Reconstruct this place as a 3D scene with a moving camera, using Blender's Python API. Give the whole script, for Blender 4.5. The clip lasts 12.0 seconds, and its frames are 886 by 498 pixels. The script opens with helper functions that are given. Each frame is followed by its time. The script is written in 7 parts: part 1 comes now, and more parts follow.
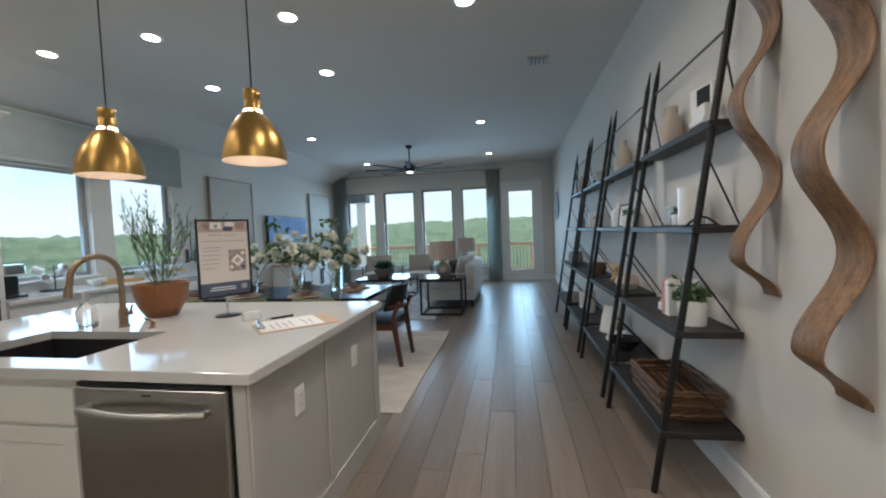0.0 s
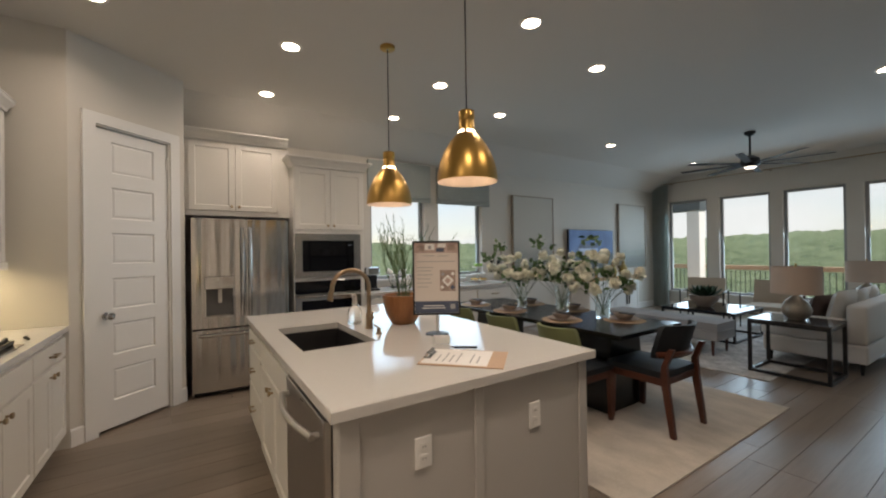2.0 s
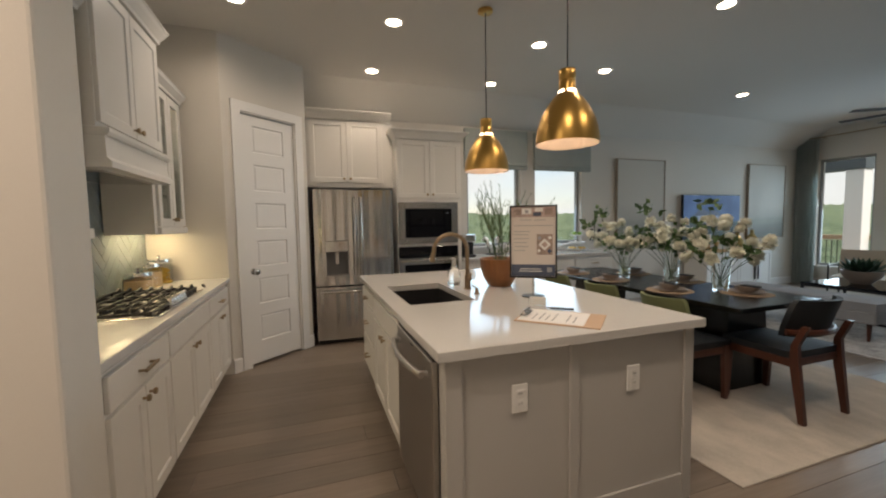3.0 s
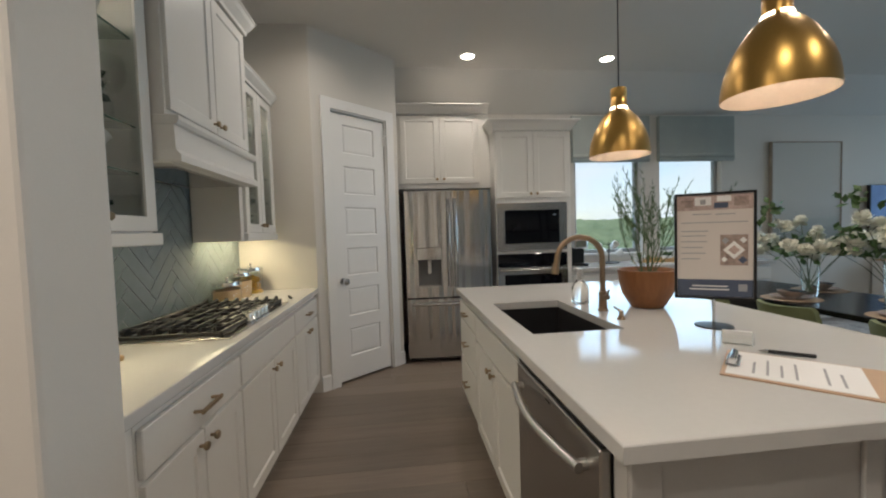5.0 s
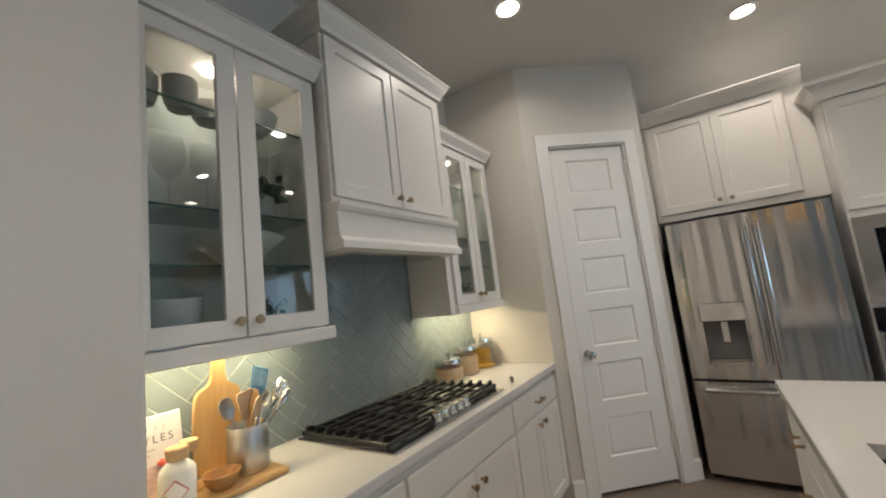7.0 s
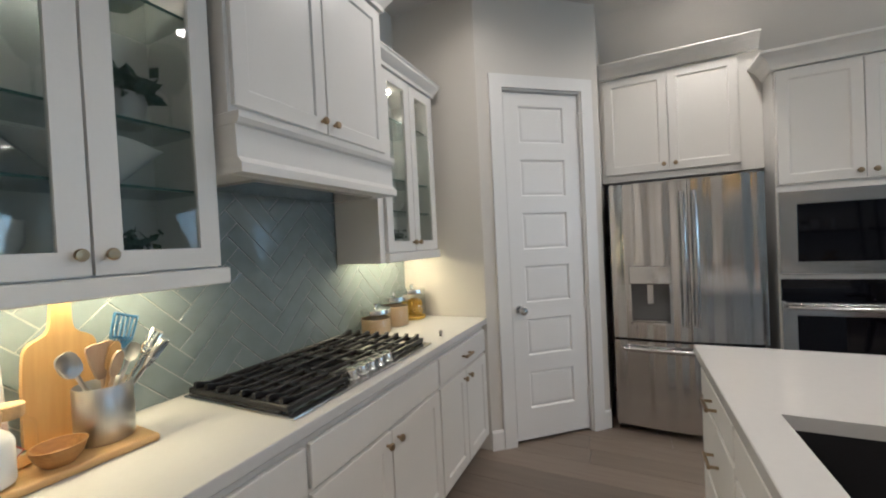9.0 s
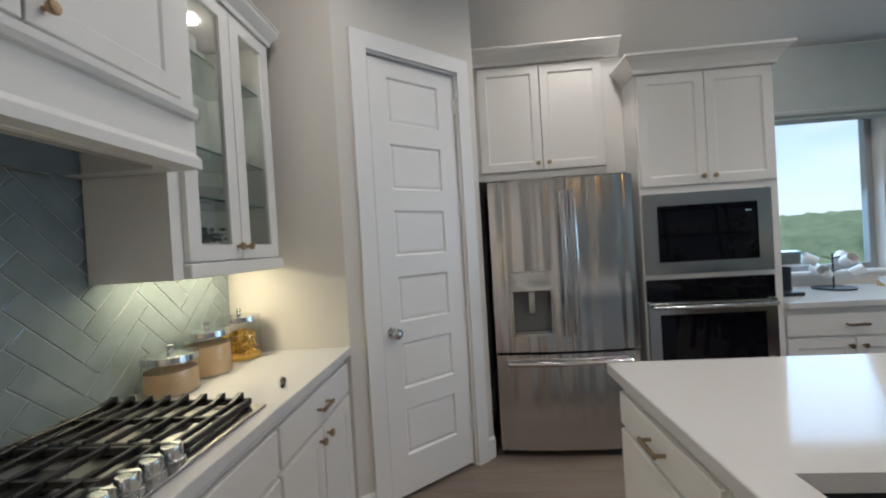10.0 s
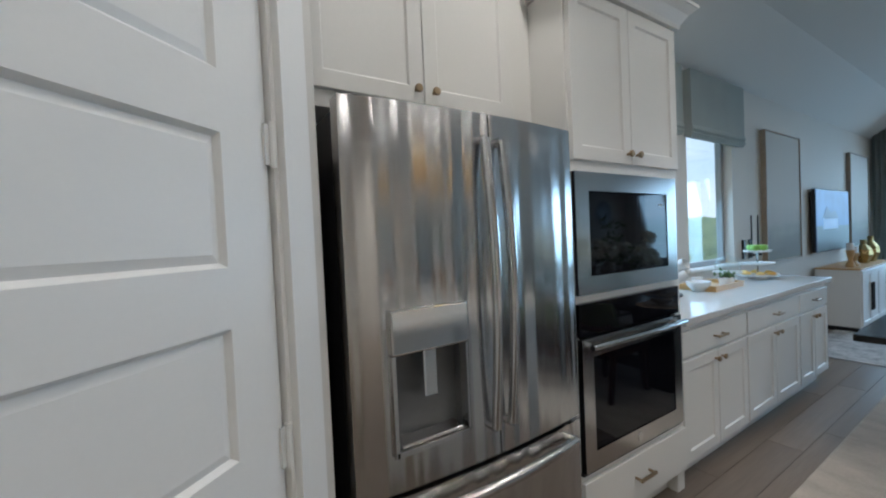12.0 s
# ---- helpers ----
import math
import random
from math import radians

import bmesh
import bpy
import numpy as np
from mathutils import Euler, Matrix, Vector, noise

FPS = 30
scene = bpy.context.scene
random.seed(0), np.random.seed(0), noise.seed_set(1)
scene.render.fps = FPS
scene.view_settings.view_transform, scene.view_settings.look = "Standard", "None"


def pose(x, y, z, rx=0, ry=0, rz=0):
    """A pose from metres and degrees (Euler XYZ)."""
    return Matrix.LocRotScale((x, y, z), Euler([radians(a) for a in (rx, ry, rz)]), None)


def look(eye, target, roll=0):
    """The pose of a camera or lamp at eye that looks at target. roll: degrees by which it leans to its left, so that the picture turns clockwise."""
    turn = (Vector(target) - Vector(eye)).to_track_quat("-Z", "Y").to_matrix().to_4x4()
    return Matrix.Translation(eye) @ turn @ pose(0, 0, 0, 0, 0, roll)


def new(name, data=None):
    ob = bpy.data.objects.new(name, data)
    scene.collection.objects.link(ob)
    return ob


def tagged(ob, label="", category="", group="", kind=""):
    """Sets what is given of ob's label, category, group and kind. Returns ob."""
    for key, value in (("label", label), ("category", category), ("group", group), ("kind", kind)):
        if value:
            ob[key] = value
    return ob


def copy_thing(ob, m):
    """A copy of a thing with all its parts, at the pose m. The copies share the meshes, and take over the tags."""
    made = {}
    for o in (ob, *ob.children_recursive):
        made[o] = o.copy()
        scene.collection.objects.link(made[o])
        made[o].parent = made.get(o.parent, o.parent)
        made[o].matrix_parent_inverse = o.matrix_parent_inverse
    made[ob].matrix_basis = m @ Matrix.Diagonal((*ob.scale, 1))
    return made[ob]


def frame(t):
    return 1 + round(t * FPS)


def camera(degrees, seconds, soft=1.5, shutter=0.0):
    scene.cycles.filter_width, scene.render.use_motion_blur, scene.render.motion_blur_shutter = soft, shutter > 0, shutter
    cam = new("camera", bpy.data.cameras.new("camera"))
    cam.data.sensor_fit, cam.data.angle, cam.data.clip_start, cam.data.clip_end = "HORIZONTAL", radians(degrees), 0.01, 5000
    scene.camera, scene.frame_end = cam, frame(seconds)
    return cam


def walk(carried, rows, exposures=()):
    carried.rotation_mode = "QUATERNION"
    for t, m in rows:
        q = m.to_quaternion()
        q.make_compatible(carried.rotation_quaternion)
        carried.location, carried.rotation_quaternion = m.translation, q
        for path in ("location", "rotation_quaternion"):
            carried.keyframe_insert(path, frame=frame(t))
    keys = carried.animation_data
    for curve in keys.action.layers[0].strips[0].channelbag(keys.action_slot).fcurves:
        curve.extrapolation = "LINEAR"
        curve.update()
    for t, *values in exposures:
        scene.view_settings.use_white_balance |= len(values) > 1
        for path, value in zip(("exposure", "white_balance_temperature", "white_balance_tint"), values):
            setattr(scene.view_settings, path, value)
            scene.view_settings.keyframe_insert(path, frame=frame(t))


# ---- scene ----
cam = camera(97.4, 12.0, soft=2.1)
PATH = [
    (0, (0.193, 0.224, 1.367), (-0.155, 2.191, 1.278), -2.3),
    (0.5, (0.272, 0.498, 1.363), (-0.332, 2.404, 1.308), -2.0),
    (1, (0.301, 0.79, 1.401), (-0.661, 2.543, 1.399), -2.3),
    (1.5, (0.396, 0.97, 1.432), (-0.987, 2.415, 1.467), -1.4),
    (2, (0.559, 1.007, 1.429), (-1.12, 2.093, 1.439), -0.8),
    (2.5, (0.648, 0.958, 1.396), (-1.192, 1.742, 1.356), -0.7),
    (2.7, (0.655, 0.95, 1.399), (-1.218, 1.647, 1.327), -0.8),
    (4.3, (0.315, 0.898, 1.314), (-1.567, 1.522, 1.052), -1.8),
    (4.5, (0.245, 0.882, 1.343), (-1.662, 1.449, 1.14), -2.3),
    (5, (0.033, 0.944, 1.357), (-1.953, 1.165, 1.272), -1.8),
    (5.5, (-0.206, 1.058, 1.377), (-2.193, 0.83, 1.353), -2.1),
    (6, (-0.438, 1.102, 1.416), (-2.338, 0.481, 1.498), -4.5),
    (6.5, (-0.595, 1.163, 1.472), (-2.356, 0.233, 1.664), -6.4),
    (6.7, (-0.659, 1.172, 1.449), (-2.352, 0.139, 1.71), -7.0),
    (8.3, (-0.722, 1.362, 1.455), (-2.327, 0.17, 1.477), -2.9),
    (8.5, (-0.765, 1.341, 1.422), (-2.408, 0.202, 1.432), -2.5),
    (9, (-0.903, 1.13, 1.438), (-2.706, 0.265, 1.405), -2.8),
    (9.5, (-1.118, 1.03, 1.415), (-3.05, 0.515, 1.383), -3.0),
    (10, (-1.458, 0.888, 1.404), (-3.452, 0.736, 1.386), -3.4),
    (10.5, (-1.803, 0.727, 1.397), (-3.799, 0.857, 1.362), -3.7),
    (11, (-2.182, 0.639, 1.366), (-4.156, 0.964, 1.338), -3.9),
    (11.5, (-2.604, 0.644, 1.373), (-4.511, 1.248, 1.335), -3.0),
    (12, (-2.998, 0.678, 1.395), (-4.688, 1.747, 1.345), -2.6),
]
EXPOSURES = [(0.0, 0.95, 5700, 10), (1.5, 0.74, 6450, 15), (2.5, 0.66, 7150, 17), (4.5, 0.75, 6300, 11), (5.5, 0.62, 6050, 11), (6.5, 0.75, 6200, 13), (8.5, 0.96, 5850, 12), (9.5, 0.93, 5650, 12), (10.5, 0.73, 5550, 12), (12.0, 0.9, 5450, 9)]
walk(cam, [(t, look(eye, target, roll)) for t, eye, target, roll in PATH], EXPOSURES)

# ---- world and sky: bright overcast day ----
world = bpy.data.worlds.new("world")
scene.world = world
world.use_nodes = True
wn = world.node_tree
wn.nodes.clear()
sky = wn.nodes.new("ShaderNodeTexSky")
sky.sky_type = "NISHITA"
sky.sun_disc = False
sky.sun_elevation = radians(48)
sky.sun_rotation = radians(250)
sky.air_density, sky.dust_density, sky.ozone_density = 1.0, 0.7, 2.0
bg = wn.nodes.new("ShaderNodeBackground")
bg.inputs["Strength"].default_value = 0.105
wout = wn.nodes.new("ShaderNodeOutputWorld")
# thin broken cloud over the blue
wtc, wmp, wno, wra, wmx = (wn.nodes.new(k) for k in ("ShaderNodeTexCoord", "ShaderNodeMapping", "ShaderNodeTexNoise", "ShaderNodeValToRGB", "ShaderNodeMix"))
wmp.inputs["Scale"].default_value = (2.2, 2.2, 9.0)
wno.inputs["Scale"].default_value, wno.inputs["Detail"].default_value = 1.3, 5.0
wra.color_ramp.elements[0].position, wra.color_ramp.elements[1].position = 0.36, 0.62
wra.color_ramp.elements[0].color, wra.color_ramp.elements[1].color = (0.35, 0.35, 0.35, 1), (0.95, 0.95, 0.95, 1)
wmx.data_type = "RGBA"
wmx.inputs[7].default_value = (5.6, 5.9, 6.1, 1)
wn.links.new(wtc.outputs["Generated"], wmp.inputs["Vector"])
wn.links.new(wmp.outputs["Vector"], wno.inputs["Vector"])
wn.links.new(wno.outputs["Fac"], wra.inputs["Fac"])
wn.links.new(wra.outputs["Color"], wmx.inputs[0])
wn.links.new(sky.outputs[0], wmx.inputs[6])
wn.links.new(wmx.outputs[2], bg.inputs[0])
wn.links.new(bg.outputs[0], wout.inputs[0])
sun_data = bpy.data.lights.new("sun", "SUN")
sun_data.energy, sun_data.angle, sun_data.color = 3.4, radians(12), (1.0, 0.97, 0.92)
sun = new("sun", sun_data)
sun.matrix_world = look((30, 5, 34), (0, 5, 0))

CEIL = 3.13
# (-0.12, 1.69) and the two hall cans at y < 0 are added out of view.
CANS = [(-2.79, 0.48), (-3.92, 1.695), (-2.79, 1.71), (-3.915, 3.18), (-2.79, 3.165), (-1.51, 3.16), (-0.105, 3.28),
        (-0.12, 1.69), (0.25, -0.30), (0.25, -1.90), (-3.145, 4.28), (-1.71, 4.23), (-3.30, 6.815), (-3.29, 9.57), (-0.245, 6.67), (-0.26, 9.33)]
CAN_POWER, PENDANT_POWER, UNDER_POWER, PUCK_POWER = 3.0, 0.36, 3.2, 0.40


def lamp(name, m, kind, power, color, size=0.1, size_y=None):
    data = bpy.data.lights.new(name, kind)
    data.energy, data.color = power, color
    if kind == "AREA":
        data.shape, data.size = ("RECTANGLE", size) if size_y else ("DISK", size)
        if size_y:
            data.size_y = size_y
        data.spread = radians(150)
    else:
        data.shadow_soft_size = size
    ob = new(name, data)
    ob.matrix_world = m
    return ob


WARM = (1.0, 0.87, 0.72)
# The unseen hall cans get 4.6 times the power to brighten the long wall.
for cx, cy in CANS:
    lamp("can_lamp", pose(cx, cy, CEIL - 0.012), "AREA", CAN_POWER * (4.6 if cy < 0 and cx > 0 else 2.1 if cx > -0.2 and cy < 4 else 0.45 if cy > 4 else 1.0), WARM, 0.12)
# sky light through the window openings
for wx0, wx1 in ((-4.40, -3.55), (-3.32, -2.42), (-2.22, -1.34), (-1.12, -0.25)):
    lamp("sky_lamp", pose((wx0 + wx1) / 2, 10.86, 1.5, -68), "AREA", 12.5, (0.52, 0.79, 1.0), wx1 - wx0, 2.1)
lamp("sky_lamp", pose(0.45, 10.86, 1.35, -68), "AREA", 8, (0.52, 0.79, 1.0), 0.6, 2.0)
for wy in (3.62, 4.76):
    lamp("sky_lamp", pose(-4.86, wy, 1.6, 66, 0, -90), "AREA", 4.6, (0.46, 0.75, 1.0), 0.85, 1.1)

# ---- materials ----


def nodes_of(name):
    m = bpy.data.materials.new(name)
    m.use_nodes = True
    return m, m.node_tree, m.node_tree.nodes["Principled BSDF"]


def coords(nt, scale=(1, 1, 1)):
    tc, mp = nt.nodes.new("ShaderNodeTexCoord"), nt.nodes.new("ShaderNodeMapping")
    mp.inputs["Scale"].default_value = scale
    nt.links.new(tc.outputs["Object"], mp.inputs["Vector"])
    return mp.outputs["Vector"]


def noise_tex(nt, vec, scale, detail=4.0, rough=0.55):
    n = nt.nodes.new("ShaderNodeTexNoise")
    n.inputs["Scale"].default_value, n.inputs["Detail"].default_value, n.inputs["Roughness"].default_value = scale, detail, rough
    nt.links.new(vec, n.inputs["Vector"])
    return n.outputs["Fac"]


def ramp(nt, fac, a, b, lo=0.3, hi=0.7):
    r = nt.nodes.new("ShaderNodeValToRGB")
    r.color_ramp.elements[0].position, r.color_ramp.elements[1].position = lo, hi
    r.color_ramp.elements[0].color, r.color_ramp.elements[1].color = (*a, 1), (*b, 1)
    nt.links.new(fac, r.inputs["Fac"])
    return r.outputs["Color"]


def mixc(nt, fac, a, b, kind="MIX"):
    x = nt.nodes.new("ShaderNodeMix")
    x.data_type, x.blend_type = "RGBA", kind
    for sock, v in ((x.inputs[0], fac), (x.inputs[6], a), (x.inputs[7], b)):
        if isinstance(v, bpy.types.NodeSocket):
            nt.links.new(v, sock)
        elif isinstance(v, tuple):
            sock.default_value = (*v, 1)
        else:
            sock.default_value = v
    return x.outputs[2]


def bump(nt, bsdf, height, strength, dist=0.01):
    b = nt.nodes.new("ShaderNodeBump")
    b.inputs["Strength"].default_value, b.inputs["Distance"].default_value = strength, dist
    nt.links.new(height, b.inputs["Height"])
    nt.links.new(b.outputs["Normal"], bsdf.inputs["Normal"])


def tint(c, f):
    return tuple(min(1.0, v * f) for v in c)


def surface(name, color, rough=0.5, metal=0.0, vary=0.08, scale=3.0, fine=60.0, relief=0.08, stretch=(1, 1, 1), coat=0.0, spec=0.5):
    """Paint, plastic, ceramic, fabric: a base colour with two scales of variation, fine relief and uneven gloss."""
    m, nt, p = nodes_of(name)
    v = coords(nt, stretch)
    big, small = noise_tex(nt, v, scale), noise_tex(nt, v, fine, 3)
    c1 = ramp(nt, big, tint(color, 1 - vary), tint(color, 1 + vary * 0.6))
    c2 = mixc(nt, 0.35, c1, ramp(nt, small, tint(color, 1 - vary), tint(color, 1 + vary)))
    nt.links.new(c2, p.inputs["Base Color"])
    p.inputs["Metallic"].default_value, p.inputs["Coat Weight"].default_value = metal, coat
    p.inputs["Specular IOR Level"].default_value = spec
    mr = nt.nodes.new("ShaderNodeMapRange")
    mr.inputs["To Min"].default_value, mr.inputs["To Max"].default_value = max(0.02, rough * 0.85), min(1, rough * 1.15)
    nt.links.new(big, mr.inputs["Value"])
    nt.links.new(mr.outputs[0], p.inputs["Roughness"])
    if relief:
        bump(nt, p, small, relief, 0.004)
    return m


def wood(name, dark, light, rough=0.45, along="Y", scale=1.0, by_object=0.0, relief=0.15):
    """Grain stretched along one axis, with tone that differs from piece to piece."""
    m, nt, p = nodes_of(name)
    s = {"X": (0.6, 9, 9), "Y": (9, 0.6, 9), "Z": (9, 9, 0.6)}[along]
    tc, mp = nt.nodes.new("ShaderNodeTexCoord"), nt.nodes.new("ShaderNodeMapping")
    mp.inputs["Scale"].default_value = tuple(k * scale for k in s)
    oi = nt.nodes.new("ShaderNodeObjectInfo")
    add = nt.nodes.new("ShaderNodeVectorMath")
    add.operation = "MULTIPLY_ADD"
    add.inputs[1].default_value = (37, 23, 11)
    nt.links.new(oi.outputs["Random"], add.inputs[0])
    nt.links.new(tc.outputs["Object"], add.inputs[2])
    nt.links.new(add.outputs[0], mp.inputs["Vector"])
    v = mp.outputs["Vector"]
    grain, fibre = noise_tex(nt, v, 1.6, 6, 0.65), noise_tex(nt, v, 9, 4)
    c = ramp(nt, grain, dark, light, 0.3, 0.72)
    c = mixc(nt, 0.3, c, ramp(nt, fibre, dark, light, 0.35, 0.65))
    if by_object:
        mr = nt.nodes.new("ShaderNodeMapRange")
        mr.inputs["To Min"].default_value, mr.inputs["To Max"].default_value = 1 - by_object, 1 + by_object
        nt.links.new(oi.outputs["Random"], mr.inputs["Value"])
        hsv = nt.nodes.new("ShaderNodeHueSaturation")
        nt.links.new(mr.outputs[0], hsv.inputs["Value"])
        nt.links.new(c, hsv.inputs["Color"])
        c = hsv.outputs["Color"]
    nt.links.new(c, p.inputs["Base Color"])
    r = nt.nodes.new("ShaderNodeMapRange")
    r.inputs["To Min"].default_value, r.inputs["To Max"].default_value = rough * 0.8, rough * 1.2
    nt.links.new(fibre, r.inputs["Value"])
    nt.links.new(r.outputs[0], p.inputs["Roughness"])
    bump(nt, p, grain, relief, 0.003)
    return m


def brushed(name, color, rough, along="Z", wave=0.05):
    """Brushed metal: fine lines along one axis and a slow waviness of the sheet."""
    m, nt, p = nodes_of(name)
    s = {"X": (0.5, 90, 90), "Y": (90, 0.5, 90), "Z": (90, 90, 0.5)}[along]
    fine = noise_tex(nt, coords(nt, s), 3, 3)
    w = {"X": (0.2, 9.5, 9.5), "Y": (9.5, 0.2, 9.5), "Z": (17, 17, 0.16)}[along]
    slow = noise_tex(nt, coords(nt, w), 1.0, 0.0, 0.4)
    nt.links.new(ramp(nt, fine, tint(color, 0.95), tint(color, 1.03)), p.inputs["Base Color"])
    p.inputs["Metallic"].default_value = 1.0
    mr = nt.nodes.new("ShaderNodeMapRange")
    mr.inputs["To Min"].default_value, mr.inputs["To Max"].default_value = rough * 0.8, rough * 1.25
    nt.links.new(fine, mr.inputs["Value"])
    nt.links.new(mr.outputs[0], p.inputs["Roughness"])
    b = nt.nodes.new("ShaderNodeBump")
    b.inputs["Strength"].default_value, b.inputs["Distance"].default_value = wave, 0.05
    nt.links.new(slow, b.inputs["Height"])
    nt.links.new(b.outputs["Normal"], p.inputs["Normal"])
    return m


def glass(name, color=(0.97, 0.99, 0.98), rough=0.0):
    m, nt, p = nodes_of(name)
    p.inputs["Base Color"].default_value = (*color, 1)
    p.inputs["Transmission Weight"].default_value, p.inputs["Roughness"].default_value = 1.0, rough
    p.inputs["IOR"].default_value = 1.45
    return m


def pane_glass(name, gloss=0.08, color=(0.96, 0.98, 0.97), rim=0.6):
    """Thin clear sheet: it lets light straight through and mirrors a little of the room."""
    m = bpy.data.materials.new(name)
    m.use_nodes = True
    nt = m.node_tree
    nt.nodes.clear()
    tr, gl, mx = nt.nodes.new("ShaderNodeBsdfTransparent"), nt.nodes.new("ShaderNodeBsdfGlossy"), nt.nodes.new("ShaderNodeMixShader")
    tr.inputs[0].default_value = (*color, 1)
    gl.inputs["Roughness"].default_value = 0.02
    lw, pw_, ma = nt.nodes.new("ShaderNodeLayerWeight"), nt.nodes.new("ShaderNodeMath"), nt.nodes.new("ShaderNodeMath")
    pw_.operation, ma.operation = "POWER", "MULTIPLY_ADD"
    lw.inputs["Blend"].default_value = 0.5
    pw_.inputs[1].default_value = 4.0
    ma.inputs[1].default_value, ma.inputs[2].default_value = rim, gloss * 0.35
    nt.links.new(lw.outputs["Facing"], pw_.inputs[0])
    nt.links.new(pw_.outputs[0], ma.inputs[0])
    nt.links.new(ma.outputs[0], mx.inputs[0])
    nt.links.new(tr.outputs[0], mx.inputs[1])
    nt.links.new(gl.outputs[0], mx.inputs[2])
    out = nt.nodes.new("ShaderNodeOutputMaterial")
    nt.links.new(mx.outputs[0], out.inputs[0])
    return m


def glow(name, color, strength):
    m, nt, p = nodes_of(name)
    p.inputs["Base Color"].default_value = (*color, 1)
    p.inputs["Emission Color"].default_value = (*color, 1)
    p.inputs["Emission Strength"].default_value = strength
    return m


WALL = surface("wall_paint", (0.63, 0.60, 0.55), 0.75, vary=0.025, scale=1.2, fine=180, relief=0.12)
CEILING = surface("ceiling_paint", (0.60, 0.584, 0.552), 0.9, vary=0.02, scale=0.8, fine=160, relief=0.15)
TRIM = surface("trim_paint", (0.76, 0.75, 0.73), 0.4, vary=0.02, fine=90, relief=0.03)
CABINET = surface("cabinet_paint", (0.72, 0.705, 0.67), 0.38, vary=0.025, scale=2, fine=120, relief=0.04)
# Darker than CABINET: the island panels' lower brightness is put into the colour.
DARKENED_PANEL = surface("darkened_panel_paint", (0.47, 0.455, 0.43), 0.45, vary=0.03, scale=2, fine=120, relief=0.05)
QUARTZ = surface("white_quartz", (0.57, 0.56, 0.535), 0.09, vary=0.03, scale=1.5, fine=45, relief=0.0, spec=0.2)
PLANK = wood("floor_plank_wood", (0.150, 0.117, 0.092), (0.225, 0.183, 0.148), 0.32, "Y", 1.0, 0.18, 0.04)
GAP = surface("floor_gap", (0.03, 0.025, 0.02), 0.8)
STEEL = brushed("brushed_steel", (0.62, 0.615, 0.605), 0.18, "Z", 0.33)
STEEL_FINE = brushed("brushed_steel_fine", (0.52, 0.505, 0.485), 0.34, "Z", 0.0)
STEEL_DOOR = brushed("brushed_steel_door", (0.42, 0.40, 0.375), 0.30, "X", 0.0)
STEEL_H = brushed("brushed_steel_level", (0.57, 0.56, 0.55), 0.17, "Y", 0.02)
CHROME = surface("polished_steel", (0.68, 0.68, 0.67), 0.12, 1.0, vary=0.03, relief=0.0)
BRASS = brushed("brushed_brass", (0.50, 0.31, 0.092), 0.31, "Z", 0.0)
BRONZE = surface("champagne_bronze", (0.36, 0.26, 0.17), 0.38, 1.0, vary=0.05, relief=0.02)
HARDWARE = surface("bronze_hardware", (0.36, 0.27, 0.17), 0.3, 1.0, vary=0.06, relief=0.02)
BLACK_GLASS = surface("black_glass", (0.004, 0.004, 0.006), 0.04, vary=0.1, relief=0.0, spec=0.25)
BLACK_METAL = surface("black_metal", (0.014, 0.013, 0.013), 0.42, 0.3, vary=0.2, fine=90, relief=0.05)
CAST_IRON = surface("cast_iron", (0.014, 0.014, 0.015), 0.34, 0.2, vary=0.2, fine=200, relief=0.2)
DARK_SIDE = surface("dark_appliance_side", (0.02, 0.02, 0.022), 0.5, 0.1, vary=0.1)
SINK = surface("black_composite", (0.016, 0.015, 0.016), 0.45, vary=0.25, fine=260, relief=0.08)
TILE = surface("glazed_tile", (0.215, 0.255, 0.258), 0.06, vary=0.2, scale=5, fine=12, relief=0.28, coat=0.4)
GROUT = surface("grout", (0.40, 0.42, 0.40), 0.85, vary=0.06, fine=200, relief=0.2)
SHADE_CLOTH = surface("shade_linen", (0.33, 0.36, 0.34), 0.9, vary=0.10, scale=4, fine=220, relief=0.5)
CURTAIN_CLOTH = surface("curtain_linen", (0.46, 0.50, 0.475), 0.9, vary=0.10, scale=5, fine=240, relief=0.4)
WINDOW_FRAME = surface("window_vinyl", (0.30, 0.31, 0.31), 0.4, vary=0.04)
PANE = pane_glass("window_pane_glass")
SHEET_GLASS = pane_glass("cabinet_pane_glass", 0.10, (0.86, 0.88, 0.87))
GLASSWARE = pane_glass("thin_glassware", 0.06, (0.985, 0.99, 0.985), 0.16)
GREEN_GLASS = pane_glass("shelf_glass", 0.12, (0.80, 0.85, 0.83))
GLASS_EDGE = surface("green_glass_edge", (0.05, 0.12, 0.10), 0.15, vary=0.1, relief=0.0)
MATTE_BLACK = surface("matte_black", (0.016, 0.015, 0.015), 0.75, vary=0.15, fine=80, relief=0.05, spec=0.2)
FAN_LIGHT = glow("dim_diffuser", (1.0, 0.92, 0.82), 1.6)
PLATE = surface("outlet_plastic", (0.78, 0.77, 0.74), 0.35, vary=0.02, relief=0.0)
LAMP_DISC = glow("lit_diffuser", (1.0, 0.86, 0.68), 22.0)
SLOT = glow("lit_slot", (1.0, 0.84, 0.60), 5.0)
BULB = glow("lit_bulb", (1.0, 0.80, 0.55), 9.0)
CERAMIC = surface("white_ceramic", (0.78, 0.77, 0.74), 0.22, vary=0.03, relief=0.02, coat=0.2)
GREY_CERAMIC = surface("grey_ceramic", (0.42, 0.40, 0.37), 0.4, vary=0.10, fine=40, relief=0.05)

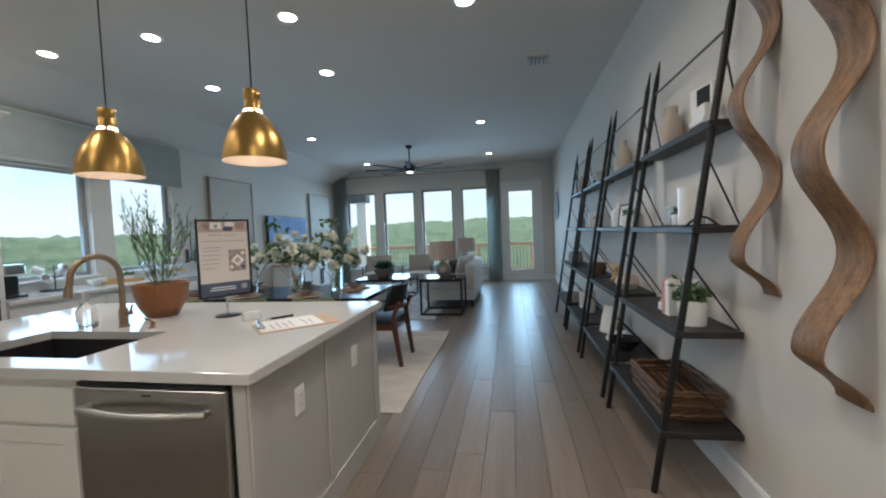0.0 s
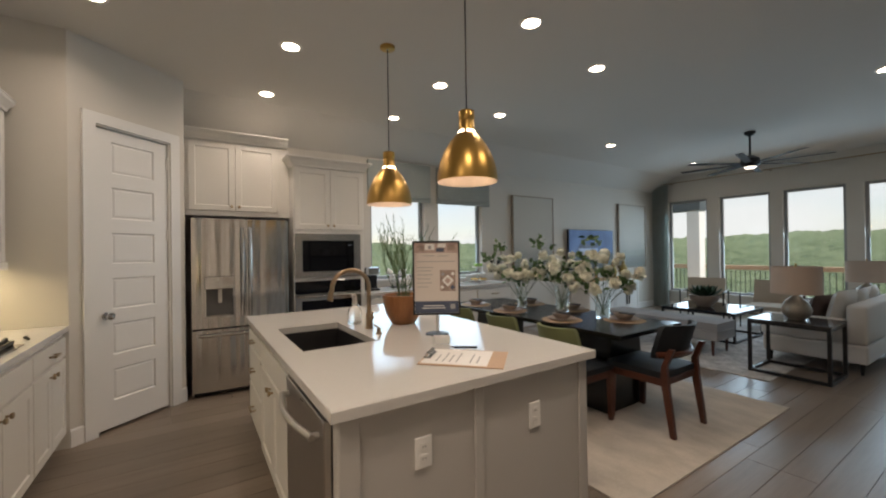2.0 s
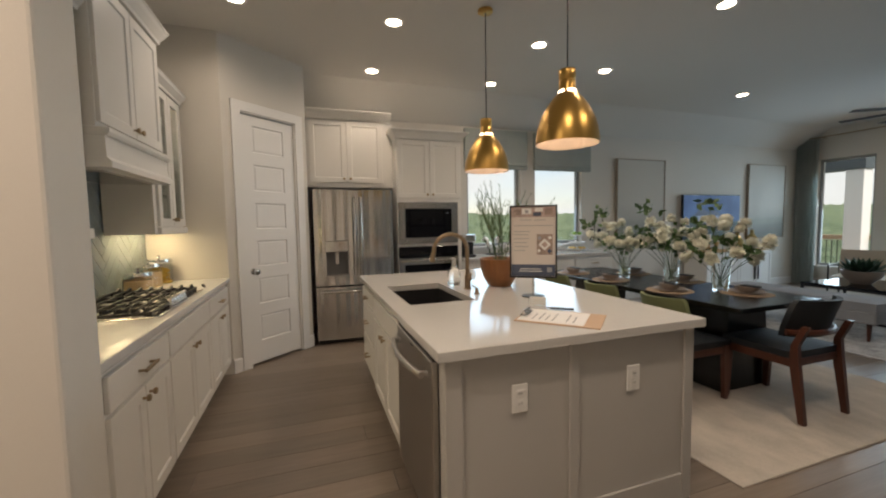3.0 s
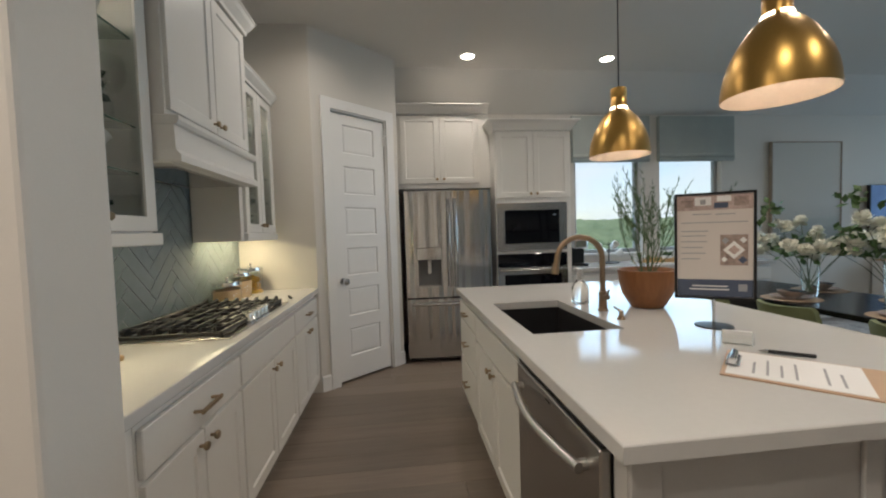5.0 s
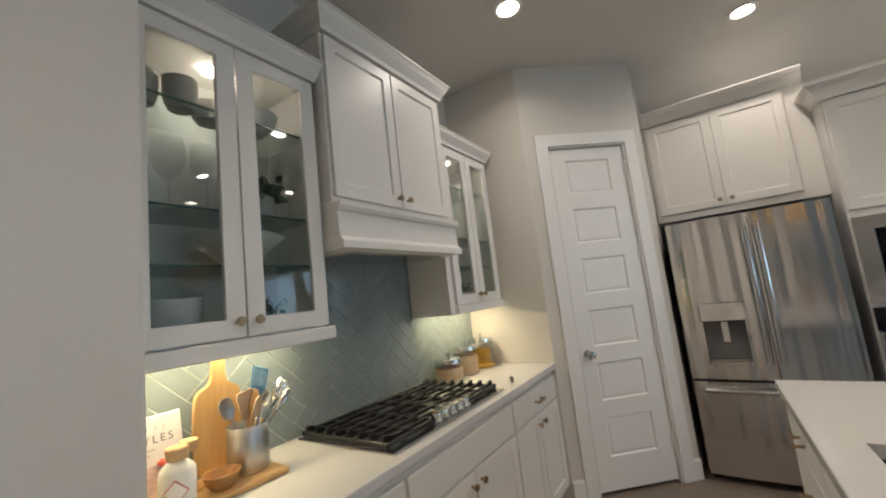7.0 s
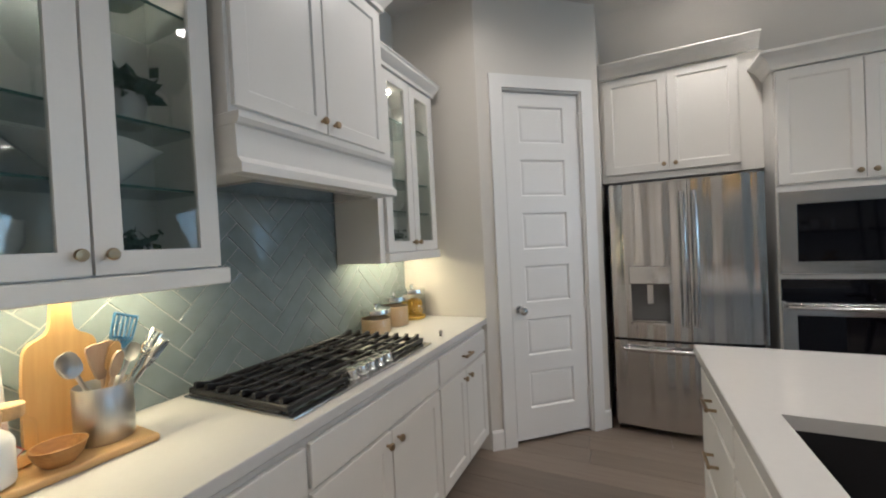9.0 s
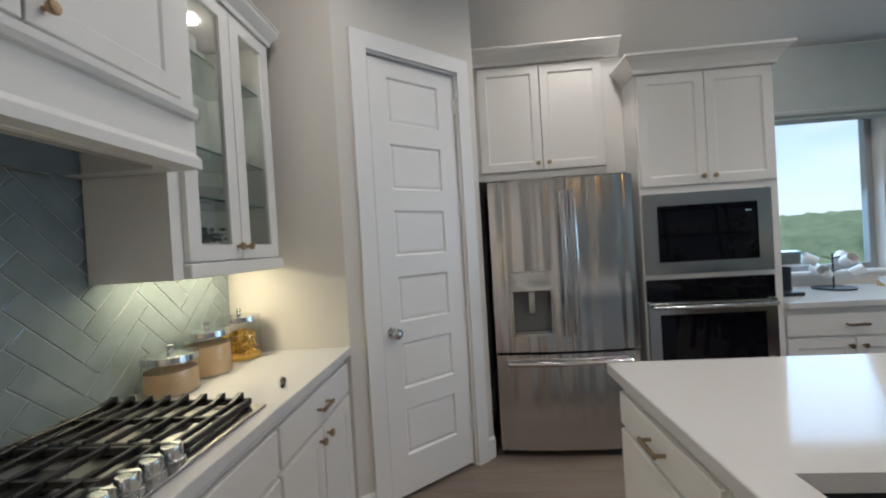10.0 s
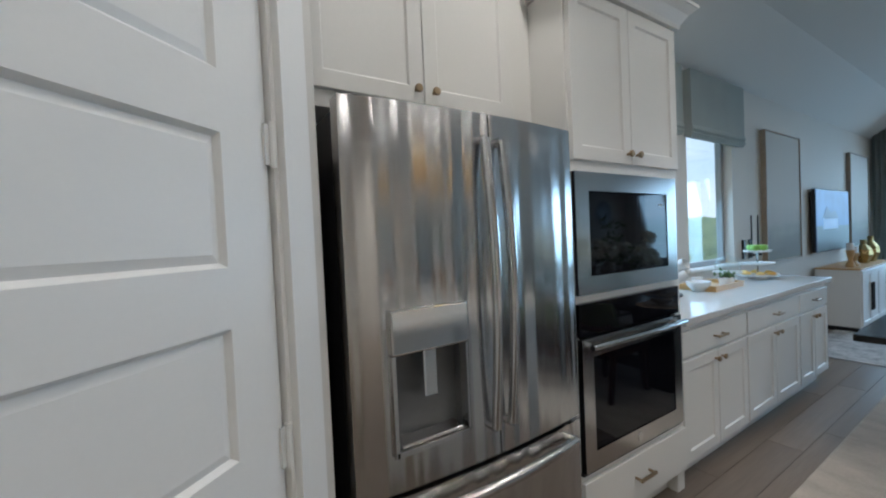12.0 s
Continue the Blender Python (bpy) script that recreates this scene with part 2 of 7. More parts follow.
# ---- mesh helpers ----


def box(bm, x0, x1, y0, y1, z0, z1, bev=0.0, seg=1):
    v = [bm.verts.new((x, y, z)) for x in (x0, x1) for y in (y0, y1) for z in (z0, z1)]
    fs = [bm.faces.new([v[i] for i in q]) for q in ((0, 1, 3, 2), (4, 6, 7, 5), (0, 4, 5, 1), (2, 3, 7, 6), (0, 2, 6, 4), (1, 5, 7, 3))]
    if bev:
        es = list({e for f in fs for e in f.edges})
        bmesh.ops.bevel(bm, geom=es, offset=bev, segments=seg, profile=0.5, affect="EDGES", clamp_overlap=True)
    return bm


def ring(bm, c, ux, uy, r, seg):
    return [bm.verts.new(c + ux * (r * math.cos(2 * math.pi * i / seg)) + uy * (r * math.sin(2 * math.pi * i / seg))) for i in range(seg)]


def bridge(bm, a, b):
    n = len(a)
    for i in range(n):
        bm.faces.new((a[i], a[(i + 1) % n], b[(i + 1) % n], b[i]))


def rod(bm, p0, p1, r0, r1=None, seg=12, cap=True):
    p0, p1 = Vector(p0), Vector(p1)
    r1 = r0 if r1 is None else r1
    d = (p1 - p0).normalized()
    ux = d.orthogonal().normalized()
    uy = d.cross(ux)
    a, b = ring(bm, p0, ux, uy, r0, seg), ring(bm, p1, ux, uy, r1, seg)
    bridge(bm, a, b)
    if cap:
        bm.faces.new(a[::-1])
        bm.faces.new(b)
    return bm


def tube(bm, pts, r, seg=10, taper=None):
    pts = [Vector(p) for p in pts]
    rings, ux = [], None
    for i, p in enumerate(pts):
        d = (pts[min(i + 1, len(pts) - 1)] - pts[max(i - 1, 0)]).normalized()
        ux = (d.orthogonal() if ux is None else ux - d * ux.dot(d)).normalized()
        rr = r if taper is None else r * (1 + (taper - 1) * i / (len(pts) - 1))
        rings.append(ring(bm, p, ux, d.cross(ux), rr, seg))
    for a, b in zip(rings, rings[1:]):
        bridge(bm, a, b)
    bm.faces.new(rings[0][::-1])
    bm.faces.new(rings[-1])
    return bm


def lathe(bm, profile, seg=32, c=(0, 0), cap0=False, cap1=False):
    rings = [[bm.verts.new((c[0] + r * math.cos(2 * math.pi * i / seg), c[1] + r * math.sin(2 * math.pi * i / seg), z)) for i in range(seg)] for r, z in profile]
    for a, b in zip(rings, rings[1:]):
        bridge(bm, a, b)
    if cap0:
        bm.faces.new(rings[0][::-1])
    if cap1:
        bm.faces.new(rings[-1])
    return bm


def prism(bm, outline, axis, a, b):
    """A closed outline of (u, v) pushed from a to b along x, y or z."""
    def at(u, v, w):
        return {"x": (w, u, v), "y": (u, w, v), "z": (u, v, w)}[axis]
    lo, hi = [bm.verts.new(at(u, v, a)) for u, v in outline], [bm.verts.new(at(u, v, b)) for u, v in outline]
    bridge(bm, lo, hi)
    bm.faces.new(lo[::-1])
    bm.faces.new(hi)
    return bm


def mesh_object(name, bm, mat, smooth=False, angle=40):
    bmesh.ops.recalc_face_normals(bm, faces=bm.faces[:])
    me = bpy.data.meshes.new(name)
    bm.to_mesh(me)
    bm.free()
    me.materials.append(mat)
    if smooth:
        me.polygons.foreach_set("use_smooth", [True] * len(me.polygons))
        me.set_sharp_from_angle(angle=radians(angle))
    return new(name, me)


def part(name, bm, material, parent, label="", smooth=False):
    ob = mesh_object(name, bm, material, smooth)
    ob.parent = parent
    if label:
        tagged(ob, label)
    return ob


def thing(name, m, label, category, group="", kind=""):
    ob = new(name)
    ob.empty_display_size = 0.1
    ob.matrix_world = m
    return tagged(ob, label, category, group, kind)


def structure(name, bm, mat, label, category, smooth=False):
    return tagged(mesh_object(name, bm, mat, smooth), label, category, "", "structure")


def single(name, bm, mat, m, label, category, group="", smooth=True):
    ob = mesh_object(name, bm, mat, smooth)
    ob.matrix_world = m
    return tagged(ob, label, category, group)


def B():
    return bmesh.new()


def panel_wall(bm, axis, t0, t1, u_cuts, z_cuts, holes):
    """A wall of thickness t0..t1 along x or y with rectangular openings (u0, u1, z0, z1)."""
    us = sorted({*u_cuts, *(h[0] for h in holes), *(h[1] for h in holes)})
    zs = sorted({*z_cuts, *(h[2] for h in holes), *(h[3] for h in holes)})

    def solid(i, k):
        if not (0 <= i < len(us) - 1 and 0 <= k < len(zs) - 1):
            return False
        u, z = (us[i] + us[i + 1]) / 2, (zs[k] + zs[k + 1]) / 2
        return not any(h[0] < u < h[1] and h[2] < z < h[3] for h in holes)

    def quad(*ps):
        bm.faces.new([bm.verts.new((p[0], p[1], p[2]) if axis == "x" else (p[1], p[0], p[2])) for p in ps])

    for i in range(len(us) - 1):
        for k in range(len(zs) - 1):
            if not solid(i, k):
                continue
            a, b, c, d = us[i], us[i + 1], zs[k], zs[k + 1]
            for t in (t0, t1):
                quad((a, t, c), (b, t, c), (b, t, d), (a, t, d))
            if not solid(i - 1, k):
                quad((a, t0, c), (a, t1, c), (a, t1, d), (a, t0, d))
            if not solid(i + 1, k):
                quad((b, t0, c), (b, t1, c), (b, t1, d), (b, t0, d))
            if not solid(i, k - 1):
                quad((a, t0, c), (a, t1, c), (b, t1, c), (b, t0, c))
            if not solid(i, k + 1):
                quad((a, t0, d), (a, t1, d), (b, t1, d), (b, t0, d))
    bmesh.ops.remove_doubles(bm, verts=bm.verts[:], dist=0.0005)
    return bm

# ---- the large structure ----
WEST, EAST, NORTH, SOUTH, HALL_END = -4.74, 1.285, 10.74, -0.40, -3.2
SLOPE_X, LOW = -4.22, 2.80
KWINS = [(3.19, 4.10), (4.35, 5.24)]
NWINS = [(-4.40, -3.55), (-3.32, -2.42), (-2.22, -1.34), (-1.12, -0.25)]

structure("wall_west", panel_wall(B(), "y", WEST - 0.15, WEST, (SOUTH - 0.15, NORTH + 0.15), (0, CEIL), [(a, b, 1.02, 2.62) for a, b in KWINS]), WALL,
          "warm white painted wall with two windows over the bar counter", "wall")
structure("wall_north", panel_wall(B(), "x", NORTH, NORTH + 0.15, (WEST, EAST), (0, CEIL), [(a, b, 0.40, 2.53) for a, b in NWINS] + [(-0.02, 0.93, 0.0, 2.53)]), WALL,
          "warm white painted wall with tall windows and a glazed door", "wall")
structure("wall_east", box(B(), EAST, EAST + 0.15, HALL_END, NORTH + 0.15, 0, CEIL), WALL, "warm white painted long wall beside the walkway", "wall")
structure("wall_south", box(B(), WEST - 0.15, -0.99, SOUTH - 0.15, SOUTH, 0, CEIL), WALL, "warm white painted wall behind the cooktop", "wall")
structure("wall_stub", box(B(), -1.01, -0.78, HALL_END, 0.247, 0, CEIL, 0.012, 2), WALL, "white painted stub wall with rounded corner at the end of the counter", "wall")
structure("wall_hall", box(B(), -0.78, EAST, HALL_END - 0.15, HALL_END, 0, CEIL), WALL, "plain white painted wall closing the hall", "wall")
# corner pantry: side wall, angled wall with the door opening, return wall beside the fridge
PANTRY = pose(-3.40, 0.235, 0, 0, 0, 130.8)
PLEN = 0.95
structure("wall_pantry_side", box(B(), -3.50, -3.40, SOUTH, 0.235, 0, CEIL), WALL, "white painted side wall at the end of the cooktop counter", "wall")
pw = structure("wall_pantry", panel_wall(B(), "x", 0.0, 0.10, (0, PLEN), (0, CEIL), [(0.178, 0.800, 0, 2.478)]), WALL, "white painted angled wall with the pantry door", "wall")
pw.matrix_world = PANTRY
structure("wall_pantry_return", box(B(), WEST, -4.03, 0.85, 0.95, 0, CEIL), WALL, "white painted return wall beside the fridge", "wall")

b = B()
prism(b, [(WEST - 0.15, LOW - 0.10), (SLOPE_X, CEIL), (EAST + 0.15, CEIL), (EAST + 0.15, CEIL + 0.2), (WEST - 0.15, CEIL + 0.2)], "y", HALL_END - 0.15, NORTH + 0.15)
structure("ceiling", b, CEILING, "flat white textured ceiling, sloping down along the window wall", "ceiling")

floor = structure("floor", box(box(B(), WEST - 0.1, EAST + 0.1, SOUTH - 0.1, NORTH + 0.12, -0.12, -0.012), -1.0, EAST + 0.1, HALL_END - 0.1, SOUTH - 0.101, -0.12, -0.012), GAP, "dark grey-brown wood plank floor", "floor")


def baseboard(name, pts_m, length):
    bm = B()
    prism(bm, [(-0.014, 0), (0, 0), (0, 0.135), (-0.006, 0.135), (-0.014, 0.120)], "x", 0, length)
    ob = structure(name, bm, TRIM, "white painted baseboard along the wall", "baseboard")
    ob.matrix_world = pts_m
    return ob


baseboard("baseboard_east", pose(EAST, NORTH, 0, 0, 0, -90), NORTH - HALL_END)
baseboard("baseboard_north_a", pose(WEST, NORTH, 0), 4.62)
baseboard("baseboard_north_b", pose(1.03, NORTH, 0), EAST - 1.03)
baseboard("baseboard_west", pose(WEST, 5.33, 0, 0, 0, 90), NORTH - 5.33)
baseboard("baseboard_stub", pose(-0.78, HALL_END, 0, 0, 0, 90), 0.247 - HALL_END)
baseboard("baseboard_pantry_a", PANTRY, 0.086)
baseboard("baseboard_pantry_b", PANTRY @ pose(0.892, 0, 0), 0.058)


def window(name, m, w, h, label, mullion=False):
    """Local x along the wall, front towards -y, origin at the lower corner of the opening, 0.15 deep."""
    win = tagged(new(name), label, "window", "", "structure")
    win.matrix_world = m
    f = 0.05
    for n, (x0, x1, z0, z1) in {"frame_side": (0, f, 0, h), "frame_side_": (w - f, w, 0, h), "frame_rail": (f, w - f, 0, f), "frame_rail_": (f, w - f, h - f, h)}.items():
        part(n.rstrip("_"), box(B(), x0, x1, 0.075, 0.13, z0, z1, 0.004), WINDOW_FRAME, win)
    pane = part("pane", box(B(), f, w - f, 0.10, 0.104, f, h - f), PANE, win)
    pane.visible_shadow = False
    part("window_sill", box(B(), -0.03, w + 0.03, -0.03, 0.072, -0.022, 0.004, 0.004), TRIM, win)
    return win


for i, (a, c) in enumerate(KWINS):
    window("window_%d" % (i + 1), pose(WEST, a, 1.02, 0, 0, 90), c - a, 1.60, "tall kitchen window with grey frame and white sill")
for i, (a, c) in enumerate(NWINS):
    window("window_%d" % (i + 3), pose(a, NORTH, 0.40), c - a, 2.13, "tall fixed window with slim dark frame looking onto the deck")


def casing(bm, w, h, cw=0.085, d=0.018):
    for x0, x1, z0, z1 in ((-cw, 0, 0, h), (w, w + cw, 0, h), (-cw, w + cw, h, h + cw)):
        prism(bm, [(x0, z0), (x1, z0), (x1, z1), (x0, z1)], "y", -d, 0)
    return bm


# glazed deck door
d1 = tagged(new("door_1"), "white painted glazed door to the deck, closed", "door", "", "structure")
d1.matrix_world = pose(-0.02, NORTH, 0)
part("door_frame", casing(B(), 0.95, 2.53), TRIM, d1)
part("jamb", panel_wall(B(), "x", 0.0, 0.14, (0.0, 0.95), (0, 2.53), [(0.025, 0.925, 0, 2.505)]), TRIM, d1)
leaf = part("door_leaf", panel_wall(B(), "x", 0.035, 0.08, (0.028, 0.922), (0.01, 2.50), [(0.175, 0.775, 0.28, 2.36)]), TRIM, d1)
gl = part("pane", box(B(), 0.175, 0.775, 0.055, 0.06, 0.28, 2.36), PANE, d1)
gl.visible_shadow = False
for z in (0.98, 1.12):
    bm = B()
    rod(bm, (0.085, 0.035, z), (0.085, 0.0, z), 0.03, 0.028, 16)
    rod(bm, (0.085, 0.0, z), (0.085, -0.035, z), 0.014, 0.022, 14)
    part("door_handle", bm, CHROME, d1, "brushed nickel knob", True)

# pantry door on the angled wall
d2 = tagged(new("door_2"), "white six-panel pantry door, closed", "door", "", "structure")
d2.matrix_world = PANTRY @ pose(0.178, 0, 0)
PW, PH = 0.622, 2.478
part("door_frame", casing(B(), PW, PH, 0.09, 0.02), TRIM, d2)
part("jamb", panel_wall(B(), "x", 0.0, 0.10, (0.0, PW), (0, PH), [(0.012, PW - 0.012, 0, PH - 0.012)]), TRIM, d2)
x0, x1 = 0.020, PW - 0.020
holes = [(0.132, 0.482, 0.238 + k * 0.374, 0.238 + k * 0.374 + 0.256) for k in range(6)]
leaf = part("door_leaf", panel_wall(B(), "x", 0.012, 0.045, (x0, x1), (0.022, PH - 0.021), holes), TRIM, d2)
for h in holes:
    bm = B()
    a, c, e, f = h
    s = 0.015
    o = [bm.verts.new((x, 0.012, z)) for x, z in ((a, e), (c, e), (c, f), (a, f))]
    i1 = [bm.verts.new((x, 0.024, z)) for x, z in ((a + s * 0.6, e + s * 0.6), (c - s * 0.6, e + s * 0.6), (c - s * 0.6, f - s * 0.6), (a + s * 0.6, f - s * 0.6))]
    i2 = [bm.verts.new((x, 0.019, z)) for x, z in ((a + s * 1.7, e + s * 1.7), (c - s * 1.7, e + s * 1.7), (c - s * 1.7, f - s * 1.7), (a + s * 1.7, f - s * 1.7))]
    bridge(bm, o, i1)
    bridge(bm, i1, i2)
    bm.faces.new(i2)
    part("panel", bm, TRIM, d2)
bm = B()
rod(bm, (0.075, 0.012, 0.94), (0.075, 0.004, 0.94), 0.032, 0.030, 20)
rod(bm, (0.075, 0.004, 0.94), (0.075, -0.03, 0.94), 0.011, 0.011, 12)
prof = [(0.012, -0.028), (0.026, -0.036), (0.031, -0.048), (0.028, -0.060), (0.016, -0.068), (0.0, -0.070)]
rings = []
for r, y in prof:
    rings.append([bm.verts.new((0.075 + r * math.cos(t * math.pi / 10), y, 0.94 + r * math.sin(t * math.pi / 10))) for t in range(20)])
for p, q in zip(rings, rings[1:]):
    bridge(bm, p, q)
part("door_handle", bm, CHROME, d2, "satin nickel round knob", True)
for z in (0.28, 0.952, 1.617, 2.27):
    bm = B()
    rod(bm, (PW - 0.012, 0.002, z - 0.05), (PW - 0.012, 0.002, z + 0.05), 0.008, seg=10)
    box(bm, PW - 0.03, PW - 0.006, 0.006, 0.0118, z - 0.045, z + 0.045)
    part("hinge", bm, TRIM, d2)
bm = B()
rod(bm, (PW - 0.012, -0.008, 2.325), (PW + 0.022, -0.022, 2.325), 0.004, seg=8)
rod(bm, (PW - 0.012, -0.008, 2.325), (PW - 0.045, -0.030, 2.318), 0.004, seg=8)
rod(bm, (PW - 0.045, -0.030, 2.318), (PW - 0.052, -0.030, 2.318), 0.009, seg=10)
part("door_stop", bm, TRIM, d2, "small hinge-pin door stop")

# recessed ceiling lights
def can_light(x, y):
    t = thing("ceiling_light", pose(x, y, CEIL), "round recessed ceiling light with white trim, lit", "ceiling light", "recessed ceiling lights")
    part("trim", lathe(B(), [(0.088, 0.0), (0.086, -0.006), (0.066, -0.009), (0.062, -0.002)], 28), TRIM, t, "", True)
    part("diffuser", lathe(B(), [(0.062, -0.004), (0.03, -0.005), (0.001, -0.005)], 28), LAMP_DISC, t, "glowing diffuser", True)
    return t


for cx, cy in CANS:
    can_light(cx, cy)

# ceiling air vent
v = thing("ceiling_vent", pose(0.52, 4.52, CEIL), "white slatted ceiling air vent", "vent")
part("frame", panel_wall(B(), "x", -0.10, 0.10, (-0.11, 0.11), (-0.012, 0.0), []), GREY_CERAMIC, v)
for k in range(9):
    bm = B()
    box(bm, -0.09 + k * 0.021, -0.09 + k * 0.021 + 0.009, -0.08, 0.08, -0.020, -0.0122)
    part("slat", bm, DARK_SIDE if k % 2 else GREY_CERAMIC, v)

# ---- kitchen cabinets ----


def shaker(bm, x0, x1, z0, z1, y=-0.02, rail=0.058, rec=0.008):
    """A door or drawer front with a recessed flat panel; front at y, back at 0."""
    o = [(x0, z0), (x1, z0), (x1, z1), (x0, z1)]
    e = 0.002
    f = [(x0 + e, z0 + e), (x1 - e, z0 + e), (x1 - e, z1 - e), (x0 + e, z1 - e)]
    i = [(x0 + rail, z0 + rail), (x1 - rail, z0 + rail), (x1 - rail, z1 - rail), (x0 + rail, z1 - rail)]
    j = [(x0 + rail + 0.007, z0 + rail + 0.007), (x1 - rail - 0.007, z0 + rail + 0.007), (x1 - rail - 0.007, z1 - rail - 0.007), (x0 + rail + 0.007, z1 - rail - 0.007)]
    loops = [[bm.verts.new((u, yy, w)) for u, w in pts] for pts, yy in ((o, 0.0), (o, y + e), (f, y), (i, y), (j, y + rec))]
    for a, c in zip(loops, loops[1:]):
        bridge(bm, a, c)
    bm.faces.new(loops[-1])
    bm.faces.new(loops[0][::-1])
    return bm


def slab_front(bm, x0, x1, z0, z1, y=-0.02):
    return box(bm, x0, x1, y, 0, z0, z1, 0.003)


def knob(parent, x, z, y=-0.02):
    bm = B()
    prof = [(0.006, y), (0.006, y - 0.014), (0.014, y - 0.018), (0.016, y - 0.026), (0.013, y - 0.031), (0.0005, y - 0.032)]
    rings = [[bm.verts.new((x + r * math.cos(t * math.pi / 8), yy, z + r * math.sin(t * math.pi / 8))) for t in range(16)] for r, yy in prof]
    for p, q in zip(rings, rings[1:]):
        bridge(bm, p, q)
    return part("knob", bm, HARDWARE, parent, "bronze knob", True)


def pull(parent, x, z, w=0.13, y=-0.02):
    bm = B()
    for s in (-1, 1):
        rod(bm, (x + s * w * 0.42, y, z), (x + s * w * 0.42, y - 0.028, z), 0.006, seg=8)
    box(bm, x - w / 2, x + w / 2, y - 0.038, y - 0.026, z - 0.008, z + 0.008, 0.003)
    return part("handle", bm, HARDWARE, parent, "bronze bar handle")


def base_unit(m, w, d, rows, label, name="base_cabinet", h=0.875, toe=0.10, open_top=False):
    """rows: from the top, ('drawer', height, handle) or ('doors', height, count)."""
    t = thing(name, m, label, "cabinet", "kitchen base cabinets")
    bm = B()
    if open_top:
        panel_wall(bm, "x", 0, 0.018, (0, w), (toe, h), [])
        box(bm, 0, 0.018, 0.019, d, toe, h)
        box(bm, w - 0.018, w, 0.019, d, toe, h)
        box(bm, 0.019, w - 0.019, 0.019, d, toe, toe + 0.018)
    else:
        box(bm, 0, w, 0, d, toe, h)
    box(bm, 0.0, w, 0.06, d, 0.0, toe)
    part("body", bm, CABINET, t)
    z = h - 0.030
    g = 0.009
    for kind, hh, arg in rows:
        z0 = z - hh
        if kind == "drawer":
            dr = part("drawer_front", slab_front(B(), g, w - g, z0 + g, z - g), CABINET, t)
            if arg:
                pull(dr, w / 2, (z0 + z) / 2, arg)
        else:
            cw = (w - g) / arg
            for k in range(arg):
                x0, x1 = g + k * cw, (k + 1) * cw
                door = part("door", shaker(B(), x0, x1, z0 + g, z - g), CABINET, t)
                kx = x1 - 0.035 if (arg == 2 and k == 0) or arg == 1 else x0 + 0.035
                knob(door, kx, z - g - 0.045)
        z = z0
    return t


SOUTH_FRONT = 0.20
for xa, wd, rows in ((-1.098, 0.68, (("drawer", 0.160, 0.15), ("doors", 0.575, 2))), (-1.778, 0.905, (("drawer", 0.160, 0), ("doors", 0.575, 2))),
                     (-2.683, 0.712, (("drawer", 0.160, 0.11), ("doors", 0.575, 2)))):
    base_unit(pose(xa, SOUTH_FRONT, 0, 0, 0, 180), wd, SOUTH_FRONT - SOUTH - 0.004, rows, "white shaker base cabinet with drawer and two doors under the counter")
filler = box(B(), -1.096, -1.012, SOUTH + 0.004, SOUTH_FRONT, 0.0, 0.873)
single("cabinet_filler", filler, CABINET, pose(0, 0, 0), "white painted filler panel beside the stub wall", "cabinet", smooth=False)
single("countertop", box(B(), -3.397, -1.012, SOUTH + 0.002, 0.238, 0.875, 0.915, 0.004, 2), QUARTZ, pose(0, 0, 0), "white quartz countertop with the cooktop set in it", "countertop", smooth=False)

# upper cabinets on the cooktop wall


def crown(bm, x0, x1, y_front, d, z0, h=0.105, out=0.075, left=True, right=True):
    """Stepped crown moulding round the front and ends, on local axes."""
    prof = [(0.0, 0.0), (0.012, 0.0), (0.016, 0.02), (0.045, 0.065), (out - 0.006, 0.09), (out, 0.092), (out, h), (0.0, h)]
    loops = []
    for o, z in prof:
        xa, xb = x0 - (o if left else 0), x1 + (o if right else 0)
        loops.append([bm.verts.new(p) for p in ((xa, d, z0 + z), (xa, y_front - o, z0 + z), (xb, y_front - o, z0 + z), (xb, d, z0 + z))])
    for a, c in zip(loops, loops[1:]):
        for k in range(3):
            bm.faces.new((a[k], a[k + 1], c[k + 1], c[k]))
    bm.faces.new(loops[-1])
    bm.faces.new(loops[0][::-1])
    return bm


SHELF_AT = (0.240, 0.428, 0.784)


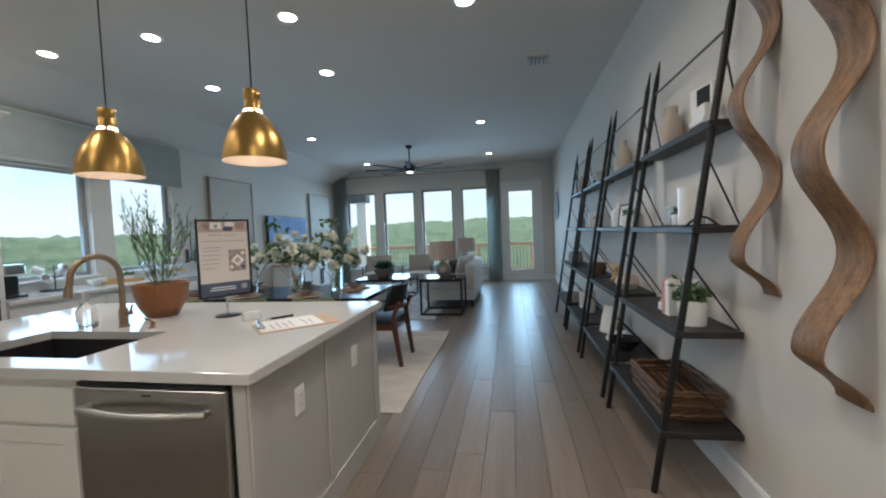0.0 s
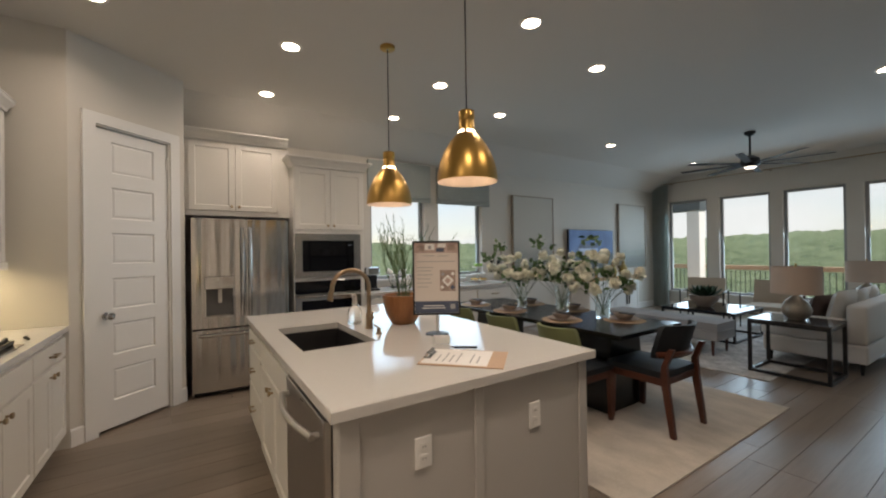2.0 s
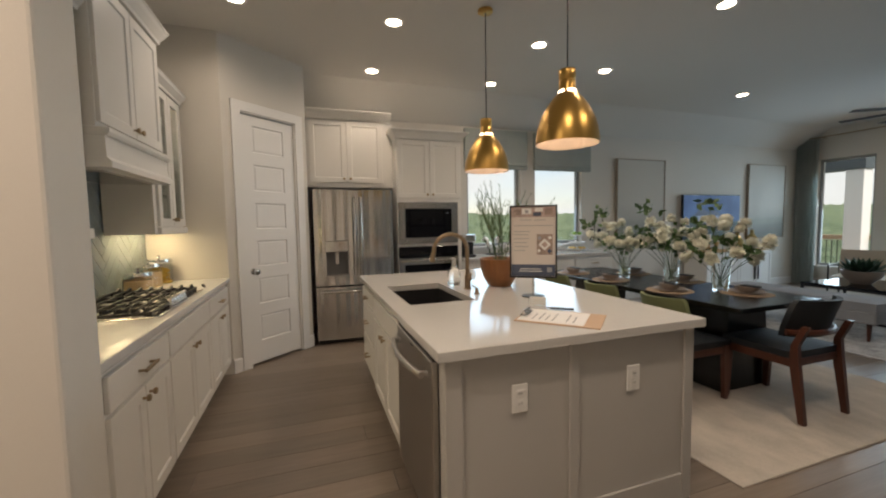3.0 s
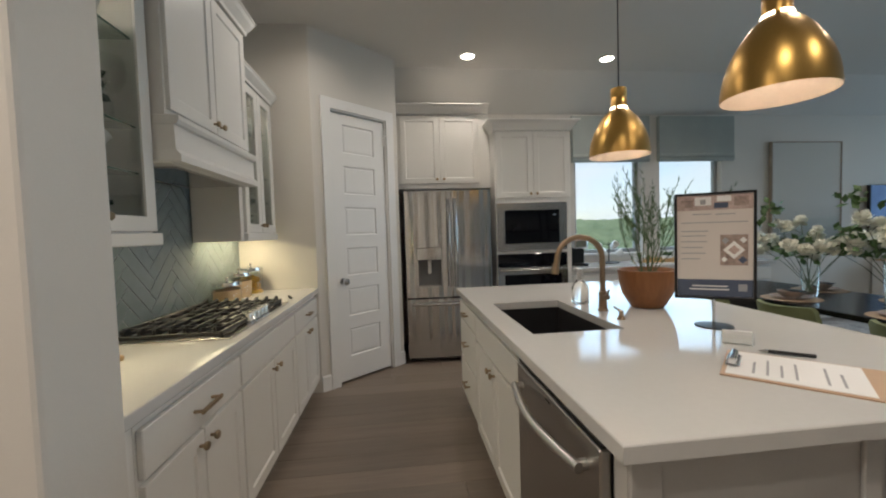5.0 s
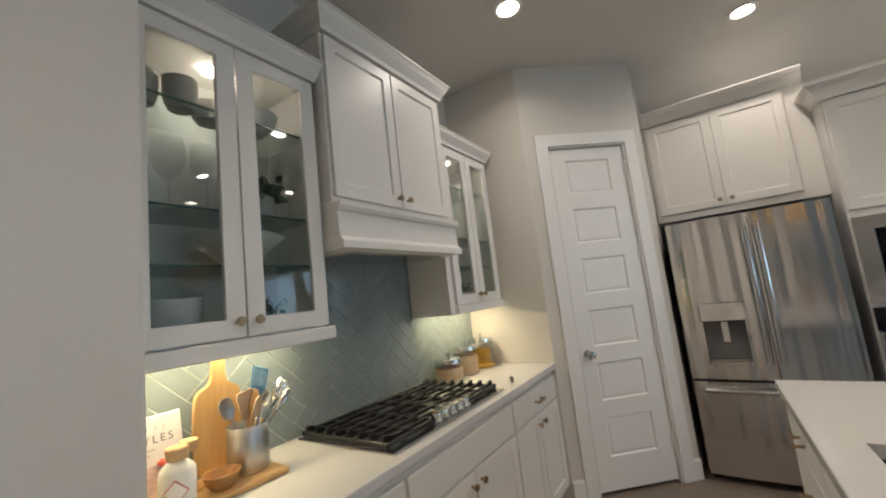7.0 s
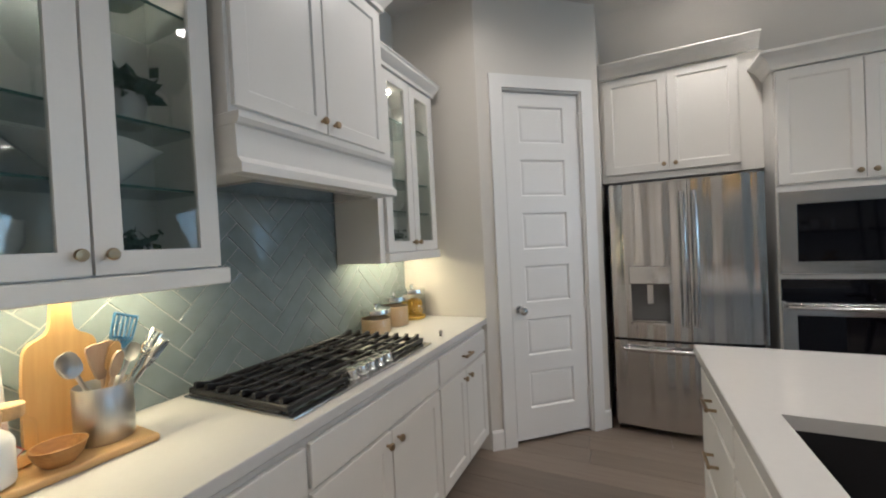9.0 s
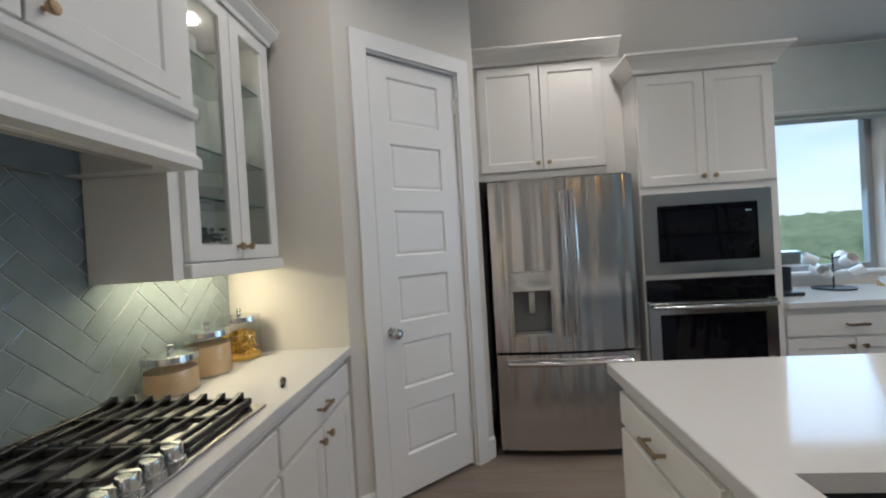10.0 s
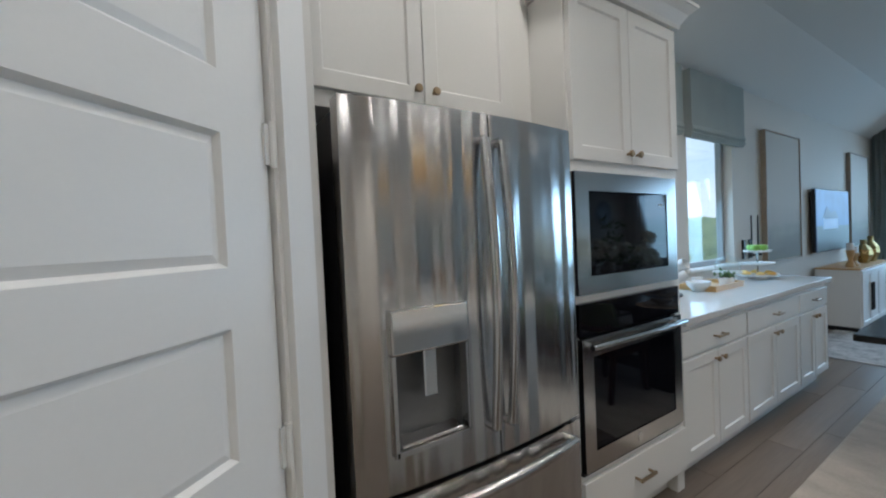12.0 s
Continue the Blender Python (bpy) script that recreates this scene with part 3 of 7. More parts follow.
def glass_cabinet(m, w, d, z0, z1, label, left, right, fill):
    t = thing("glass_cabinet", m, label, "cabinet", "glass-front wall cabinets")
    h = z1 - z0
    s = 0.018
    part("side_panel", box(B(), 0, s, 0, d, 0, h), CABINET, t)
    part("filler_strip", box(B(), -fill, -0.001, 0, d, -0.052, h), CABINET, t)
    part("side_panel", box(B(), w - s, w, 0, d, 0, h), CABINET, t)
    part("back_panel", box(B(), s, w - s, d - 0.012, d, 0, h), CABINET, t)
    part("bottom_panel", box(B(), s, w - s, 0, d - 0.012, 0, s), CABINET, t)
    part("top_panel", box(B(), s, w - s, 0, d - 0.012, h - s, h), CABINET, t)
    part("light_rail", box(B(), 0, w + (0.026 if right else 0), -0.028, 0.02, -0.052, -0.001, 0.004), CABINET, t)
    part("crown", crown(B(), -fill, w, -0.02, d, h, 0.085, 0.05, left, right), CABINET, t)
    cw = w / 2
    for k in range(2):
        x0, x1 = k * cw + 0.004, (k + 1) * cw - 0.003
        door = part("door", panel_wall(B(), "x", -0.022, -0.002, (x0, x1), (0.006, h - 0.006), [(x0 + 0.062, x1 - 0.062, 0.065, h - 0.065)]), CABINET, t)
        part("pane", box(B(), x0 + 0.062, x1 - 0.062, -0.014, -0.011, 0.065, h - 0.065), SHEET_GLASS, door)
        knob(door, x1 - 0.028 if k == 0 else x0 + 0.028, 0.057, -0.022)
    for z in SHELF_AT:
        part("glass_shelf", box(B(), s + 0.003, w - s - 0.003, 0.03, d - 0.02, z, z + 0.008), GREEN_GLASS, t, "clear glass shelf with green edge")
        part("shelf_edge", box(B(), s + 0.003, w - s - 0.003, 0.0265, 0.0298, z, z + 0.008), GLASS_EDGE, t, "green polished glass edge")
    bm = B()
    rod(bm, (w / 2, d / 2, h - s - 0.010), (w / 2, d / 2, h - s), 0.032, seg=20)
    part("puck_light", bm, LAMP_DISC, t, "lit round puck light")
    p = m @ Vector((w / 2, d / 2, h - s - 0.03))
    lamp("puck_lamp", Matrix.Translation(p), "AREA", PUCK_POWER, WARM, 0.05)
    p = m @ Vector((w / 2, d * 0.6, -0.012))
    bar = lamp("under_cabinet_lamp", Matrix.Translation(p), "AREA", UNDER_POWER * (0.80 if p.x > -2 else 0.70), (1.0, 0.83, 0.48), w - 0.06, 0.05)
    bar.data.spread = math.pi
    part("light_bar", box(B(), 0.03, w - 0.03, d * 0.6 - 0.025, d * 0.6 + 0.025, -0.008, -0.0005), PLATE, t, "slim under-cabinet light bar")
    return t


UP_FRONT = -0.085
UD = UP_FRONT - SOUTH - 0.016
glass_cabinet(pose(-1.06, UP_FRONT, 1.393, 0, 0, 180), 0.67, UD, 1.393, 2.428, "white glass-front wall cabinet filled with white dishes and glasses", False, True, 0.048)
glass_cabinet(pose(-2.70, UP_FRONT, 1.393, 0, 0, 180), 0.61, UD, 1.393, 2.428, "white glass-front wall cabinet beside the range hood", False, True, 0.048)

# range hood cabinet
HF = -0.022
hood = thing("range_hood", pose(-1.752, HF, 1.694, 0, 0, 180), "white cabinet range hood with two doors and a stepped mantle", "range hood")
HW, HD = 0.893, HF - SOUTH - 0.016
part("body", panel_wall(B(), "x", 0.0, HD, (0.0, HW), (0.0, 0.966), []), CABINET, hood)
part("lower_shroud", box(B(), 0.0, HW, 0.0, HD, -0.002, 0.0), CABINET, hood)
for k in range(2):
    x0, x1 = 0.012 + k * (HW - 0.02) / 2, 0.008 + (k + 1) * (HW - 0.02) / 2
    door = part("door", shaker(B(), x0, x1 - 0.003, 0.225, 0.955), CABINET, hood)
    knob(door, x1 - 0.035 if k == 0 else x0 + 0.035, 0.27)
bm = B()
prof = [(0.0, 0.0), (0.060, 0.0), (0.060, 0.030), (0.050, 0.040), (0.040, 0.052), (0.036, 0.155), (0.050, 0.160), (0.058, 0.175), (0.058, 0.195), (0.0, 0.200)]
loops = []
for o, z in prof:
    loops.append([bm.verts.new(p) for p in ((-o * 0.12, 0.10, z), (-o * 0.12, -o, z), (HW + o * 0.12, -o, z), (HW + o * 0.12, 0.10, z))])
for a, c in zip(loops, loops[1:]):
    for k in range(3):
        bm.faces.new((a[k], a[k + 1], c[k + 1], c[k]))
part("mantle", bm, CABINET, hood)
part("crown", crown(B(), 0, HW, -0.02, HD, 0.966, 0.10, 0.062), CABINET, hood)
part("filter", box(B(), 0.10, HW - 0.10, 0.02, HD - 0.05, -0.012, -0.003), STEEL_H, hood, "steel vent filter")

# fridge wall: cabinet over the fridge, tall oven cabinet, bar
FX, OX = -4.262, -4.072
fc = thing("wall_cabinet", pose(FX, 0.955, 1.84, 0, 0, 90), "white shaker cabinet above the refrigerator", "cabinet")
FW = 1.025
part("body", box(B(), 0, FW, 0, FX - WEST - 0.004, 0, 0.80), CABINET, fc)
for k in range(2):
    door = part("door", shaker(B(), 0.03 + k * 0.433, 0.03 + (k + 1) * 0.433 - 0.004, 0.055, 0.79), CABINET, fc)
    knob(door, 0.425 if k == 0 else 0.50, 0.10)
part("crown", crown(B(), 0, FW - 0.02, -0.02, FX - WEST - 0.004, 0.80, 0.10, 0.08, False, False), CABINET, fc)

oc = thing("oven_cabinet", pose(OX, 1.982, 0, 0, 0, 90), "tall white oven cabinet with microwave, wall oven and drawer", "cabinet")
OW = 0.845
OD = OX - WEST - 0.004
bm = B()
panel_wall(bm, "x", 0, OD, (0, OW), (0.10, 2.42), [(0.03, OW - 0.05, 0.38, 1.10), (0.03, OW - 0.05, 1.14, 1.65)])
part("body", bm, CABINET, oc)
part("toe_kick", box(B(), 0.0, OW, 0.06, OD, 0, 0.10), CABINET, oc)
part("corner_foot", box(B(), OW - 0.07, OW, 0.0, 0.06, 0, 0.10, 0.004), CABINET, oc)
for k in range(2):
    door = part("door", shaker(B(), 0.012 + k * 0.411, 0.012 + (k + 1) * 0.411 - 0.004, 1.70, 2.41), CABINET, oc)
    knob(door, 0.385 if k == 0 else 0.455, 1.745)
dr = part("drawer_front", slab_front(B(), 0.012, OW - 0.012, 0.125, 0.345), CABINET, oc)
pull(dr, OW / 2, 0.245, 0.13)
part("crown", crown(B(), 0, OW, -0.02, OD, 2.42, 0.108, 0.08), CABINET, oc)

# fridge
fr = thing("refrigerator", pose(-3.985, 1.002, 0, 0, 0, 90), "stainless steel french-door refrigerator with water dispenser", "refrigerator")
RW = 0.912


def bowed(bm, x0, x1, z0, z1, hole=None, y_edge=0.02, bow=0.028, depth=0.075, cols=14):
    """A door skin that bulges across the whole width of the fridge; hole is left open for the dispenser."""
    def yy(x):
        u = 2 * x / RW - 1
        return y_edge - bow * (1 - u * u)
    xs = sorted({x0 + (x1 - x0) * i / cols for i in range(cols + 1)} | ({hole[0], hole[1]} if hole else set()))
    zs = sorted({z0, z1} | ({hole[2], hole[3]} if hole else set()))
    grid = [[bm.verts.new((x, yy(x), z)) for z in zs] for x in xs]
    for i in range(len(xs) - 1):
        for k in range(len(zs) - 1):
            if hole and hole[0] <= xs[i] < hole[1] - 1e-6 and hole[2] <= zs[k] < hole[3] - 1e-6:
                continue
            bm.faces.new((grid[i][k], grid[i + 1][k], grid[i + 1][k + 1], grid[i][k + 1]))
    back = [[bm.verts.new((x, depth, z)) for z in (z0, z1)] for x in (x0, x1)]
    bm.faces.new([grid[0][k] for k in range(len(zs))] + [back[0][1], back[0][0]])
    bm.faces.new([grid[-1][k] for k in range(len(zs))][::-1] + [back[1][0], back[1][1]])
    bm.faces.new([grid[i][0] for i in range(len(xs))] + [back[1][0], back[0][0]])
    bm.faces.new([grid[i][-1] for i in range(len(xs))][::-1] + [back[0][1], back[1][1]])
    bm.faces.new((back[0][0], back[1][0], back[1][1], back[0][1]))
    return bm


part("body", box(B(), 0.008, RW - 0.008, 0.085, 0.74, 0.03, 1.765), DARK_SIDE, fr, "dark grey cabinet sides")
part("grille", box(B(), 0.02, RW - 0.02, 0.07, 0.10, 0.012, 0.06), BLACK_METAL, fr)
HOLE = (0.118, 0.372, 0.80, 1.20)
ld = part("door", bowed(B(), 0.003, 0.484, 0.685, 1.79, HOLE), STEEL, fr, "", True)
rd = part("door", bowed(B(), 0.490, RW - 0.003, 0.685, 1.79), STEEL, fr, "", True)
fz = part("freezer_drawer", bowed(B(), 0.003, RW - 0.003, 0.05, 0.668), STEEL, fr, "", True)
part("hinge_cover", box(B(), 0.02, 0.12, 0.03, 0.12, 1.766, 1.80, 0.006), DARK_SIDE, fr)
part("hinge_cover", box(B(), RW - 0.12, RW - 0.02, 0.03, 0.12, 1.766, 1.80, 0.006), DARK_SIDE, fr)
# dispenser
bm = B()
a, c, e, f = HOLE
v0 = [bm.verts.new((x, 0.004, z)) for x, z in ((a, e), (c, e), (c, 1.075), (a, 1.075))]
v1 = [bm.verts.new((x, 0.072, z)) for x, z in ((a, e), (c, e), (c, 1.075), (a, 1.075))]
bridge(bm, v0, v1)
bm.faces.new(v1)
part("dispenser_recess", bm, surface("dispenser_grey", (0.16, 0.16, 0.16), 0.4, 0.3), ld, "grey dispenser recess")
part("dispenser_panel", box(B(), a - 0.004, c + 0.004, -0.010, 0.06, 1.075, f + 0.004, 0.006, 2), CHROME, ld, "polished steel control panel")
bm = B()
for q in ((a - 0.004, a + 0.008, e - 0.012, 1.075), (c - 0.008, c + 0.004, e - 0.012, 1.075), (a, c, e - 0.012, e + 0.004)):
    box(bm, q[0], q[1], -0.006, 0.03, q[2], q[3])
part("dispenser_bezel", bm, CHROME, ld)
part("dispenser_paddle", box(B(), 0.225, 0.27, 0.012, 0.026, 0.93, 1.073, 0.004), CHROME, ld, "polished lever")
part("drip_tray", box(B(), a + 0.02, c - 0.02, 0.002, 0.065, e + 0.005, e + 0.016, 0.003), STEEL_H, ld)


def bar_handle(parent, p0, p1, out, r=0.017, n=16):
    p0, p1 = Vector(p0), Vector(p1)
    pts = [p0 + (p1 - p0) * (i / n) + Vector((0, -out * (0.45 + 0.55 * math.sin(math.pi * i / n)), 0)) for i in range(n + 1)]
    bm = B()
    tube(bm, pts, r, 10)
    for p, q in ((p0, pts[0]), (p1, pts[-1])):
        rod(bm, p + Vector((0, 0.01, 0)), q, r * 0.9, seg=10)
    return part("handle", bm, STEEL_H, parent, "curved steel bar handle", True)


bar_handle(ld, (0.452, -0.008, 0.79), (0.452, -0.008, 1.70), 0.055)
bar_handle(rd, (0.520, -0.008, 0.79), (0.520, -0.008, 1.70), 0.055)
bar_handle(fz, (0.07, 0.008, 0.615), (RW - 0.07, 0.008, 0.615), 0.055)

# microwave and wall oven
mw = thing("microwave", pose(OX, 1.982 + 0.008, 1.135, 0, 0, 90), "built-in stainless steel microwave with black glass door", "microwave")
MW = OW - 0.066
part("body", box(B(), 0.03, MW - 0.03, 0.004, 0.42, 0.01, 0.51), DARK_SIDE, mw)
part("trim_frame", panel_wall(B(), "x", -0.024, -0.002, (0, MW), (0.0, 0.515), [(0.085, MW - 0.085, 0.075, 0.435)]), STEEL_H, mw, "brushed steel trim frame")
part("door_glass", box(B(), 0.087, MW - 0.087, -0.020, -0.006, 0.077, 0.433, 0.003), BLACK_GLASS, mw, "black glass door")
part("display", box(B(), MW - 0.155, MW - 0.12, -0.0215, -0.0202, 0.375, 0.385), surface("clock_digits", (0.35, 0.42, 0.45), 0.4), mw)
ov = thing("wall_oven", pose(OX, 1.982 + 0.008, 0.375, 0, 0, 90), "built-in stainless steel wall oven with black glass", "oven")
part("body", box(B(), 0.03, MW - 0.03, 0.004, 0.55, 0.01, 0.715), DARK_SIDE, ov)
part("control_panel", box(B(), 0.0, MW, -0.024, -0.002, 0.585, 0.725, 0.003), BLACK_GLASS, ov, "black glass control panel")
part("oven_door", panel_wall(B(), "x", -0.032, -0.003, (0, MW), (0.02, 0.578), [(0.07, MW - 0.07, 0.10, 0.50)]), STEEL_H, ov, "brushed steel oven door")
part("door_glass", box(B(), 0.072, MW - 0.072, -0.028, -0.008, 0.102, 0.498, 0.003), BLACK_GLASS, ov, "black glass window")
part("vent_strip", box(B(), 0.0, MW, -0.018, -0.002, 0.002, 0.016), BLACK_METAL, ov)
bm = B()
tube(bm, [(0.02 + (MW - 0.04) * i / 12, -0.066 - 0.012 * math.sin(math.pi * i / 12), 0.552) for i in range(13)], 0.013, 10)
for x in (0.045, MW - 0.045):
    rod(bm, (x, -0.03, 0.552), (x, -0.07, 0.552), 0.010, seg=8)
part("handle", bm, CHROME, ov, "polished bar handle", True)
bm = B()
rod(bm, (MW / 2, -0.0325, 0.06), (MW / 2, -0.0345, 0.06), 0.018, seg=20)
part("badge", bm, CHROME, ov)

# bar cabinets along the windows
BX = -4.09
for ya, yb in ((2.832, 3.65), (3.653, 4.60), (4.603, 5.285)):
    base_unit(pose(BX, ya, 0, 0, 0, 90), yb - ya, BX - WEST - 0.004, (("drawer", 0.160, 0.12), ("doors", 0.575, 2)), "white shaker bar cabinet with drawer and two doors under the windows", "bar_cabinet")
single("bar_countertop", box(B(), WEST + 0.002, -4.045, 2.832, 5.315, 0.875, 0.915, 0.004, 2), QUARTZ, pose(0, 0, 0), "white quartz bar countertop under the windows", "countertop", smooth=False)

# ---- island ----
IX0, IX1, IY0, IY1 = -2.93, -0.722, 1.412, 2.70
base_unit(pose(IX0, IY0, 0), 0.597, 0.60, (("drawer", 0.135, 0.11), ("drawer", 0.285, 0.11), ("drawer", 0.285, 0.11)), "white island cabinet with three drawers", "island_cabinet")
base_unit(pose(IX0 + 0.60, IY0, 0), 0.891, 0.60, (("drawer", 0.160, 0), ("doors", 0.575, 2)), "white island sink cabinet with two doors", "island_cabinet", open_top=True)
isl = thing("kitchen_island", pose(-1.86, 2.05, 0), "white painted kitchen island body with panelled end", "island")


def wpart(name, bm, mat, parent, label="", smooth=False):
    """A part whose mesh is given in world places."""
    bmesh.ops.transform(bm, matrix=parent.matrix_world.inverted(), verts=bm.verts[:])
    return part(name, bm, mat, parent, label, smooth)


wpart("end_panel", box(B(), IX1 - 0.06, IX1 - 0.012, IY0, IY1, 0, 0.875), DARKENED_PANEL, isl)
wpart("back_panel", box(B(), IX0, IX1 - 0.062, 2.04, IY1, 0, 0.875), DARKENED_PANEL, isl)
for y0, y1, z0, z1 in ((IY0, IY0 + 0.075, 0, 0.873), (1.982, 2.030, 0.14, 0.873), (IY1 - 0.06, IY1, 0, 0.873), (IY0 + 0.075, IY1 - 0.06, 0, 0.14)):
    wpart("batten", box(B(), IX1 - 0.011, IX1, y0, y1, z0, z1, 0.003), DARKENED_PANEL, isl)
for yc in (1.74, 2.332):
    o = thing("outlet", pose(IX1 - 0.011, yc, 0.668, 0, 0, 90), "white double wall outlet on the island end", "outlet", "outlets")
    part("plate", box(B(), -0.037, 0.037, -0.007, 0, -0.06, 0.06, 0.003), PLATE, o)
    for z in (-0.022, 0.022):
        bm = box(B(), -0.017, 0.017, -0.0095, -0.0072, z - 0.015, z + 0.015, 0.001)
        part("socket", bm, PLATE, o)
        for x in (-0.006, 0.006):
            part("slot", box(B(), x - 0.001, x + 0.001, -0.0102, -0.0097, z - 0.005, z + 0.005), BLACK_METAL, o)

SX0, SX1, SY0, SY1 = -2.268, -1.545, 1.492, 1.905
bm = B()
outer = [(-3.0, 1.378), (-0.69, 1.378), (-0.69, 2.732), (-3.0, 2.732)]
inner = [(SX0, SY0), (SX1, SY0), (SX1, SY1), (SX0, SY1)]
e = 0.003
loops = []
for pts, z in ((inner, 0.875), (outer, 0.875), (outer, 0.912), ([(-3.0 + e, 1.378 + e), (-0.69 - e, 1.378 + e), (-0.69 - e, 2.732 - e), (-3.0 + e, 2.732 - e)], 0.915), (inner, 0.915)):
    loops.append([bm.verts.new((x, y, z)) for x, y in pts])
for a, c in zip(loops, loops[1:] + loops[:1]):
    bridge(bm, a, c)
single("island_countertop", bm, QUARTZ, pose(0, 0, 0), "white quartz island worktop with a sink cut-out", "countertop", smooth=False)
sink = thing("sink", pose((SX0 + SX1) / 2, (SY0 + SY1) / 2, 0.68), "black composite undermount sink basin", "sink")
hw, hd = (SX1 - SX0) / 2 + 0.006, (SY1 - SY0) / 2 + 0.006
bm = B()
r0 = [bm.verts.new((x, y, 0.194)) for x, y in ((-hw - 0.02, -hd - 0.02), (hw + 0.02, -hd - 0.02), (hw + 0.02, hd + 0.02), (-hw - 0.02, hd + 0.02))]
r1 = [bm.verts.new((x, y, 0.194)) for x, y in ((-hw, -hd), (hw, -hd), (hw, hd), (-hw, hd))]
r2 = [bm.verts.new((x, y, 0.02)) for x, y in ((-hw + 0.01, -hd + 0.01), (hw - 0.01, -hd + 0.01), (hw - 0.01, hd - 0.01), (-hw + 0.01, hd - 0.01))]
r3 = [bm.verts.new((x, y, 0.005)) for x, y in ((-hw + 0.03, -hd + 0.03), (hw - 0.03, -hd + 0.03), (hw - 0.03, hd - 0.03), (-hw + 0.03, hd - 0.03))]
for p, q in ((r0, r1), (r1, r2), (r2, r3)):
    bridge(bm, p, q)
bm.faces.new(r3)
part("basin", bm, SINK, sink)
part("drain", lathe(B(), [(0.045, 0.006), (0.043, 0.010), (0.03, 0.008), (0.001, 0.007)], 20), CHROME, sink, "", True)

dw = thing("dishwasher", pose(-1.436, IY0, 0), "stainless steel dishwasher built into the island", "dishwasher")
DW = 0.648
part("body", box(B(), 0.004, DW, 0.004, 0.57, 0.10, 0.868), DARK_SIDE, dw)
part("door", box(B(), 0.012, DW - 0.008, -0.028, 0.002, 0.11, 0.845, 0.004), STEEL_DOOR, dw)
part("control_strip", box(B(), 0.012, DW - 0.008, -0.020, 0.0, 0.849, 0.862), BLACK_METAL, dw)
part("toe_kick", box(B(), 0.004, DW, 0.05, 0.08, 0, 0.10), BLACK_METAL, dw)
bm = B()
tube(bm, [(0.06 + (DW - 0.12) * i / 14, -0.055 - 0.035 * math.sin(math.pi * i / 14), 0.775) for i in range(15)], 0.014, 10)
for x in (0.075, DW - 0.075):
    rod(bm, (x, -0.02, 0.775), (x, -0.062, 0.775), 0.014, seg=10)
part("handle", bm, STEEL_FINE, dw, "curved steel bar handle", True)
part("vent_badge", box(B(), DW / 2 - 0.02, DW / 2 + 0.02, -0.0295, -0.0283, 0.82, 0.826), BLACK_METAL, dw)
single("island_filler", box(B(), -0.786, IX1 - 0.062, IY0, 2.03, 0, 0.874), DARKENED_PANEL, pose(0, 0, 0), "white painted island corner panel beside the dishwasher", "island", smooth=False)

# pendants


def pendant(x, y, drop):
    t = thing("pendant_lamp", pose(x, y, CEIL), "brushed brass dome pendant lamp on a thin rod, lit", "pendant lamp", "pendants over the island")
    part("canopy", lathe(B(), [(0.001, 0), (0.062, 0), (0.062, -0.018), (0.055, -0.024), (0.012, -0.026)], 28), BRASS, t, "", True)
    part("rod", rod(B(), (0, 0, -0.02), (0, 0, -0.81 - drop), 0.0045, seg=8), BLACK_METAL, t, "thin dark rod")
    prof = [(0.006, -0.806), (0.046, -0.808), (0.049, -0.812), (0.049, -0.862), (0.046, -0.866), (0.046, -0.872), (0.049, -0.876), (0.049, -0.930), (0.052, -0.942), (0.064, -0.953), (0.082, -0.970), (0.104, -0.997), (0.122, -1.025), (0.142, -1.06), (0.160, -1.10), (0.175, -1.15), (0.183, -1.20), (0.186, -1.242)]
    prof = [(q, z - drop) for q, z in prof]
    inner = [(0.183, -1.242), (0.180, -1.20), (0.172, -1.15), (0.157, -1.105), (0.138, -1.065), (0.118, -1.03), (0.100, -1.003), (0.078, -0.978), (0.044, -0.958), (0.001, -0.955)]
    inner = [(q, z - drop) for q, z in inner]
    part("shade", lathe(B(), prof, 44), BRASS, t, "brushed brass dome shade", True)
    part("shade_lining", lathe(B(), [(0.186, -1.242 - drop)] + inner, 44), surface("pendant_lining", (0.60, 0.53, 0.47), 0.6), t, "pale inside of the shade", True)
    for k in range(4):
        bm = B()
        ring_ = [[bm.verts.new((q * math.cos(a0), q * math.sin(a0), z - drop)) for q, z in ((0.0512, -0.930), (0.0565, -0.946))] for a0 in [math.pi * (k / 2 + 0.4 * (i / 6 - 0.5)) for i in range(7)]]
        for u, w in zip(ring_, ring_[1:]):
            bm.faces.new((u[0], w[0], w[1], u[1]))
        part("light_slot", bm, SLOT, t, "glowing slot in the neck")
    part("bulb", lathe(B(), [(q, z - drop) for q, z in ((0.001, -0.97), (0.03, -0.98), (0.042, -1.02), (0.03, -1.055), (0.001, -1.065))], 20), BULB, t, "lit bulb", True)
    lamp("pendant_bulb_lamp", pose(x, y, CEIL - 1.11 - drop), "POINT", PENDANT_POWER, (1.0, 0.80, 0.60), 0.04)


pendant(-2.385, 2.39, 0.07)
pendant(-1.355, 2.43, 0.04)

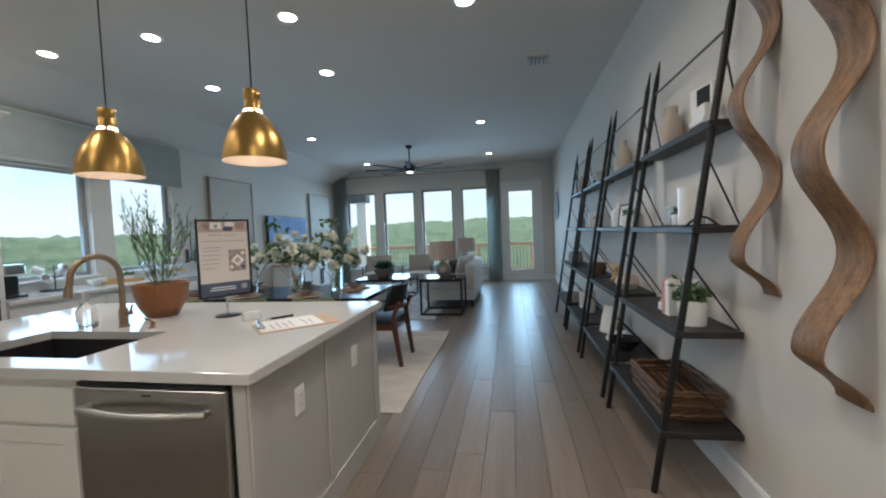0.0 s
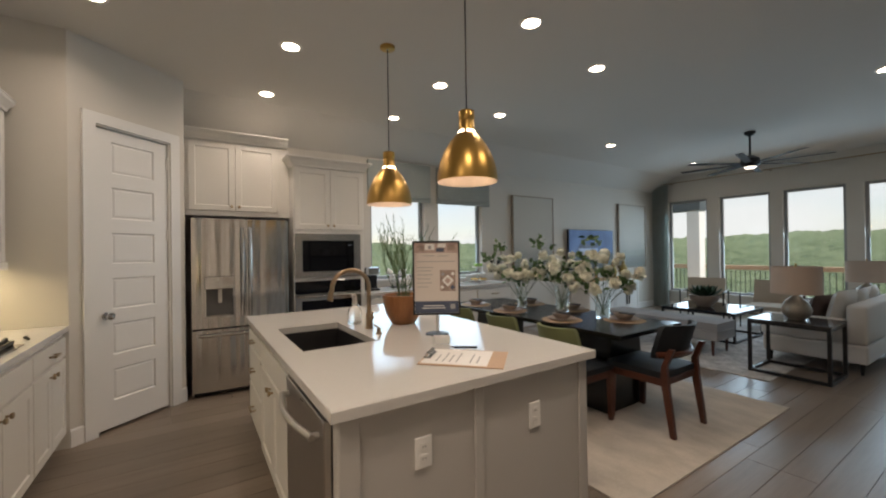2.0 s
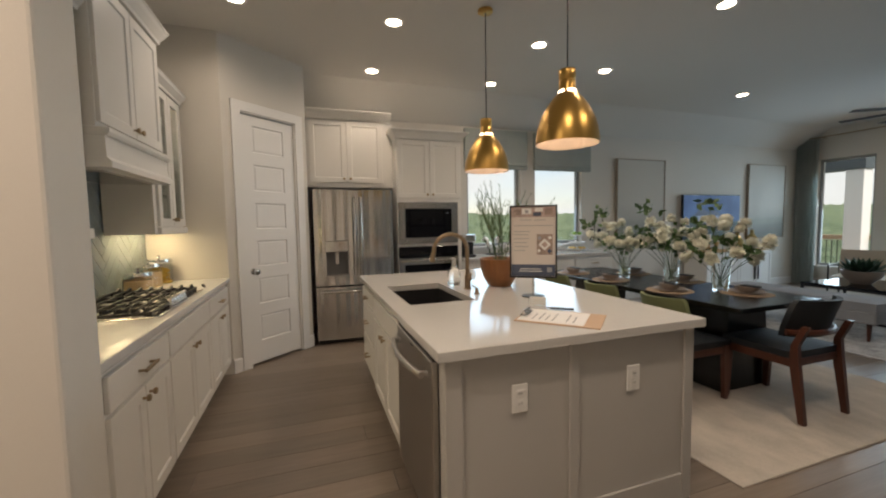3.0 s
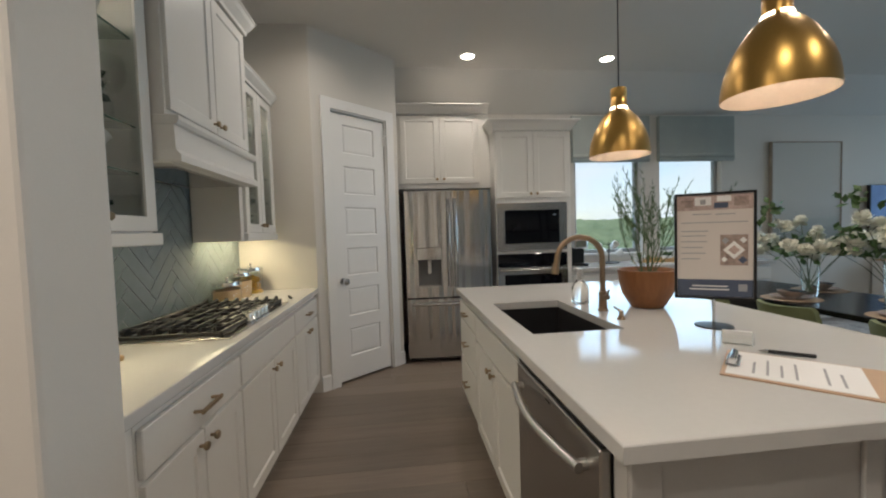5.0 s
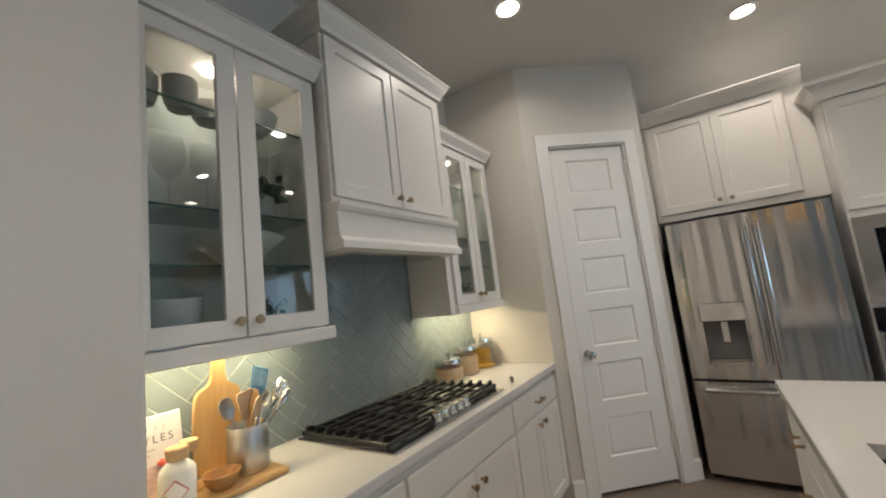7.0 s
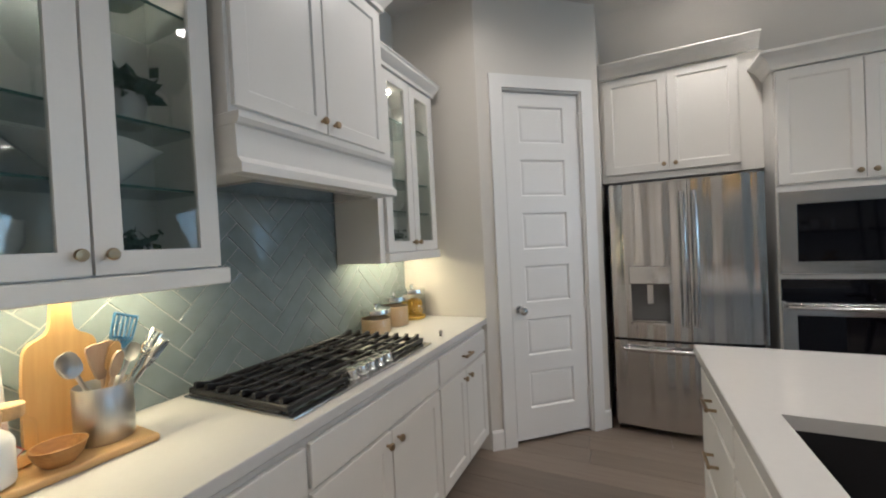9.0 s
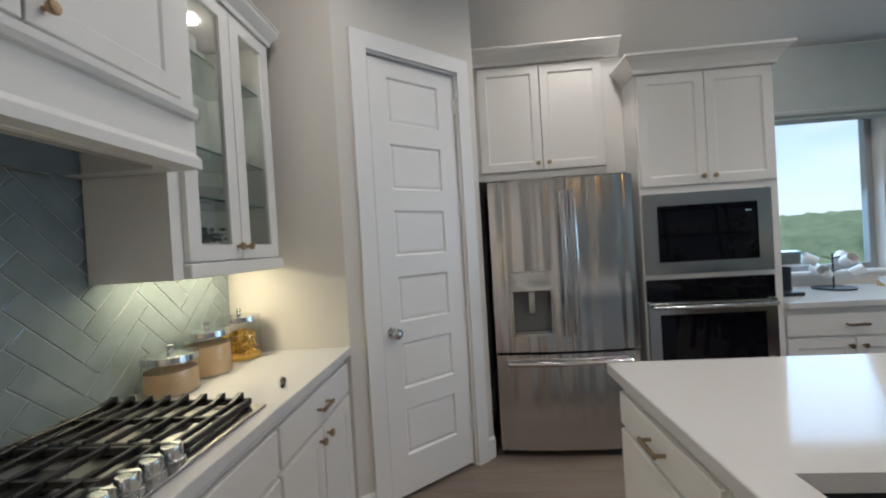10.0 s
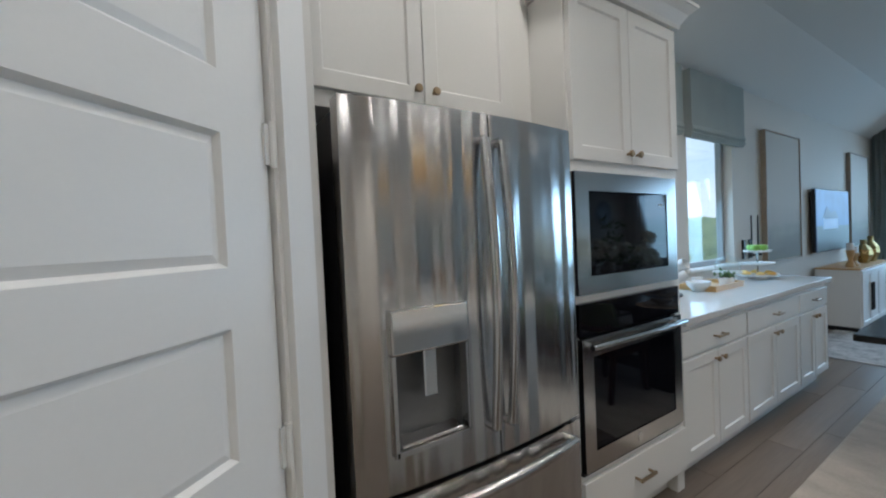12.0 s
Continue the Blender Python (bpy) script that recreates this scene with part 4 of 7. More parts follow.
# ---- kitchen things ----
SOFT_GREEN = surface("leaf_green", (0.07, 0.135, 0.04), 0.5, vary=0.3, scale=20, relief=0.1)
DEEP_GREEN = surface("succulent_green", (0.03, 0.075, 0.045), 0.45, vary=0.3, scale=20, relief=0.1)
STEM = surface("stem_green", (0.10, 0.13, 0.06), 0.6, vary=0.25, scale=15)
SOIL = surface("potting_soil", (0.045, 0.035, 0.028), 0.95, vary=0.3, fine=120, relief=0.6)
TERRACOTTA = wood("turned_wood_pot", (0.19, 0.070, 0.022), (0.32, 0.135, 0.045), 0.36, "Z", 0.7)
PAPER = surface("white_paper", (0.80, 0.79, 0.77), 0.7, vary=0.02)
BOOK_COVER = surface("matt_book_cover", (0.60, 0.58, 0.57), 0.6, vary=0.03)
PRINT_DARK = surface("dark_print", (0.09, 0.09, 0.10), 0.7)
PRINT_GREY = surface("grey_print", (0.35, 0.35, 0.36), 0.7)
PRINT_NAVY = surface("navy_print", (0.07, 0.09, 0.14), 0.55)
PRINT_BROWN = surface("photo_print", (0.36, 0.27, 0.23), 0.55, vary=0.5, scale=30, fine=90)
PRINT_ROSE = surface("photo_rose_print", (0.50, 0.38, 0.34), 0.55, vary=0.4, scale=25, fine=80)
PRINT_RED = surface("red_print", (0.55, 0.10, 0.07), 0.5, vary=0.2)
KRAFT = surface("clipboard_kraft", (0.50, 0.34, 0.22), 0.6, vary=0.08, fine=150)
BAMBOO = wood("bamboo_board", (0.46, 0.27, 0.10), (0.62, 0.40, 0.17), 0.42, "X", 0.8)
BAMBOO_Z = wood("paddle_board", (0.48, 0.28, 0.10), (0.64, 0.41, 0.17), 0.42, "Z", 0.8)
CORK = surface("cork", (0.55, 0.38, 0.20), 0.8, vary=0.2, fine=120, relief=0.3)
CLEAR = glass("clear_glass")
JAR_GLASS = pane_glass("jar_glass", 0.15)
PASTA = surface("pasta_yellow", (0.75, 0.45, 0.06), 0.6, vary=0.2, fine=80)
GRAIN = surface("grain_beige", (0.58, 0.40, 0.22), 0.85, vary=0.2, fine=200, relief=0.6)
WHITE_GRAIN = surface("white_sugar", (0.78, 0.77, 0.74), 0.8, vary=0.05, fine=220, relief=0.3)
PALE_WOOD = wood("pale_beech", (0.42, 0.29, 0.18), (0.55, 0.40, 0.27), 0.6, "Z", 2)
BOWL_WOOD = wood("olive_wood", (0.22, 0.10, 0.03), (0.44, 0.23, 0.08), 0.4, "X", 2)
BLUE_PLASTIC = surface("blue_plastic", (0.06, 0.22, 0.42), 0.4)

# herringbone tiles and the cooktop belong to the back wall; tiles follow at the end of the file

ck = thing("cooktop", pose(-2.215, -0.085, 0.915) @ Matrix.Diagonal((1.03, 1.0, 1.0, 1.0)), "stainless gas cooktop with black cast-iron grates and five knobs", "cooktop")
part("tray", box(B(), -0.445, 0.445, -0.275, 0.275, 0.0, 0.010, 0.004, 2), STEEL_H, ck, "brushed steel tray")
part("well", box(B(), -0.43, 0.43, -0.266, 0.19, 0.0102, 0.0115), STEEL_FINE, ck)


def grate(x0, x1, y0, y1, outer=0, n=8):
    """Bars run along the counter; the ends away from the middle rise in small fins."""
    bm = B()
    zt = 0.036
    for y in (y0 + 0.006, y1 - 0.006):
        box(bm, x0, x1, y - 0.007, y + 0.007, 0.016, zt, 0.003)
    for x in (x0 + 0.006, x1 - 0.006):
        box(bm, x - 0.008, x + 0.008, y0, y1, 0.016, zt, 0.003)
    for k in range(n):
        y = y0 + (y1 - y0) * (k + 0.5) / n
        box(bm, x0 + 0.002, x1 - 0.002, y - 0.0065, y + 0.0065, zt - 0.008, zt + 0.008, 0.003)
        if outer:
            e = x1 if outer > 0 else x0
            pts_ = [(e - outer * 0.002, zt - 0.010), (e - outer * 0.060, zt + 0.007), (e - outer * 0.012, zt + 0.021), (e - outer * 0.002, zt + 0.019)]
            prism(bm, pts_, "y", y - 0.0065, y + 0.0065)
    box(bm, (x0 + x1) / 2 - 0.006, (x0 + x1) / 2 + 0.006, y0, y1, zt - 0.012, zt + 0.003)
    for x in (x0 + 0.012, x1 - 0.012):
        for y in (y0 + 0.01, y1 - 0.01):
            rod(bm, (x, y, 0.0103), (x, y, 0.018), 0.010, 0.008, 8)
    bmesh.ops.recalc_face_normals(bm, faces=bm.faces[:])
    return part("grate", bm, CAST_IRON, ck, "black cast-iron grate")


grate(-0.43, -0.150, -0.264, 0.235, -1)
grate(-0.145, 0.145, -0.264, 0.165, 0, 5)
grate(0.150, 0.43, -0.264, 0.235, 1)
for bx, by, r in ((-0.285, -0.14, 0.045), (-0.285, 0.07, 0.05), (0.0, -0.04, 0.065), (0.285, -0.14, 0.045), (0.285, 0.07, 0.05)):
    part("burner", lathe(B(), [(r * 1.3, 0.0126), (r * 1.2, 0.017), (r, 0.019), (r, 0.024), (r * 0.9, 0.027), (0.001, 0.028)], 20, (bx, by)), CAST_IRON, ck, "", True)
for k in range(5):
    x = -0.116 + 0.058 * k
    bm = B()
    lathe(bm, [(0.028, 0.0102), (0.028, 0.017), (0.024, 0.020), (0.023, 0.046), (0.0215, 0.050), (0.001, 0.050)], 18, (x, 0.226))
    box(bm, x - 0.005, x + 0.005, 0.226 - 0.024, 0.226 + 0.024, 0.040, 0.058, 0.002)
    part("knob", bm, CHROME, ck, "polished steel knob", True)


def canister(x, y, h, fill, mat, label):
    t = thing("canister", pose(x, y, 0.915), label, "canister", "glass canisters by the cooktop")
    r = 0.092
    g = part("jar", lathe(B(), [(0.001, 0.0), (r, 0.0), (r, h), (r * 0.93, h + 0.012)], 28), JAR_GLASS, t, "", True)
    g.visible_shadow = False
    part("contents", lathe(B(), [(0.001, 0.004), (r - 0.004, 0.004), (r - 0.004, fill), (r * 0.5, fill + 0.006), (0.001, fill + 0.004)], 24), mat, t, "", True)
    part("lid", lathe(B(), [(r * 1.0, h + 0.008), (r * 1.04, h + 0.012), (r * 1.02, h + 0.034), (r * 0.5, h + 0.042), (0.012, h + 0.044), (0.009, h + 0.055), (0.014, h + 0.066), (0.001, h + 0.070)], 28), CHROME, t, "domed steel lid", True)
    return t


canister(-2.84, -0.272, 0.108, 0.086, GRAIN, "glass canister of oats with steel lid")
canister(-3.05, -0.275, 0.153, 0.126, GRAIN, "glass canister of grain with steel lid")
pc = canister(-3.274, -0.268, 0.172, 0.02, PASTA, "glass canister of yellow pasta with steel lid")
bm = B()
for k in range(240):
    a, rr = random.uniform(0, 6.28), random.uniform(0.0, 0.076)
    p = Vector((rr * math.cos(a), rr * math.sin(a), random.uniform(0.025, 0.132)))
    q = p + Vector((random.uniform(-1, 1), random.uniform(-1, 1), random.uniform(-1, 1))).normalized() * 0.022
    if Vector((q.x, q.y)).length < 0.080 and 0.02 < q.z < 0.145:
        rod(bm, p, q, 0.006, seg=6)
tagged(part("pasta", bm, PASTA, pc), kind="stuff")
pe = thing("small_clip", pose(-2.872, 0.145, 0.915, 0, 0, 205) @ Matrix.Scale(0.95, 4), "small dark metal wine stopper on the counter", "stopper")
part("stem", rod(B(), (-0.05, 0, 0.009), (0.012, 0, 0.012), 0.006, 0.010, 10), BLACK_METAL, pe, "", True)
part("cap", rod(B(), (0.012, 0, 0.013), (0.024, 0, 0.013), 0.013, 0.012, 12), CHROME, pe, "", True)

# cutting board group by the stub wall
single("cutting_board", box(B(), -0.27, 0.27, -0.11, 0.11, 0.0, 0.022, 0.008, 3), BAMBOO, pose(-1.275, -0.22, 0.915, 0, 0, -3), "pale wooden cutting board lying on the counter", "cutting board")


def smooth_outline(pts, times=2):
    """Corner cutting: rounds an outline."""
    for _ in range(times):
        pts = [q for a, c in zip(pts, pts[1:] + pts[:1]) for q in ((a[0] * 0.75 + c[0] * 0.25, a[1] * 0.75 + c[1] * 0.25), (a[0] * 0.25 + c[0] * 0.75, a[1] * 0.25 + c[1] * 0.75))]
    return pts


pb = thing("paddle_board", pose(-1.412, -0.335, 0.938, -5), "tall wooden paddle board leaning on the tiles", "cutting board")
bm = B()
out = [(-0.085, 0.0), (0.085, 0.0), (0.090, 0.02), (0.090, 0.255), (0.075, 0.285), (0.040, 0.300), (0.026, 0.320), (0.024, 0.385), (0.015, 0.405), (-0.015, 0.405), (-0.024, 0.385), (-0.026, 0.320), (-0.040, 0.300), (-0.075, 0.285), (-0.090, 0.255), (-0.090, 0.02)]
prism(bm, smooth_outline([(x * 0.9, z) for x, z in out]), "y", -0.009, 0.009)
part("board", bm, BAMBOO_Z, pb)
cr = thing("utensil_crock", pose(-1.464, -0.220, 0.938), "brushed steel crock full of kitchen utensils", "utensil crock")
part("crock", lathe(B(), [(0.001, 0.0), (0.065, 0.0), (0.067, 0.004), (0.067, 0.150), (0.065, 0.153), (0.063, 0.150), (0.063, 0.01), (0.001, 0.008)], 32), STEEL_FINE, cr, "", True)


def utensil(name, mat, ang, lean, length, head, label, flare=0.0, dished=0.0):
    d = Vector((math.cos(ang) * lean, math.sin(ang) * lean, 1)).normalized()
    base = Vector((-math.cos(ang) * 0.02, -math.sin(ang) * 0.02, 0.015))
    bm = B()
    tip = base + d * length
    rod(bm, base, tip, 0.005, 0.006, 8)
    side = Vector((1, 0.2, 0)).normalized()
    side = (side - d * side.dot(d)).normalized()
    nrm = d.cross(side)
    hw, hl = head
    n = 14
    fr_, bk = [], []
    for i in range(n):
        t = 2 * math.pi * i / n
        sq = 0.35 if flare else 0.8
        l = hl * 0.5 + abs(math.sin(t)) ** sq * math.copysign(1, math.sin(t)) * hl * 0.5
        w = abs(math.cos(t)) ** sq * math.copysign(1, math.cos(t)) * hw * (1 - flare + flare * l / hl)
        p = tip + side * w + d * l
        fr_.append(bm.verts.new(p + nrm * 0.003))
        bk.append(bm.verts.new(p - nrm * 0.003))
    bridge(bm, fr_, bk)
    for rim, k in ((fr_, 0.003), (bk[::-1], -0.003)):
        mid = bm.verts.new(tip + d * hl * 0.5 + nrm * (k + dished))
        for a, c in zip(rim, rim[1:] + rim[:1]):
            bm.faces.new((a, c, mid))
    part(name, bm, mat, cr, label, dished != 0)


utensil("spoon", STEEL_FINE, 0.2, 0.46, 0.195, (0.027, 0.075), "steel serving spoon", dished=-0.012)
utensil("wooden_spatula", PALE_WOOD, 0.9, 0.12, 0.150, (0.041, 0.105), "pale wooden spatula", flare=0.6)
utensil("wooden_spoon", BAMBOO_Z, 2.9, 0.22, 0.17, (0.018, 0.085), "wooden spoon", dished=-0.008)
utensil("wooden_fork", PALE_WOOD, 2.2, 0.30, 0.16, (0.016, 0.075), "pale wooden serving fork")
utensil("ladle", STEEL_FINE, 3.3, 0.50, 0.20, (0.022, 0.055), "steel ladle", dished=-0.014)


def blades(name, mat, ang, lean, length, half, tall, n, label):
    """A utensil whose head is a row of separate bars joined at both ends."""
    d = Vector((math.cos(ang) * lean, math.sin(ang) * lean, 1)).normalized()
    tip = Vector((-math.cos(ang) * 0.02, -math.sin(ang) * 0.02, 0.015)) + d * length
    side = Vector((1, 0.3, 0))
    side = (side - d * side.dot(d)).normalized()
    bm = B()
    rod(bm, tip - d * length, tip, 0.005, 0.006, 8)
    for k in range(n):
        u = side * half * (2 * k / (n - 1) - 1)
        tube(bm, [tip + u * 0.35, tip + u + d * tall * 0.3, tip + u * 1.08 + d * tall], 0.0036, 6)
    for w, z in ((1.08, 1.0), (1.0, 0.3)):
        tube(bm, [tip - side * half * w + d * tall * z, tip + side * half * w + d * tall * z], 0.0042, 6)
    part(name, bm, mat, cr, label, True)


blades("slotted_turner", BLUE_PLASTIC, 3.5, 0.34, 0.235, 0.034, 0.095, 6, "blue slotted turner")
blades("pasta_server", CHROME, 3.0, 0.62, 0.225, 0.020, 0.075, 4, "steel pasta server")
blades("whisk", CHROME, 2.7, 0.72, 0.20, 0.018, 0.085, 5, "steel whisk")
single("wooden_bowl", lathe(B(), [(0.001, 0.004), (0.030, 0.0), (0.045, 0.018), (0.056, 0.048), (0.052, 0.048), (0.040, 0.020), (0.001, 0.010)], 28), BOWL_WOOD, pose(-1.345, -0.165, 0.938), "small turned wooden bowl on the cutting board", "bowl")


def cork_jar(x, y, s, fill, top, label):
    t = thing("cork_jar", pose(x, y, 0.938), label, "jar", "cork-topped jars")
    shape = [(0.042, 0.0), (0.045, 0.008), (0.045, 0.088), (0.040, 0.100), (0.027, 0.112), (0.025, 0.124)]
    g = part("jar", lathe(B(), [(0.001, 0)] + [(r * s, z * s) for r, z in shape], 28), GLASSWARE, t, "", True)
    g.visible_shadow = False
    inner = [(r - 0.0025, max(z, 0.003)) for r, z in shape if z <= top]
    part("contents", lathe(B(), [(0.001, 0.003)] + [(r * s, z * s) for r, z in inner] + [(0.001, inner[-1][1] * s + 0.002)], 24), fill, t, "", True)
    part("cork", lathe(B(), [(0.022 * s, 0.116 * s), (0.025 * s, 0.120 * s), (0.027 * s, 0.146 * s), (0.024 * s, 0.149 * s), (0.001, 0.150 * s)], 20), CORK, t, "", True)
    for r, half, mat, name in ((0.0458 * s, 0.031 * s, PRINT_RED, "label_border"), (0.0464 * s, 0.027 * s, PAPER, "label")):
        bm = B()
        n = 6
        rows = []
        for i in range(n + 1):
            u = (2 * i / n - 1)
            ang = u * half / (0.046 * s) + 0.5
            h = half * (1 - abs(u)) + 0.0006
            rows.append([bm.verts.new((r * math.sin(ang), r * math.cos(ang), 0.048 * s + k * h)) for k in (-1, 1)])
        for a, c in zip(rows, rows[1:]):
            bm.faces.new((a[0], c[0], c[1], a[1]))
        part(name, bm, mat, t, "white diamond paper label" if name == "label" else "red label border")


cork_jar(-1.225, -0.175, 1.12, WHITE_GRAIN, 0.112, "cork-topped glass jar of white sugar")
cork_jar(-1.29, -0.255, 1.05, BOWL_WOOD, 0.05, "cork-topped glass jar of dark spice")


def text_mesh(body, size, mat, parent, m, spacing=1.0, name="lettering"):
    cu = bpy.data.curves.new(name, "FONT")
    cu.body, cu.size, cu.align_x, cu.extrude, cu.space_character = body, size, "CENTER", 0.0003, spacing
    tmp = bpy.data.objects.new("tmp", cu)
    scene.collection.objects.link(tmp)
    me = bpy.data.meshes.new_from_object(tmp.evaluated_get(bpy.context.evaluated_depsgraph_get()))
    bpy.data.objects.remove(tmp)
    me.materials.clear()
    me.materials.append(mat)
    ob = new(name, me)
    ob.parent, ob.matrix_local = parent, m
    return ob


bk = thing("cookbook", pose(-1.19, -0.315, 0.938, 0, 0, 180) @ pose(0, 0, 0, -10), "white cookbook standing open-faced against the tiles", "book")
part("cover", box(B(), -0.115, 0.115, -0.012, 0.012, 0.0, 0.245, 0.003), BOOK_COVER, bk)
part("photo", box(B(), -0.113, 0.113, -0.0135, -0.0123, 0.004, 0.095), PRINT_ROSE, bk, "red and pink food photograph")
for k in range(6):
    part("letter_bar", box(B(), -0.058 + 0.024 * k, -0.055 + 0.024 * k, -0.0131, -0.0123, 0.200, 0.212), PRINT_GREY, bk)
text_mesh("STYLES", 0.034, PRINT_DARK, bk, pose(0.022, -0.0125, 0.160, 90), 1.3)
for z, w in ((0.14, 0.09), (0.125, 0.06)):
    part("text_bar", box(B(), -w / 2 - 0.01, w / 2 - 0.01, -0.0131, -0.0123, z, z + 0.004), PRINT_GREY, bk)
for px in (-0.07, -0.02, 0.05):
    part("berry", lathe(B(), [(0.001, 0.0), (0.014, 0.006), (0.014, 0.016), (0.001, 0.024)], 10, (px, -0.0125)), PRINT_RED, bk, "", True).location.z = 0.085

# dishes in the glass cabinets
def dish(kind, p, label, s=1.0, mat=CERAMIC, tilt=0):
    prof = {"bowl": [(0.001, 0.004), (0.035, 0.0), (0.075, 0.045), (0.085, 0.075), (0.081, 0.075), (0.070, 0.045), (0.030, 0.010), (0.001, 0.010)],
            "cup": [(0.001, 0.003), (0.032, 0.0), (0.042, 0.03), (0.044, 0.085), (0.041, 0.085), (0.038, 0.03), (0.028, 0.008), (0.001, 0.008)],
            "plate_stack": [(0.001, 0.0), (0.09, 0.0), (0.11, 0.012), (0.09, 0.014), (0.11, 0.024), (0.09, 0.026), (0.11, 0.036), (0.10, 0.034), (0.001, 0.028)],
            "tureen": [(0.001, 0.0), (0.060, 0.0), (0.078, 0.03), (0.080, 0.075), (0.076, 0.075), (0.070, 0.03), (0.001, 0.012)],
            "wine_glass": [(0.001, 0.002), (0.034, 0.0), (0.034, 0.003), (0.004, 0.008), (0.004, 0.085), (0.022, 0.10), (0.040, 0.135), (0.042, 0.165), (0.034, 0.205), (0.033, 0.205), (0.040, 0.165), (0.038, 0.137), (0.020, 0.104), (0.001, 0.096)]}[kind]
    ob = single(kind, lathe(B(), [(r * s, z * s) for r, z in prof], 28), mat, pose(*p) @ pose(0, 0, 0, tilt), label, kind.replace("_", " "), "dishes in glass cabinets")
    if mat == GLASSWARE:
        ob.visible_shadow = False


LV = [1.393 + 0.018] + [1.393 + z + 0.009 for z in SHELF_AT]
GY = -0.22
dish("plate_stack", (-1.23, GY, LV[0]), "stack of white dinner plates on the cabinet floor")
dish("tureen", (-1.23, GY, LV[0] + 0.038), "white bowl on a stack of plates", 1.2)
dish("plate_stack", (-1.42, GY - 0.02, LV[0]), "stack of small white plates in the cabinet", 0.7)
bm = lathe(B(), [(0.001, 0.004), (0.050, 0.0), (0.085, 0.030), (0.178, 0.118), (0.172, 0.120), (0.078, 0.034), (0.001, 0.010)], 40)
for v in bm.verts:
    a = math.atan2(v.co.y, v.co.x)
    if v.co.z > 0.1:
        v.co.z += 0.006 * math.cos(4 * a)
    v.co.y *= 0.70
single("serving_bowl", bm, CERAMIC, pose(-1.462, GY + 0.01, LV[1]), "large white flared serving bowl on the glass shelf", "bowl", "dishes in glass cabinets")
dish("wine_glass", (-1.24, GY, LV[2]), "clear stemmed wine glass on the glass shelf", 1.25, GLASSWARE)
dish("wine_glass", (-1.36, GY, LV[2]), "clear stemmed wine glass on the glass shelf", 1.25, GLASSWARE)
dish("wine_glass", (-1.655, GY + 0.06, LV[2]), "clear stemmed wine glass on the glass shelf", 1.25, GLASSWARE)
dish("cup", (-1.16, GY, LV[3]), "grey-white mug on the top glass shelf", 1.25, GREY_CERAMIC)
dish("cup", (-1.27, GY + 0.03, LV[3]), "grey-white mug on the top glass shelf", 1.25, GREY_CERAMIC)
dish("tureen", (-1.385, GY, LV[3]), "white serving bowl on the top glass shelf", 0.85)
dish("bowl", (-1.55, GY, LV[3]), "white bowl on the top glass shelf", 1.1)
for x, k in ((-2.86, 1), (-3.02, 1), (-3.24, 2)):
    dish("bowl", (x, GY, LV[k]), "white bowl on the glass shelf", 0.8)
for x in (-2.82, -2.93, -3.22):
    dish("cup", (x, GY, LV[3]), "white mug on the top glass shelf", 1.25)
for x in (-2.84, -2.95):
    dish("wine_glass", (x, GY, LV[2]), "clear stemmed wine glass on the glass shelf", 1.1, GLASSWARE)


def leafy(bm, c, n, spread, size, up=0.4):
    """n small pointed leaves scattered round a middle, each a folded quad pair."""
    for _ in range(n):
        d = Vector((random.gauss(0, 1), random.gauss(0, 1), random.gauss(up, 0.8))).normalized()
        p = Vector(c) + Vector((random.gauss(0, spread), random.gauss(0, spread), abs(random.gauss(0, spread)) * 0.8))
        s = d.orthogonal().normalized() * size * 0.28
        n2 = d.cross(s).normalized() * size * 0.08
        a, m1, m2, e = p, p + d * size * 0.5 + s, p + d * size * 0.5 - s, p + d * size
        mid = p + d * size * 0.5 - n2
        va, v1, v2, ve, vm = (bm.verts.new(q) for q in (a, m1, m2, e, mid))
        bm.faces.new((va, v1, vm))
        bm.faces.new((v1, ve, vm))
        bm.faces.new((va, vm, v2))
        bm.faces.new((vm, ve, v2))
    return bm


def potted(name, m, r, h, pot_mat, label, n=90, size=0.05, mat=None):
    t = thing(name, m, label, "plant")
    part("pot", lathe(B(), [(0.001, 0), (r * 0.85, 0), (r, h), (r * 0.92, h), (r * 0.9, h - 0.012)], 24), pot_mat, t, "", True)
    part("soil", lathe(B(), [(r * 0.9, h - 0.012), (0.001, h - 0.01)], 20), SOIL, t)
    part("leaves", leafy(B(), (0, 0, h), n, r * 0.45, size), mat or SOFT_GREEN, t)
    return t


potted("cabinet_plant", pose(-1.545, GY, LV[2]), 0.070, 0.09, GREY_CERAMIC, "small green plant in grey pot inside the cabinet", 300, 0.06, DEEP_GREEN)
potted("cabinet_plant", pose(-1.55, GY, LV[0]), 0.07, 0.05, CERAMIC, "low green plant in white dish inside the cabinet", 80, 0.045, DEEP_GREEN)
potted("cabinet_plant", pose(-2.99, GY, LV[0]), 0.06, 0.06, CERAMIC, "small round plant in white pot inside the cabinet", 90, 0.04, DEEP_GREEN)

